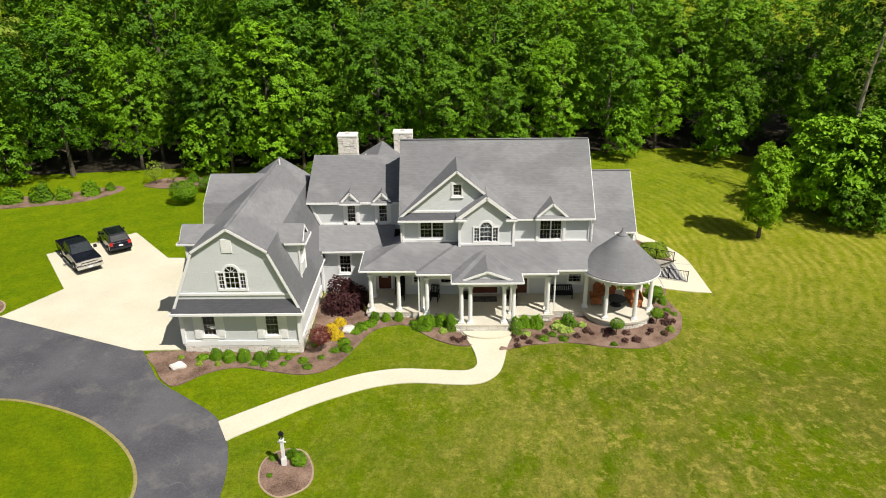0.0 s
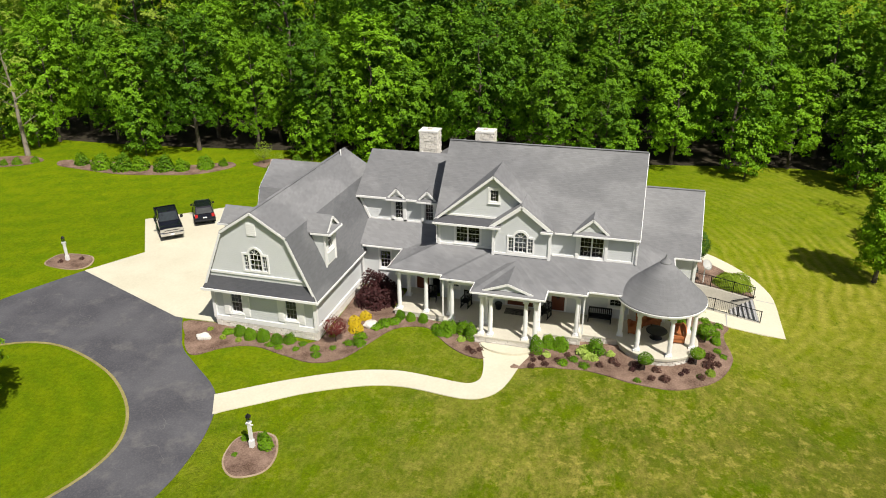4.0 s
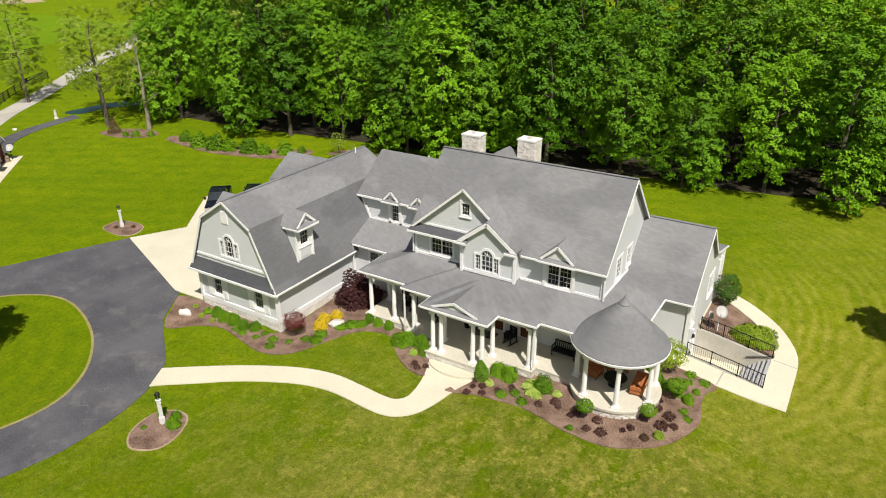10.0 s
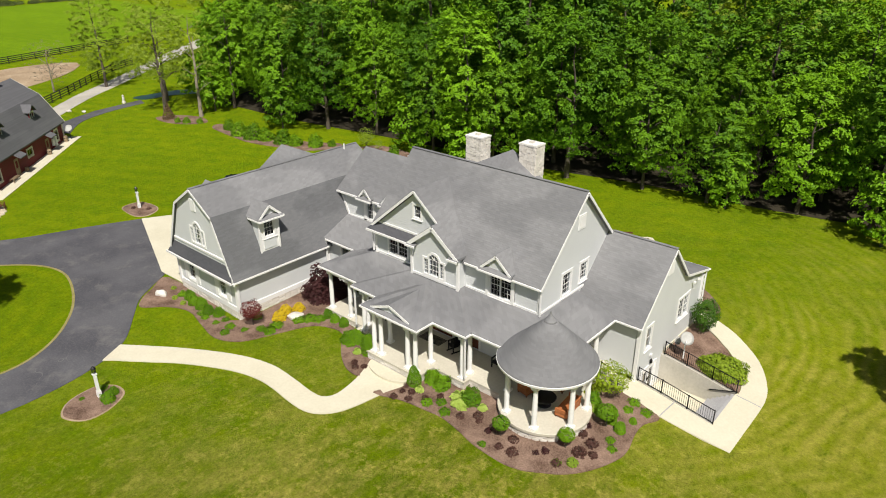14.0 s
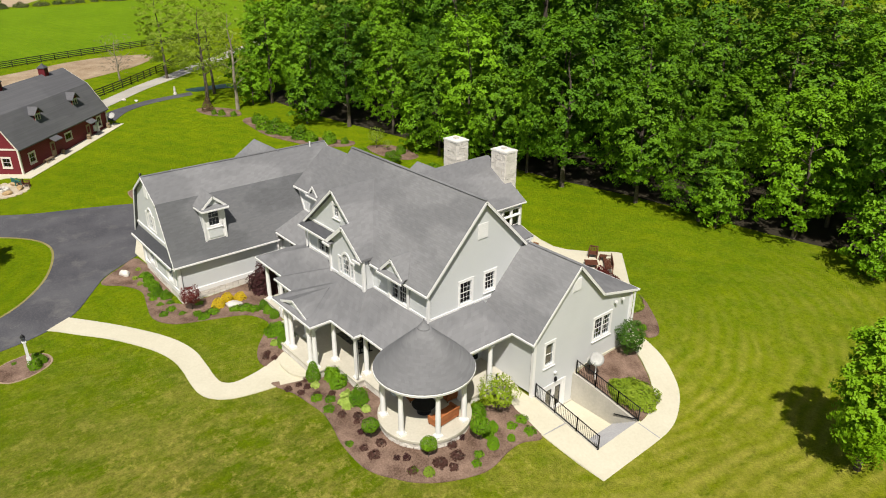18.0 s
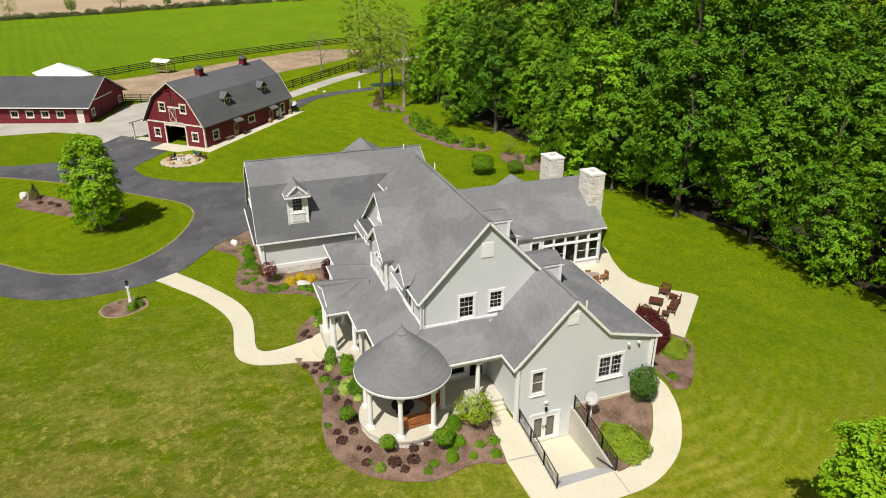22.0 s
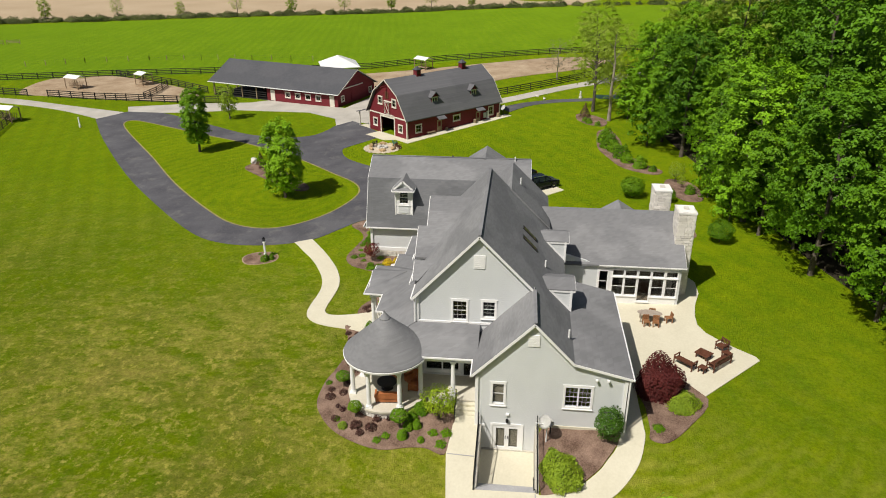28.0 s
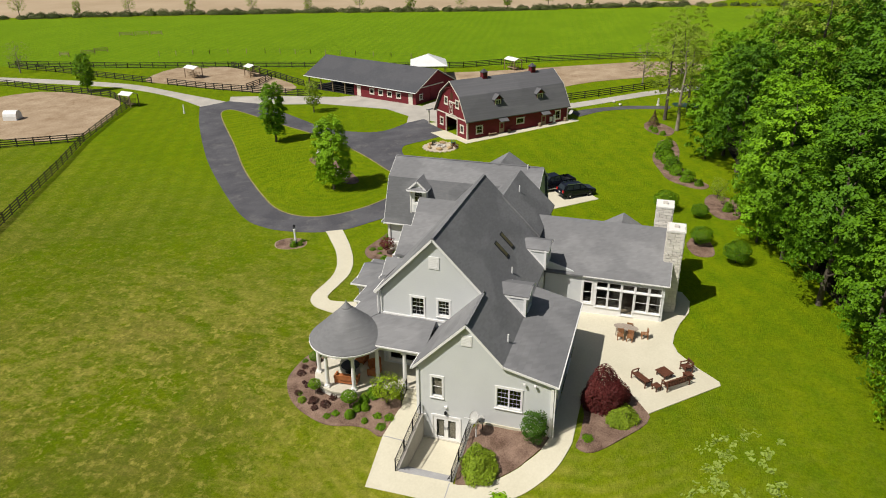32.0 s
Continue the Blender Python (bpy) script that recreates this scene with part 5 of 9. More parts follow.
# back dormers, facing north, on the long north slope
def back_dormer(xe, w):
    """Low dormer facing north; its cheeks show as white-edged triangles."""
    ze, yf = 6.82, 57.35
    c, za = xe - w / 2, 7.2
    y_of = lambda z: MYR + (MR - z) / MN
    foot = MR - MN * (yf - MYR)
    for k in (-1, 1):
        xk = c + k * w / 2
        roof(house, [[(c, yf + 0.22, za), (c, y_of(za) - 0.2, za), (xk + k * 0.06, y_of(ze) - 0.25, ze), (xk + k * 0.06, yf + 0.22, ze)]], th=0.08, name="dormer_roof")
        boards(house, [((xk + k * 0.05, yf + 0.22, ze - 0.05), (xk + k * 0.05, y_of(ze), ze - 0.05)), ((c, yf + 0.23, za), (xk + k * 0.05, yf + 0.23, ze))], 0.05, 0.12)
        wall(house, (xk, 0, 0), Y, Vector((k, 0, 0)), [(y_of(ze) - 0.1, ze - 0.04), (yf - 0.12, ze - 0.04), (yf - 0.12, foot - 0.1)], th=0.1)
        part("trim_board", beam(bmesh.new(), (xk + k * 0.03, y_of(ze) + 0.1, ze - 0.04), (xk + k * 0.03, yf, foot + 0.06), 0.05, 0.16), WHITE, house)
        part("corner_board", box(bmesh.new(), xk - 0.07, yf - 0.14, foot - 0.1, xk + 0.07, yf + 0.03, ze - 0.05), WHITE, house)
    wall(house, (0, yf, 0), X, N_, [(c - w / 2, 5.0), (c + w / 2, 5.0), (c + w / 2, ze), (c, za - 0.12), (c - w / 2, ze)], [(c, 5.45, 1.1, 1.2, dict(units=2))], th=0.12)


back_dormer(8.55, 2.3)
back_dormer(0.35, 2.3)
for x in (2.15, 3.95):
    z = lambda y: MR - MN * (y - MYR)
    bm = bmesh.new()
    slab(bm, [(x - 0.28, 53.9, z(53.9) + 0.09), (x + 0.28, 53.9, z(53.9) + 0.09), (x + 0.28, 55.0, z(55.0) + 0.09), (x - 0.28, 55.0, z(55.0) + 0.09)], 0.14)
    sk = part("skylight", bm, BLACK, house, "dark framed skylight")
    bm = bmesh.new()
    slab(bm, [(x - 0.2, 54.0, z(54.0) + 0.11), (x + 0.2, 54.0, z(54.0) + 0.11), (x + 0.2, 54.9, z(54.9) + 0.11), (x - 0.2, 54.9, z(54.9) + 0.11)], 0.01)
    part("pane", bm, SKYGLASS, sk)
for x, y, zz in ((12.6, 57.0, 5.55), (-13.2, 53.0, 9.0), (5.3, 55.6, 6.9), (7.6, 56.3, 6.2), (-6.4, 53.6, 9.2)):
    part("vent_pipe", lathe(bmesh.new(), x, y, [(0.06, zz - 0.1), (0.06, zz + 0.5), (0.05, zz + 0.52)], 8), WHITE, house)

# sunroom wing to the north, with two stone chimneys
SR, SE_, SX = 7.2, 4.15, -6.3
sl = [(-1.28, SE_), (SX, SR), (-11.45, SE_)]
roof(house, [[(sl[0][0], 57.0, SE_), (sl[0][0], 67.3, SE_), (SX, 67.3, SR), (SX, 55.5, SR)], [(sl[2][0], 57.0, SE_), (sl[2][0], 67.3, SE_), (SX, 67.3, SR), (SX, 55.5, SR)]])
boards(house, [((sl[0][0] + 0.02, 60.3, SE_), (sl[0][0] + 0.02, 67.3, SE_))], 0.08, 0.1, None, "gutter")
boards(house, [((sl[0][0], 67.32, SE_), (SX, 67.32, SR)), ((sl[2][0], 67.32, SE_), (SX, 67.32, SR))], 0.07, 0.24)
roof(house, [[(SX - 1.2, 62.7, 6.4), (-10.9, 62.7, 6.4), (-10.9, 60.4, 5.0), (-9.3, 60.4, 5.0)], [(SX - 1.2, 62.7, 6.4), (-10.9, 62.7, 6.4), (-10.9, 65.0, 5.0), (-9.3, 65.0, 5.0)]])
wall(house, (-10.7, 0, 0), Y, W_, [(60.7, 4.0), (64.7, 4.0), (64.7, 5.0), (62.7, 6.2), (60.7, 5.0)])
wall(house, (0, 67.0, 0), X, N_, [(-11.1, 0.3), (-1.5, 0.3), (-1.5, 4.0), (SX, 6.75), (-11.1, 4.0)])
wall(house, (-11.1, 0, 0), Y, W_, [(56, 0.3), (66.8, 0.3), (66.8, 4.0), (56, 4.0)])
sun_wins = []
for c, w in ((61.95, 0.9), (63.0, 0.95), (65.2, 0.95), (66.3, 0.9)):
    sun_wins += [(c, 1.35, w, 1.6, dict(nx=1, ny=2, casing=0.06, head=0.01)), (c, 3.12, w, 0.52, dict(nx=1, ny=1, split=False, casing=0.06, head=0.01))]
sun_wins += [(64.1, 0.85, 0.95, 2.1, dict(nx=1, ny=1, split=False, casing=0.06, head=0.01)), (64.1, 3.12, 0.95, 0.52, dict(nx=1, ny=1, split=False, casing=0.06, head=0.01)), (60.75, 1.6, 0.7, 1.9, dict(nx=1, ny=2))]
wall(house, (-1.5, 0, 0), Y, E_, [(57.1, 0.4), (60.2, 0.4), (60.2, 4.1), (57.1, 5.0)])
wall(house, (-1.5, 0, 0), Y, E_, [(60.2, 0.4), (66.8, 0.4), (66.8, 4.05), (60.2, 4.05)], sun_wins, material=WHITE)
part("sunroom_floor", box(bmesh.new(), -10.9, 57.2, 0.5, -1.7, 66.7, 0.75), RAWWOOD, house)


def ledge_stones(parent, x0, y0, z0, x1, y1, z1, name="stone", course=0.24, cap=300, faces="SENW"):
    """Courses of rough ledge stones proud of a core; each stone is a piece of its own."""
    rnd = random.Random(int(x0 * 10 + y0))
    shared = []
    for k in range(9):
        w, h = 0.3 + 0.07 * (k % 3) * 2.2, course * (0.8 + 0.12 * (k // 3))
        bm = bmesh.new()
        bmesh.ops.create_cube(bm, size=1)
        for v in bm.verts:
            v.co = Vector((v.co.x * w, v.co.y * 0.1, v.co.z * h)) + Vector((rnd.uniform(-0.02, 0.02), rnd.uniform(-0.012, 0.012), rnd.uniform(-0.015, 0.015)))
            if v.co.y < 0:
                v.co.x, v.co.z = v.co.x * 0.96, v.co.z * 0.94
        me = mesh_of(bm, "stone")
        me.materials.append(STONE)
        shared.append((w, h, me))
    n = 0
    sides = {"S": (x0, y0, x1, y0, 0), "E": (x1, y0, x1, y1, 90), "N": (x1, y1, x0, y1, 180), "W": (x0, y1, x0, y0, 270)}
    z = z0
    while z < z1 - 0.05:
        h = course * rnd.choice((0.85, 1.0, 1.15))
        for f in faces:
            ax, ay, bx, by, turn = sides[f]
            length = math.hypot(bx - ax, by - ay)
            p = 0.0
            while p < length - 0.1 and n < cap:
                w, hh, me = rnd.choice(shared)
                w = min(w, length - p)
                s = (p + w / 2) / length
                ob = new(name, me)
                ob.parent = parent
                ob.matrix_basis = Matrix.Translation((ax + (bx - ax) * s, ay + (by - ay) * s, z + h / 2 + rnd.uniform(-0.035, 0.035))) @ Matrix.Rotation(radians(turn), 4, "Z") @ Matrix.Diagonal((w / max(me_w(me), 0.1) * 0.97, rnd.uniform(0.7, 1.3), h / hh * rnd.uniform(0.96, 1.06), 1))
                p += w
                n += 1
        z += h


def me_w(me):
    xs_ = [v.co.x for v in me.vertices]
    return max(xs_) - min(xs_)


for lb, cx0, cy0, cx1, cy1, zt in (("east", -5.12, 66.6, -3.34, 67.96, 8.07), ("west", -10.45, 65.55, -8.66, 66.95, 8.07)):
    ch = part("chimney", box(bmesh.new(), cx0, cy0, 0.1, cx1, cy1, zt), MORTAR, house, "pale ledge-stone chimney with a white cap")
    bm = box(bmesh.new(), cx0 - 0.07, cy0 - 0.07, zt, cx1 + 0.07, cy1 + 0.07, zt + 0.13)
    part("chimney_cap", bm, CAP, ch)
    part("flue", box(bmesh.new(), cx0 + 0.7, cy0 + 0.5, zt + 0.13, cx1 - 0.7, cy1 - 0.5, zt + 0.3), MORTAR, ch)
    ledge_stones(ch, cx0, cy0, 0.5 if lb == "east" else 4.3, cx1, cy1, zt, course=0.24, cap=460, faces="SEN" if lb == "east" else "SENW")

# porch roof: a low hipped skirt with a forward bay and an entry portico
PS = 0.33
roof(house, [[(-6.15, 44.0, 3.95), (13.3, 44.0, 3.95), (10.45, FY, 3.95 + PS * 2.92), (-3.2, FY, 3.95 + PS * 2.92)],
             [(-6.15, 44.0, 3.95), (-3.2, FY, 3.95 + PS * 2.92), (-3.2, 49, 4.75), (-6.15, 48, 3.95)],
             [(13.32, 44.02, 3.93), (13.32, 51.2, 3.93), (10.45, 51.2, 4.88), (10.45, FY, 4.88)]], name="porch_roof")
roof(house, [[(-2.1, 43.45, 3.95), (7.75, 43.45, 3.95), (4.3, 46.92, 5.08), (1.35, 46.92, 5.08)], [(-2.1, 43.45, 3.95), (1.35, 46.92, 5.08), (-2.1, 46.6, 3.95)], [(7.75, 43.45, 3.95), (4.3, 46.92, 5.08), (7.75, 46.6, 3.95)]], name="porch_roof")
ax, ay, az = 2.77, 45.5, 4.86
roof(house, [[(0.35, 42.0, 3.97), (5.2, 42.0, 3.97), (ax, ay, az)], [(0.35, 42.0, 3.97), (ax, ay, az), (0.35, 45.2, 3.97)], [(5.2, 42.0, 3.97), (ax, ay, az), (5.2, 45.2, 3.97)]], name="porch_roof")
for k in (-1, 1):
    roof(house, [[(ax, 42.2, 4.72), (ax, 44.9, 4.75), (ax + k * 1.62, 42.5, 4.09), (ax + k * 1.62, 42.2, 4.09)]], th=0.07, name="porch_roof")
    boards(house, [((ax, 42.18, 4.73), (ax + k * 1.66, 42.18, 4.11))], 0.07, 0.16)
part("pediment", prism(bmesh.new(), [(ax - 1.4, 42.3, 4.08), (ax + 1.4, 42.3, 4.08), (ax, 42.3, 4.6)], (0, 0.06, 0)), SIDING, house)
eaves = [((-6.2, 43.97, 3.92), (-2.1, 43.97, 3.92)), ((-6.18, 43.97, 3.92), (-6.18, 47.3, 3.92)), ((-2.15, 43.42, 3.92), (0.4, 43.42, 3.92)), ((-2.13, 43.42, 3.92), (-2.13, 44.2, 3.92)), ((5.2, 43.42, 3.92), (7.8, 43.42, 3.92)), ((7.78, 43.42, 3.92), (7.78, 44.2, 3.92)), ((7.7, 43.97, 3.92), (10.0, 43.97, 3.92)), ((0.3, 41.97, 3.94), (5.25, 41.97, 3.94)), ((0.32, 41.97, 3.94), (0.32, 43.6, 3.94)), ((5.23, 41.97, 3.94), (5.23, 43.6, 3.94)), ((13.35, 47.4, 3.9), (13.35, 50.95, 3.9))]
boards(house, eaves, 0.09, 0.11, None, "gutter")
# beams on the columns and a white porch ceiling
for a, b in (((-5.5, 44.45, 3.55), (-1.7, 44.45, 3.55)), ((-5.5, 44.45, 3.55), (-5.5, 47.8, 3.55)), ((-1.5, 43.9, 3.55), (0.8, 43.9, 3.55)), ((0.9, 42.5, 3.6), (4.7, 42.5, 3.6)), ((0.9, 42.5, 3.6), (0.9, 44, 3.6)), ((4.7, 42.5, 3.6), (4.7, 44, 3.6)), ((4.7, 43.9, 3.55), (7.2, 43.9, 3.55)), ((7.2, 44.45, 3.55), (10.3, 44.45, 3.55)), ((12.95, 47.3, 3.55), (12.95, 51.2, 3.55))):
    part("porch_beam", beam(bmesh.new(), a, b, 0.24, 0.34), WHITE, house)
for q in ((-5.9, 44.2, 10.4, 46.9), (0.6, 42.2, 5.0, 44.2), (10.5, 44.6, 13.1, 51.2)):
    part("porch_ceiling", box(bmesh.new(), q[0], q[1], 3.7, q[2], q[3], 3.74), WHITE, house)


def column(x, y, z0=pf, z1=3.5, base=0.0):
    """A round white column with plinth, base ring and capital."""
    c = part("column", lathe(bmesh.new(), x, y, [(0.15, z0 + 0.16), (0.155, z0 + 1.2), (0.125, z1 - 0.18)], 14), WHITE, house, smooth=False)
    part("plinth", box(bmesh.new(), x - 0.21, y - 0.21, z0, x + 0.21, y + 0.21, z0 + 0.12), WHITE, c)
    part("base_ring", lathe(bmesh.new(), x, y, [(0.19, z0 + 0.12), (0.19, z0 + 0.2), (0.16, z0 + 0.24)], 14), WHITE, c)
    part("capital", box(bmesh.new(), x - 0.19, y - 0.19, z1 - 0.18, x + 0.19, y + 0.19, z1 - 0.02), WHITE, c)
    if base:
        part("pedestal", box(bmesh.new(), x - 0.28, y - 0.28, z0 - base, x + 0.28, y + 0.28, z0), WHITE, c)


for x, y in ((-5.47, 44.45), (-3.47, 44.45), (-5.47, 46.6), (-1.75, 44.5), (1.0, 42.5), (1.62, 42.5), (3.97, 42.5), (4.62, 42.5), (1.0, 43.9), (4.62, 43.9), (7.2, 44.6), (12.95, 49.6)):
    column(x, y)
for x in (-1.42, 7.2):
    column(x, 43.88)

# gazebo at the porch corner
gx, gy = 12.4, 45.05
bm = bmesh.new()
lathe(bm, gx, gy, [(2.83, 3.62), (2.85, 3.74), (2.84, 3.77), (2.8, 3.808), (2.1, 4.465), (1.2, 5.31), (0.4, 6.06)], 48)
part("gazebo_roof", bm, SHINGLE, house)
part("gazebo_eave", lathe(bmesh.new(), gx, gy, [(2.64, 3.5), (2.85, 3.54), (2.88, 3.68), (2.81, 3.72)], 48), WHITE, house)
part("gazebo_finial", lathe(bmesh.new(), gx, gy, [(0.36, 6.08), (0.35, 6.13), (0.2, 6.3), (0.05, 6.5), (0.045, 6.58), (0.02, 6.68)], 16), SHINGLE, house, "grey metal finial cap")
ring = lathe(bmesh.new(), gx, gy, [(2.26, 3.3), (2.5, 3.3), (2.5, 3.6), (2.26, 3.6)], 40)
part("gazebo_beam", ring, WHITE, house)
for k in range(6):
    a = radians(-172 + k * 50.5)
    column(gx + 2.37 * math.cos(a), gy + 2.37 * math.sin(a), pf, 3.32)
part("gazebo_floor", lathe(bmesh.new(), gx, gy, [(2.64, pf - 0.2), (2.7, pf - 0.18), (2.71, pf - 0.02), (2.67, pf)], 48), PORCHCRETE, house)
gb = part("gazebo_base", lathe(bmesh.new(), gx, gy, [(2.56, -0.6), (2.56, pf - 0.1)], 40), MORTAR, house, "round ledge-stone base")

# porch floor slab, stone skirt and front step
bm = prism(bmesh.new(), [(x, y, pf - 0.12) for x, y in ((-5.85, 44.1), (-2.0, 44.1), (-2.0, 43.55), (0.55, 43.55), (0.55, 42.15), (5.1, 42.15), (5.1, 43.55), (7.6, 43.55), (7.6, 44.1), (13.2, 44.1), (13.2, 51.25), (10.3, 51.25), (10.3, 46.95), (-5.85, 46.95))], (0, 0, 0.116))
part("porch_floor", bm, PORCHCRETE, house, "pale concrete porch floor")
part("porch_floor", box(bmesh.new(), -5.85, 46.95, pf - 0.12, -4.0, 47.85, pf - 0.006), CONCRETE, house)
pb = part("porch_base", prism(bmesh.new(), [(x, y, -0.5) for x, y in ((-5.78, 44.17), (-1.93, 44.17), (-1.93, 43.62), (0.62, 43.62), (0.62, 42.22), (5.03, 42.22), (5.03, 43.62), (7.53, 43.62), (7.53, 44.17), (13.1, 44.17), (13.1, 51.2), (10.3, 51.2), (10.3, 47), (-5.78, 47))], (0, 0, 0.5 + pf - 0.13)), MORTAR, house, "ledge-stone porch base")
bm = bmesh.new()
prism(bm, [(2.83 + 1.75 * math.cos(a), 42.1 - 0.95 * math.sin(a), -0.1) for a in np.linspace(0, math.pi, 25)], (0, 0, 0.24))
part("front_step", bm, CONCRETE, house, "half-round cream concrete step")
# front doors and door mat
for c, w in ((2.9, 1.9), (5.6, 0.95)):
    d = part("front_door", panel((0, FY + 0.06, 0), X, S, rect(c, pf + 0.05, w - 0.02, 2.06), [rect(c + k * w / 4, 1.53, w * 0.25, 0.9) for k in ((-1, 1) if w > 1 else (0,))], 0.06), DOORWOOD, house, "red-brown wooden door with glass")
    part("casing", panel((0, FY - 0.045, 0), X, S, rect(c, pf + 0.04, w + 0.3, 2.3), [rect(c, pf + 0.04, w, 2.1)], 0.04), WHITE, d)
    part("door_handle", box(bmesh.new(), c - 0.04, FY - 0.03, 1.5, c + 0.02, FY + 0.01, 1.7), IRON, d, "dark metal handle")
d = part("side_door", panel((0, 47.85 - 0.03, 0), X, S, rect(-4.75, pf + 0.05, 0.95, 2.06), [rect(-4.75, 1.53, 0.5, 0.9)], 0.03), DOORWOOD, house, "red-brown wooden side door")
part("casing", panel((0, 47.85 - 0.035, 0), X, S, rect(-4.75, pf + 0.04, 1.25, 2.25), [rect(-4.75, pf + 0.04, 0.95, 2.07)], 0.03), WHITE, d)
# interior floors keep the rooms dark: their near-black colour holds the shade
part("floor_slab", box(bmesh.new(), -3.0, 47.1, 3.9, 10.3, 56.8, 4.2), DARK, house)
part("floor_slab", box(bmesh.new(), -3.0, 47.1, 0.3, 10.3, 56.8, 0.7), DARK, house)
part("floor_slab", box(bmesh.new(), GX - 3.6, F + 0.3, 0.1, -9.8, 54.1, 0.4), DARK, house)
part("floor_slab", box(bmesh.new(), -9.5, 48.1, 0.2, -3.3, 55.8, 0.5), DARK, house)
part("floor_slab", box(bmesh.new(), 10.6, 51.5, -2.2, 14.68, 60.3, -2.0), DARK, house)
# downspouts
for x, y, z0, z1 in ((-9.35, 47.35, 0.5, 4.0), (-1.98, 43.6, 0.9, 3.9), (7.62, 43.6, 0.9, 3.9), (15.02, 60.7, 0.0, 4.1), (10.62, 46.75, 4.9, 6.7), (-3.3, 46.75, 5.0, 6.7)):
    part("downspout", box(bmesh.new(), x - 0.045, y - 0.045, z0, x + 0.045, y + 0.045, z1), WHITE, house)

# stone foundation pieces along the garage and the porch
fd = part("foundation", box(bmesh.new(), GX - gw - 0.02, F - 0.02, -0.3, GX + gw + 0.02, 47.6, 0.78), MORTAR, house, "pale ledge-stone garage foundation")


# ---- stair court, rails and steps ----
px0, px1, py0, py1 = PIT
court = thing("stair_court", "sunken concrete stair court at the basement door", "stairwell", kind="structure")
part("court_floor", box(bmesh.new(), px0 - 0.1, py0, -2.2, 18.3, py1, -1.98), CONCRETE, court)
for y0, y1 in ((py0 - 0.02, py0 + 0.2), (py1 - 0.2, py1 + 0.02)):
    bm = prism(bmesh.new(), [(px0, y0, -2.3), (px1, y0, -2.3)] + [(px1 + (px0 - px1) * k / 6, y0, gz(px1 + (px0 - px1) * k / 6, y0) + 0.08) for k in range(7)], (0, y1 - y0, 0))
    part("retaining_wall", bm, PALECRETE, court, "pale concrete retaining wall")
top = gz(px1, 53) + 0.06
for k in range(6):
    z = -1.98 + (top + 1.98) * (k + 1) / 6
    part("step", box(bmesh.new(), 18.3 + k * 0.27, py0 + 0.2, -2.3, px1 + 0.02, py1 - 0.2, z - 0.004 * (k == 5)), STEPGREY, court)
part("curb", box(bmesh.new(), px0, py0 + 0.2, -1.99, px0 + 0.12, py1 - 0.2, -1.9), PALECRETE, court)


def iron_rail(pts, lb, h=0.95, gap=0.13):
    """Black iron railing: posts, two rails and thin balusters, following the points of its foot."""
    r = thing("railing", lb, "railing", group="black iron railings")
    for a, b in zip(pts, pts[1:]):
        a, b = Vector(a), Vector(b)
        for z in (h, 0.1):
            part("rail", beam(bmesh.new(), a + UP * z, b + UP * z, 0.045, 0.04 if z > 0.5 else 0.025), IRON, r)
        n = int((b - a).length / gap)
        for k in range(1, n):
            p = a.lerp(b, k / n)
            part("baluster", box(bmesh.new(), p.x - 0.008, p.y - 0.008, p.z + 0.1, p.x + 0.008, p.y + 0.008, p.z + h), IRON, r)
        m = max(1, round((b - a).length / 1.6))
        for k in range(m + 1):
            p = a.lerp(b, k / m)
            part("post", box(bmesh.new(), p.x - 0.03, p.y - 0.03, p.z, p.x + 0.03, p.y + 0.03, p.z + h + 0.05), IRON, r)
    return r


gp = lambda x, y: (x, y, gz(x, y) + 0.08)
iron_rail([gp(15.05, 51.48), gp(16.62, 51.48), gp(18.3, 51.48), gp(19.9, 51.48)], "black iron railing on the south side of the stair court")
iron_rail([gp(15.07, 55.22), gp(16.62, 55.22), gp(18.32, 55.22), gp(19.88, 55.22)], "black iron railing on the north side of the stair court")
hr = thing("handrail", "short black iron handrail on the court wall", "handrail")
part("rail", beam(bmesh.new(), (18.3, 55.02, -1.05), (20.0, 55.02, top + 0.35), 0.05, 0.05), IRON, hr)
for x, z in ((18.5, -1.0), (19.8, top + 0.27)):
    part("bracket", box(bmesh.new(), x - 0.02, 55.02, z - 0.04, x + 0.02, 55.12, z), IRON, hr)
# steps from the east porch down to the walk
st = thing("porch_steps", "cream concrete steps from the side porch", "steps", kind="structure")
for k in range(3):
    part("step", box(bmesh.new(), 13.19, 49.8, -0.6, 13.5 + k * 0.32, 51.2, pf - 0.16 * (k + 1)), CONCRETE, st)
iron_rail([(13.3, 49.85, pf - 0.1), (14.5, 49.85, 0.12)], "black iron railing beside the porch steps", 0.95)
# stone faces of the foundations
ledge_stones(fd, GX - gw - 0.02, F - 0.02, 0.18, GX + gw + 0.02, 47.5, 0.76, course=0.2, cap=200, faces="SE")
for q in ((-5.78, 44.17, -1.93), (-1.93, 43.62, 0.62), (0.62, 42.22, 5.03), (5.03, 43.62, 7.53), (7.53, 44.17, 9.9)):
    ledge_stones(pb, q[0], q[1], 0.02, q[2], q[1] + 1, pf - 0.13, course=0.19, cap=90, faces="S")
ledge_stones(pb, 12, 47.3, -0.3, 13.1, 49.7, pf - 0.13, course=0.19, cap=50, faces="E")
rs = random.Random(3)
bm = bmesh.new()
bmesh.ops.create_cube(bm, size=1)
for v in bm.verts:
    v.co = Vector((v.co.x * (0.4 if v.co.y > 0 else 0.36), v.co.y * 0.12, v.co.z * (0.19 if v.co.y > 0 else 0.16)))
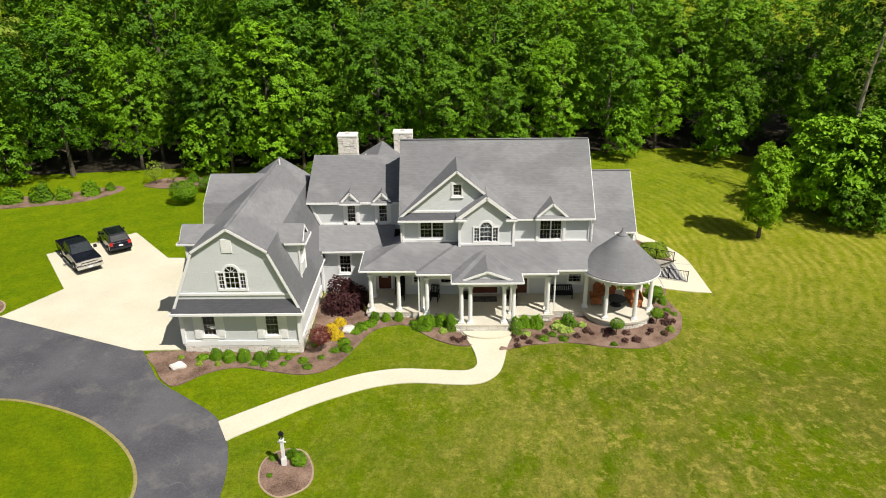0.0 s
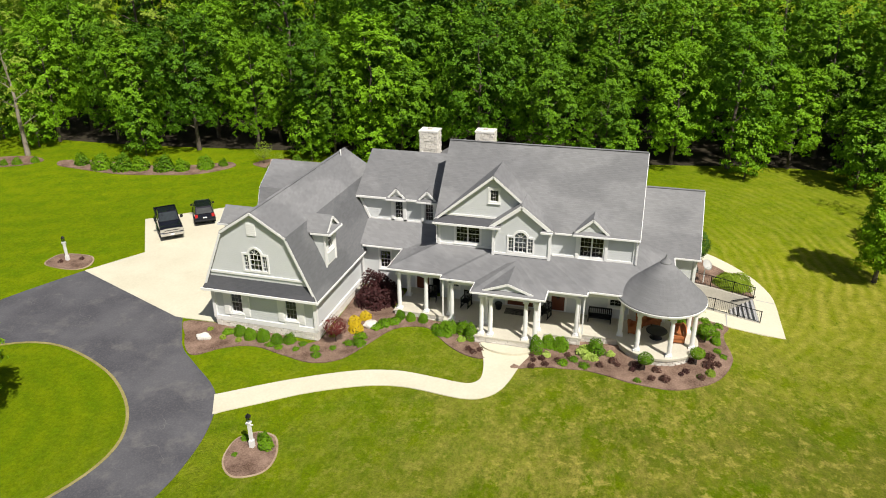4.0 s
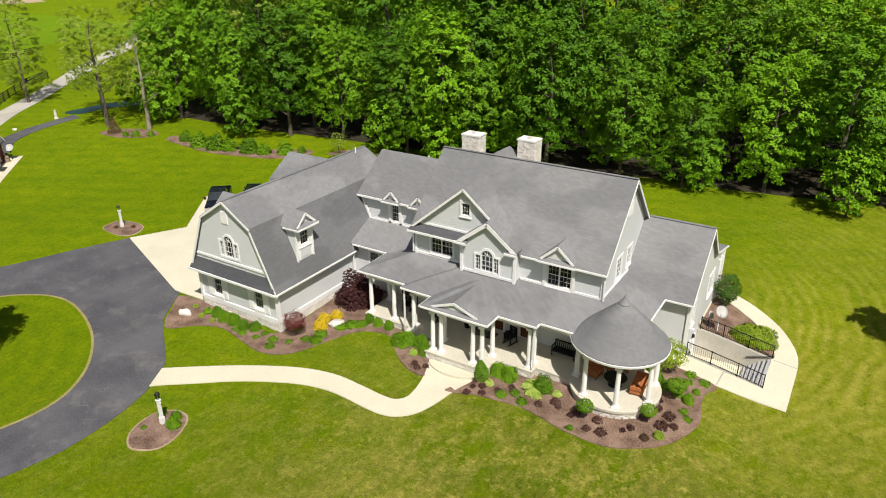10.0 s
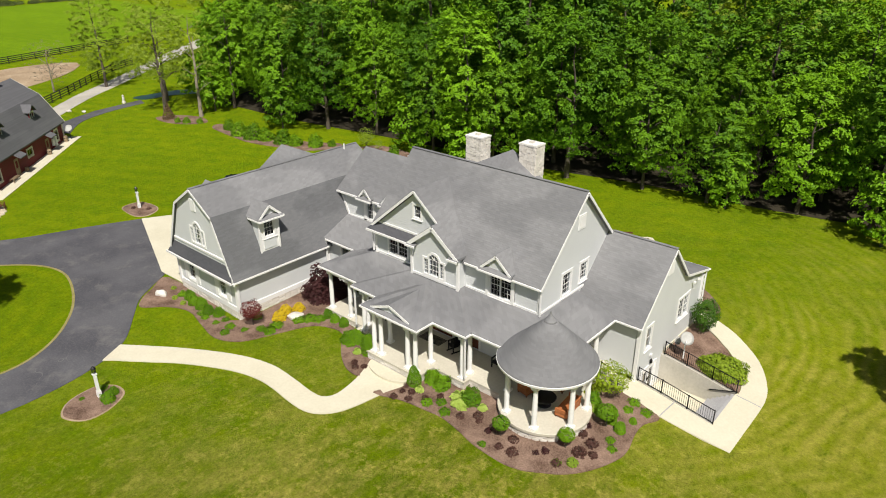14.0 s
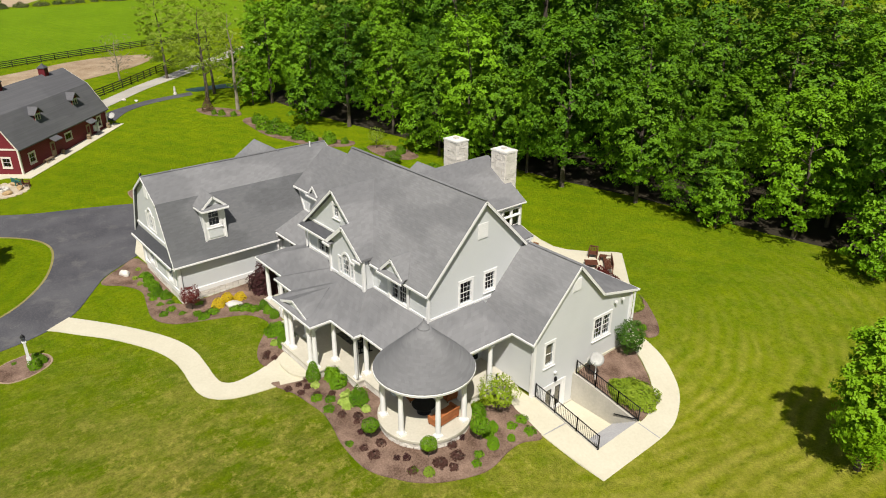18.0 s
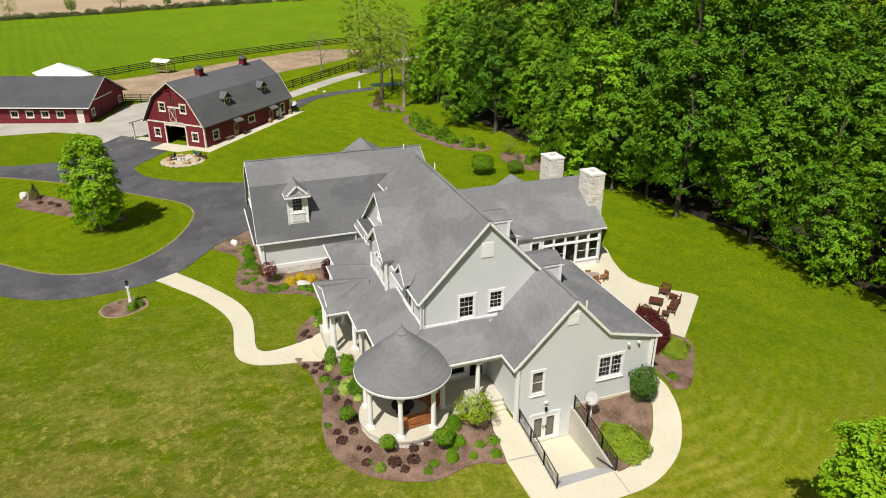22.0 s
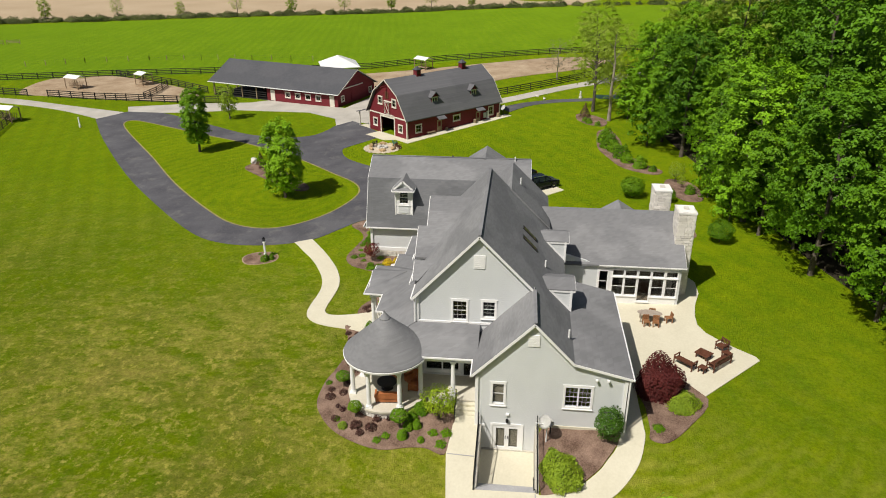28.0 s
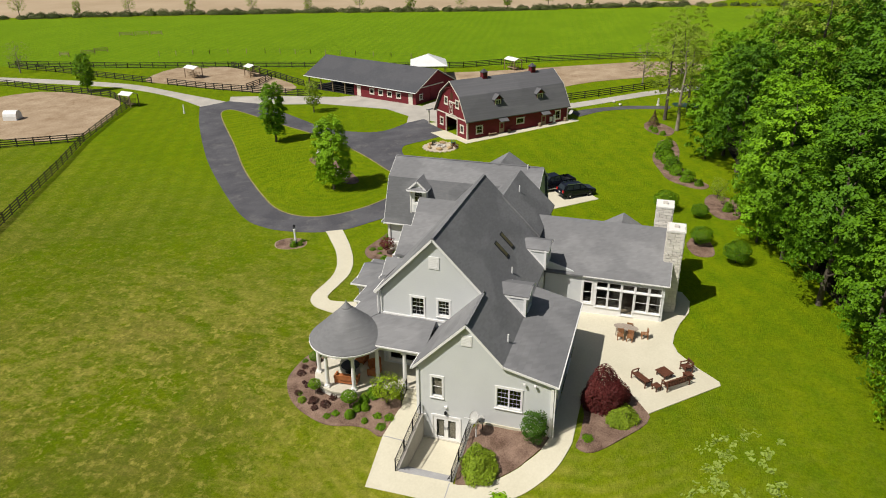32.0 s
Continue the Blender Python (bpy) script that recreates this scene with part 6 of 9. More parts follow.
ring_stone = mesh_of(bm, "stone")
ring_stone.materials.append(STONE)
for c in range(5):
    for k in range(38):
        a = 6.28318 * (k + 0.5 * (c % 2)) / 38
        if 1.75 < a < 3.6:
            continue
        ob = new("stone", ring_stone)
        ob.parent = gb
        ob.matrix_basis = Matrix.Translation((gx + 2.56 * math.cos(a), gy + 2.56 * math.sin(a), -0.22 + c * 0.13)) @ Matrix.Rotation(a + math.pi / 2, 4, "Z") @ Matrix.Diagonal((rs.uniform(0.92, 1.06), rs.uniform(0.8, 1.3), rs.uniform(0.58, 0.68), 1))


# ---- lamps, dish, boulders ----
def lamp_post(x, y, lantern=True):
    lp = thing("lamp_post", "white wooden lamp post with a black lantern" if lantern else "plain white marker post by the drive", "lamp post" if lantern else "post", pose(x, y, gz(x, y)), "lamp posts")
    part("post", box(bmesh.new(), -0.08, -0.08, -0.2, 0.08, 0.08, 1.62), WHITE, lp)
    part("post_cap", box(bmesh.new(), -0.12, -0.12, 1.62, 0.12, 0.12, 1.7), WHITE, lp)
    part("post_base", box(bmesh.new(), -0.12, -0.12, -0.2, 0.12, 0.12, 0.5), WHITE, lp)
    if lantern:
        part("cross_bar", box(bmesh.new(), -0.22, -0.025, 1.5, 0.22, 0.025, 1.55), WHITE, lp)
        ln = part("lantern", lathe(bmesh.new(), 0, 0, [(0.05, 1.7), (0.09, 1.76), (0.13, 2.04)], 6), GLASS, lp)
        part("lantern_cap", lathe(bmesh.new(), 0, 0, [(0.17, 2.04), (0.12, 2.12), (0.02, 2.24)], 6), IRON, ln)
        for k in range(6):
            a = k * 1.0472
            part("lantern_bar", beam(bmesh.new(), (0.09 * math.cos(a), 0.09 * math.sin(a), 1.74), (0.135 * math.cos(a), 0.135 * math.sin(a), 2.05), 0.02, 0.02), IRON, ln)
    return lp


lamp_post(-8.6, 28.8)
lamp_post(-34.9, 44.85)
lamp_post(-54.8, -19.6, False)

dish = thing("satellite_dish", "round white satellite dish on a low mast", "satellite dish", pose(16.1, 55.78, gz(16.1, 55.78)))
part("mast", lathe(bmesh.new(), 0, 0, [(0.04, -0.1), (0.04, 1.5)], 8), METALROOF, dish)
bm = bmesh.new()
lathe(bm, 0, 0, [(0.05, 0.0), (0.25, 0.04), (0.43, 0.12), (0.445, 0.135), (0.25, 0.06), (0.02, 0.02)], 24)
bmesh.ops.rotate(bm, cent=(0, 0, 0), matrix=Euler((radians(52), 0, radians(42))).to_matrix(), verts=bm.verts)
bmesh.ops.translate(bm, vec=(0.05, -0.08, 1.6), verts=bm.verts)
part("reflector", bm, DISHGREY, dish, smooth=True)
part("feed_arm", beam(bmesh.new(), (0.05, -0.1, 1.45), (0.3, -0.72, 1.7), 0.04, 0.04), METALROOF, dish)
dish = thing("satellite_dish", "small grey satellite dish close to the wall", "satellite dish", pose(15.4, 56.05, gz(15.4, 56.05)))
part("mast", lathe(bmesh.new(), 0, 0, [(0.035, -0.1), (0.035, 0.85)], 8), IRON, dish)
bm = lathe(bmesh.new(), 0, 0, [(0.04, 0.0), (0.16, 0.03), (0.27, 0.08), (0.28, 0.09), (0.16, 0.04), (0.02, 0.015)], 20)
bmesh.ops.rotate(bm, cent=(0, 0, 0), matrix=Euler((radians(66), 0, radians(70))).to_matrix(), verts=bm.verts)
bmesh.ops.translate(bm, vec=(0.04, -0.05, 0.95), verts=bm.verts)
part("reflector", bm, DISHGREY, dish, smooth=True)
part("feed_arm", beam(bmesh.new(), (0.04, -0.06, 0.85), (0.38, -0.3, 0.9), 0.03, 0.03), IRON, dish)


def rock_mesh(seed, w, d, h):
    bm = bmesh.new()
    bmesh.ops.create_icosphere(bm, subdivisions=3, radius=0.5)
    for v in bm.verts:
        q = v.co * 2.2 + Vector((seed * 3.1, 0, 0))
        f = 1 + 0.35 * noise.noise(q) + 0.12 * noise.noise(q * 3)
        v.co = Vector((v.co.x * w * f, v.co.y * d * f, v.co.z * h * f + h * 0.3))
    return bm


def boulder(x, y, w, d, h, turn, seed, lb="pale weathered boulder in a mulch bed"):
    single("boulder", rock_mesh(seed, w, d, h), ROCK, lb, "boulder", m=pose(x, y, gz(x, y) + 0.02, 0, 0, turn))


boulder(-17.2, 37.5, 0.95, 0.6, 0.55, 25, 1, "white boulder at the corner of the drive bed")
boulder(-6.9, 42.2, 1.1, 0.75, 0.5, 70, 2)
boulder(-37.8, 16.8, 1.3, 0.9, 0.9, 20, 3)
boulder(-30.2, 24.2, 0.8, 0.6, 0.6, 60, 4)
boulder(-29.3, 25.4, 0.6, 0.5, 0.45, 10, 5)
boulder(-31.0, 23.0, 0.5, 0.4, 0.4, 10, 6)
boulder(-76.0, 57.5, 0.8, 0.5, 0.4, 10, 7, "pale rock beside the lane")
boulder(-78.0, 56.2, 0.7, 0.5, 0.4, 50, 8, "pale rock beside the lane")
birdbath = thing("garden_statue", "small pale stone figure on the grass", "statue", pose(-77, 64, gz(-77, 64)))
part("figure", lathe(bmesh.new(), 0, 0, [(0.3, 0), (0.28, 0.25), (0.16, 0.3), (0.2, 0.7), (0.14, 1.0), (0.16, 1.15), (0.05, 1.3)], 10), ROCK, birdbath)
single("pond", sheet(rounded([(-79.3, 66.6), (-79.2, 70), (-78.6, 74), (-75, 77.5), (-73, 77), (-74.6, 74), (-76.2, 71), (-76.6, 67.2)]), lift=0.05, grid=3, skirt=0.1), WATER, "narrow dark green pond by the wood", "pond", "structure")

# ---- fire circle by the barn ----
FIRESTONE = plain("tan_flagstone", (0.4, 0.33, 0.24), (0.62, 0.54, 0.42), 1.2, 8, 0.9, bump=0.4)
SEATSTONE = plain("orange_tan_stone", (0.36, 0.24, 0.12), (0.54, 0.4, 0.23), 1.4, 9, 0.9, bump=0.5)
fx, fy = -45.2, 33.5
ring_bm = lathe(bmesh.new(), 0, 0, [(2.55, -0.1), (2.55, 0.05), (2.45, 0.08)], 36)
pit = thing("fire_circle", "round pale flagstone fire circle", "fire pit", pose(fx, fy, gz(fx, fy)))
part("paving", ring_bm, FIRESTONE, pit)
for k in range(22):
    a = k * 6.28318 / 22
    part("edge_stone", lathe(bmesh.new(), 2.5 * math.cos(a), 2.5 * math.sin(a), [(0.3, 0.0), (0.29, 0.09), (0.24, 0.11)], 7), FIRESTONE, pit)
for k in range(10):
    a = k * 0.62832
    part("fire_stone", lathe(bmesh.new(), 0.62 * math.cos(a), 0.62 * math.sin(a), [(0.2, 0.05), (0.2, 0.3), (0.14, 0.36)], 6), MORTAR, pit)
part("ash", lathe(bmesh.new(), 0, 0, [(0.55, 0.07), (0.5, 0.12)], 12), DARK, pit)
for k, a in enumerate((0.2, 1.2, 2.2, 3.3, 4.4, 5.4)):
    hb = single("stone_seat", rock_mesh(20 + k, 0.95, 0.55, 0.5), SEATSTONE, "tan squared stone seat at the fire circle", "seat", group="fire circle seats", m=pose(fx + 1.8 * math.cos(a), fy + 1.8 * math.sin(a), gz(fx, fy) + 0.1, 0, 0, math.degrees(a) + 90))
GREENPAINT = plain("teal_chair_paint", (0.03, 0.14, 0.13), (0.05, 0.2, 0.18), 1, 12, 0.5)


def slat_seat(name, lb, cat, m, w, material, group="", back=True, arms=True, depth=0.6, sh=0.42, bh=0.9):
    """Slatted wooden chair, bench or sofa: frame, legs, seat and back slats, arms. It faces -y."""
    t = thing(name, lb, cat, m, group)
    for x in (-w / 2 + 0.04, w / 2 - 0.04):
        for y, h in ((-depth / 2, (sh + 0.22) if arms else sh), (depth / 2, bh if back else sh)):
            part("leg", box(bmesh.new(), x - 0.035, y - 0.035, 0, x + 0.035, y + 0.035, h), material, t)
    part("apron", box(bmesh.new(), -w / 2 + 0.08, -depth / 2 - 0.02, sh - 0.1, w / 2 - 0.08, -depth / 2 + 0.02, sh - 0.02), material, t)
    n = 6
    for k in range(n):
        y = -depth / 2 + depth * (k + 0.5) / n
        part("seat_slat", box(bmesh.new(), -w / 2 + 0.02, y - depth / n * 0.4, sh - 0.02, w / 2 - 0.02, y + depth / n * 0.4, sh + 0.01), material, t)
    if back:
        part("back_rail", box(bmesh.new(), -w / 2 + 0.08, depth / 2 - 0.03, bh - 0.09, w / 2 - 0.08, depth / 2 + 0.03, bh), material, t)
        m_ = max(4, int(w / 0.16))
        for k in range(m_):
            x = -w / 2 + 0.1 + (w - 0.2) * (k + 0.5) / m_
            part("back_slat", box(bmesh.new(), x - 0.035, depth / 2 - 0.015, sh + 0.02, x + 0.035, depth / 2 + 0.015, bh - 0.09), material, t)
    if arms:
        for x in (-w / 2 + 0.04, w / 2 - 0.04):
            part("armrest", box(bmesh.new(), x - 0.05, -depth / 2 - 0.06, sh + 0.22, x + 0.05, depth / 2, sh + 0.26), material, t)
    return t


def slat_table(name, lb, m, w, d, h, material, oval=False):
    t = thing(name, lb, "table", m)
    n = 11 if oval else 7
    for k in range(n):
        # slats of an oval top shorten towards its sides
        y = -d / 2 + d * (k + 0.5) / n
        hx = w / 2 * (math.sqrt(1 - (2 * abs(y) / d) ** 2) if oval else 1)
        part("top_slat", box(bmesh.new(), -hx, y - d / n * 0.42, h - 0.035, hx, y + d / n * 0.42, h), material, t)
    for x in (-1, 1):
        for y in (-1, 1):
            part("leg", box(bmesh.new(), x * w * 0.36 - 0.035, y * d * 0.36 - 0.035, 0, x * w * 0.36 + 0.035, y * d * 0.36 + 0.035, h - 0.04), material, t)
    return t


pz = lambda x, y: gz(x, y) + 0.072
at = lambda x, y, turn, z=None: pose(x, y, pz(x, y) if z is None else z, 0, 0, turn)
slat_seat("adirondack_chair", "teal painted garden chair at the fire circle", "chair", at(-46.2, 35.2, 200, gz(fx, fy) + 0.085), 0.7, GREENPAINT)
slat_seat("garden_chair", "dark red garden chair at the fire circle", "chair", at(-45.0, 35.9, 160, gz(fx, fy) + 0.02), 0.65, TEAK)
slat_seat("garden_chair", "dark metal chair at the fire circle", "chair", at(-45.7, 32.3, 20, gz(fx, fy) + 0.085), 0.6, IRON)
# seating group on the patio corner
slat_table("coffee_table", "low square dark teak table on the patio", at(6.2, 67.45, 46), 1.05, 0.95, 0.4, TEAK)
slat_table("side_table", "small square dark teak table", at(8.05, 66.98, 46), 0.55, 0.55, 0.42, TEAK)
slat_table("side_table", "small square dark teak table", at(6.1, 69.1, 30), 0.6, 0.6, 0.42, TEAK)
slat_seat("garden_sofa", "long slatted dark teak garden sofa", "sofa", at(7.3, 68.27, -48), 2.1, TEAK)
slat_seat("garden_bench", "slatted dark teak bench without cushions", "bench", at(7.4, 65.9, 224), 1.55, TEAK, bh=0.62)
slat_seat("garden_chair", "dark teak armchair at the patio edge", "chair", at(5.15, 69.0, 33), 0.75, TEAK)
# dining set near the sunroom
slat_table("dining_table", "oval grey-brown patio dining table", at(1.25, 64.3, 84), 1.95, 1.0, 0.74, TAUPE, oval=True)
for dx, dy, tn in ((0.72, -0.35, 96), (0.78, 0.4, 84), (0.1, 1.5, 10), (-0.75, 0.3, -95)):
    slat_seat("dining_chair", "slatted orange-brown wooden dining chair on the patio", "chair", at(1.25 + dx, 64.3 + dy, tn), 0.5, CHAIRWOOD, "patio dining chairs", True, False, 0.46, 0.44, 0.84)

# gazebo and porch furniture
def wicker(name, lb, x, y, turn, w):
    t = thing(name, lb, "sofa" if w > 1 else "chair", pose(x, y, pf, 0, 0, turn), "gazebo wicker seats")
    part("seat", box(bmesh.new(), -w / 2, -0.38, 0.12, w / 2, 0.38, 0.42), WICKER, t)
    bm = bmesh.new()
    rows = []
    for k in range(10):
        u = k / 9
        x_, y_, z_ = -w / 2 + w * u, 0.3 + 0.1 * math.sin(u * math.pi), 0.72 + 0.16 * math.sin(u * math.pi)
        rows.append([bm.verts.new(q) for q in ((x_, y_, 0.42), (x_, y_ + 0.06, z_), (x_, y_ + 0.13, z_), (x_, y_ + 0.07, 0.42))])
    for a, b in zip(rows, rows[1:]):
        for i in range(4):
            bm.faces.new((a[i], b[i], b[(i + 1) % 4], a[(i + 1) % 4]))
    bm.faces.new(rows[0])
    bm.faces.new(rows[-1])
    part("backrest", bm, WICKER, t)
    for s in (-1, 1):
        part("armrest", box(bmesh.new(), s * w / 2 - 0.06, -0.36, 0.42, s * w / 2 + 0.06, 0.34, 0.62), WICKER, t)
        for y in (-0.33, 0.33):
            part("leg", box(bmesh.new(), s * (w / 2 - 0.05) - 0.03, y - 0.03, 0, s * (w / 2 - 0.05) + 0.03, y + 0.03, 0.12), TEAK, t)
    return t


wicker("wicker_sofa", "curved orange-brown wicker sofa in the gazebo", 13.75, 45.35, -85, 1.7)
wicker("wicker_chair", "orange-brown wicker armchair in the gazebo", 12.3, 46.9, -5, 0.85)
wicker("wicker_chair", "orange-brown wicker armchair in the gazebo", 11.0, 45.3, 80, 0.85)
wicker("wicker_chair", "orange-brown wicker armchair in the gazebo", 11.6, 46.6, 40, 0.85)
tb = thing("fire_table", "round black metal table in the gazebo", "table", pose(12.4, 45.0, pf))
part("tabletop", lathe(bmesh.new(), 0, 0, [(0.68, 0.5), (0.7, 0.54), (0.66, 0.57)], 28), IRON, tb)
part("pedestal", lathe(bmesh.new(), 0, 0, [(0.42, 0), (0.3, 0.1), (0.34, 0.5)], 20), IRON, tb)


def rocker(x, y, turn):
    t = slat_seat("rocking_chair", "black slatted rocking chair on the porch", "chair", pose(x, y, pf + 0.08, 0, 0, turn), 0.62, IRON, "porch rocking chairs", bh=1.05)
    for s in (-1, 1):
        part("rocker", beam(bmesh.new(), (s * 0.27, -0.45, -0.03), (s * 0.27, 0.5, -0.03), 0.04, 0.09), IRON, t)


rocker(-3.5, 46.2, 10)
rocker(-0.9, 46.0, -10)
rocker(4.9, 45.9, -15)
slat_seat("porch_bench", "black slatted porch bench", "bench", pose(8.6, 46.3, pf, 0, 0, 0), 1.6, IRON)
for x, y in ((1.45, 46.2), (4.55, 46.3)):
    pt = thing("planter", "dark round planter beside the front door", "planter", pose(x, y, pf), "door planters")
    part("pot", lathe(bmesh.new(), 0, 0, [(0.2, 0), (0.28, 0.45), (0.25, 0.5)], 14), IRON, pt)
    part("soil", lathe(bmesh.new(), 0, 0, [(0.24, 0.44), (0.22, 0.47)], 14), MULCH, pt)
single("door_mat", box(bmesh.new(), 1.95, 45.6, pf, 3.75, 46.5, pf + 0.015), plain("dark_patterned_mat", (0.02, 0.02, 0.025), (0.2, 0.18, 0.15), 3, 8, 0.9), "dark patterned mat before the front door", "rug")

# ---- parked vehicles ----
PAINT = plain("black_car_paint", (0.009, 0.01, 0.016), (0.016, 0.018, 0.03), 0.5, 3, 0.12, 0.3, 0.0, 0.6)
CHROME = plain("chrome", (0.6, 0.6, 0.62), (0.75, 0.75, 0.77), 2, 10, 0.15, 1.0, 0.0)
TYRE = plain("tyre_rubber", (0.012, 0.012, 0.012), (0.03, 0.03, 0.03), 2, 20, 0.9)
REDLAMP = plain("red_lamp_lens", (0.4, 0.01, 0.012), (0.5, 0.02, 0.02), 2, 10, 0.2, bump=0)
CARGLASS = plain("tinted_car_glass", (0.015, 0.02, 0.024), (0.03, 0.04, 0.045), 1, 4, 0.04, 0.0, 0.0, 0.8)


def soft(bm, w=0.06):
    bmesh.ops.bevel(bm, geom=[e for e in bm.edges if e.calc_length() > 0.25], offset=w, segments=2, affect="EDGES")
    return bm


def profile(pts, w, top=0.86, zt=1.2):
    """A side outline drawn across the width, narrower above."""
    bm = bmesh.new()
    prism(bm, [(x, -w / 2, z) for x, z in pts], (0, w, 0))
    for v in bm.verts:
        if v.co.z > zt:
            v.co.y *= top
    return bm


def wheels(t, xf, xr, w, r):
    for x in (xf, xr):
        for s in (-1, 1):
            bm = lathe(bmesh.new(), 0, 0, [(r * 0.62, -0.13), (r * 0.95, -0.13), (r, -0.08), (r, 0.08), (r * 0.95, 0.13), (r * 0.62, 0.13)], 22)
            bmesh.ops.rotate(bm, cent=(0, 0, 0), matrix=Matrix.Rotation(math.pi / 2, 3, "X"), verts=bm.verts)
            bmesh.ops.translate(bm, vec=(x, s * (w / 2 - 0.1), r), verts=bm.verts)
            ty = part("tyre", bm, TYRE, t)
            bm = lathe(bmesh.new(), 0, 0, [(0.05, -0.14), (r * 0.6, -0.1), (r * 0.6, 0.1), (0.05, 0.14)], 14)
            bmesh.ops.rotate(bm, cent=(0, 0, 0), matrix=Matrix.Rotation(math.pi / 2, 3, "X"), verts=bm.verts)
            bmesh.ops.translate(bm, vec=(x, s * (w / 2 - 0.1), r), verts=bm.verts)
            part("rim", bm, CHROME, ty)


def panes(t, cab, w, top, zt, name="side_window"):
    """Glass just proud of both cabin sides; cab: outlines in side view."""
    for pts in cab:
        for s in (-1, 1):
            bm = bmesh.new()
            f = lambda z: (w / 2) * (1 + (top - 1) * max(0, min(1, (z - 1.0) / (zt - 1.0)))) + 0.004
            a = [bm.verts.new((x, s * f(z), z)) for x, z in pts]
            b = [bm.verts.new((x, s * (f(z) - 0.03), z)) for x, z in pts]
            bm.faces.new(a), bm.faces.new(b[::-1])
            for i in range(len(a)):
                j = (i + 1) % len(a)
                bm.faces.new((a[i], b[i], b[j], a[j]))
            part(name, bm, CARGLASS, t)


def cab_mesh(pts, w, top, zt):
    bm = bmesh.new()
    prism(bm, [(x, -w / 2, z) for x, z in pts], (0, w, 0))
    for v in bm.verts:
        v.co.y *= 1 + (top - 1) * max(0, min(1, (v.co.z - 1.0) / (zt - 1.0)))
    return bm


def pickup(x, y, turn):
    t = thing("pickup_truck", "black crew-cab pickup truck with chrome grille, parked", "truck", pose(x, y, gz(x, y) + 0.062, 0, 0, turn))
    part("body", soft(profile([(-2.9, 0.5), (2.82, 0.45), (2.9, 0.8), (2.86, 1.08), (2.6, 1.16), (1.15, 1.22), (-0.95, 1.22), (-0.95, 0.86), (-2.9, 0.86)], 1.96, 0.94, 1.1), 0.04), PAINT, t)
    for s in (-1, 1):
        part("bed_side", soft(box(bmesh.new(), -2.9, s * 0.98 - (0.09 if s > 0 else 0), 0.6, -0.9, s * 0.98 + (0.09 if s < 0 else 0), 1.28), 0.03), PAINT, t)
    part("tailgate", box(bmesh.new(), -2.93, -0.9, 0.62, -2.82, 0.9, 1.26), PAINT, t)
    bc = part("bed_liner", box(bmesh.new(), -2.8, -0.88, 0.86, -0.95, 0.88, 0.9), TYRE, t)
    for k in range(5):
        part("bed_rail", box(bmesh.new(), -1.9 + k * 0.19, -0.9, 1.18, -1.82 + k * 0.19, 0.9, 1.24), IRON, bc)
    part("cab", soft(cab_mesh([(-0.95, 1.15), (1.35, 1.15), (0.62, 1.86), (-0.7, 1.9)], 1.86, 0.8, 1.9), 0.05), PAINT, t)
    panes(t, ([(0.2, 1.3), (1.05, 1.3), (0.55, 1.75), (0.2, 1.78)], [(-0.7, 1.3), (0.1, 1.3), (0.1, 1.78), (-0.62, 1.8)]), 1.86, 0.8, 1.9)
    bm = bmesh.new()
    prism(bm, [(1.32, -0.82, 1.22), (1.32, 0.82, 1.22), (0.68, 0.7, 1.82), (0.68, -0.7, 1.82)], (0.03, 0, 0.03))
    part("windscreen", bm, CARGLASS, t)
    bm = bmesh.new()
    prism(bm, [(-0.93, -0.75, 1.3), (-0.93, 0.75, 1.3), (-0.74, 0.68, 1.8), (-0.74, -0.68, 1.8)], (-0.03, 0, 0))
    part("rear_window", bm, CARGLASS, t)
    gr = part("grille", soft(box(bmesh.new(), 2.84, -0.62, 0.72, 2.95, 0.62, 1.08), 0.02), CHROME, t)
    part("grille_bar", box(bmesh.new(), 2.95, -0.58, 0.87, 2.97, 0.58, 0.93), PAINT, gr)
    part("front_bumper", soft(box(bmesh.new(), 2.8, -0.98, 0.42, 3.04, 0.98, 0.68), 0.04), CHROME, t)
    part("rear_bumper", soft(box(bmesh.new(), -3.08, -0.95, 0.45, -2.88, 0.95, 0.65), 0.03), CHROME, t)
    part("number_plate", box(bmesh.new(), 3.04, -0.16, 0.5, 3.05, 0.16, 0.62), WHITE, t)
    for s in (-1, 1):
        part("headlight", soft(box(bmesh.new(), 2.76, s * 0.8 - 0.17, 0.76, 2.93, s * 0.8 + 0.17, 1.04), 0.02), CHROME, t)
        part("tail_light", box(bmesh.new(), -2.95, s * 0.9 - 0.07, 0.8, -2.9, s * 0.9 + 0.07, 1.2), REDLAMP, t)
        part("mirror", soft(box(bmesh.new(), 0.85, s * 1.12 - 0.12, 1.25, 1.0, s * 1.12 + 0.12, 1.5), 0.03), PAINT, t)
        part("running_board", box(bmesh.new(), -0.9, s * 1.0 - 0.08, 0.38, 1.2, s * 1.0 + 0.08, 0.44), CHROME, t)
    wheels(t, 1.85, -1.75, 1.98, 0.4)


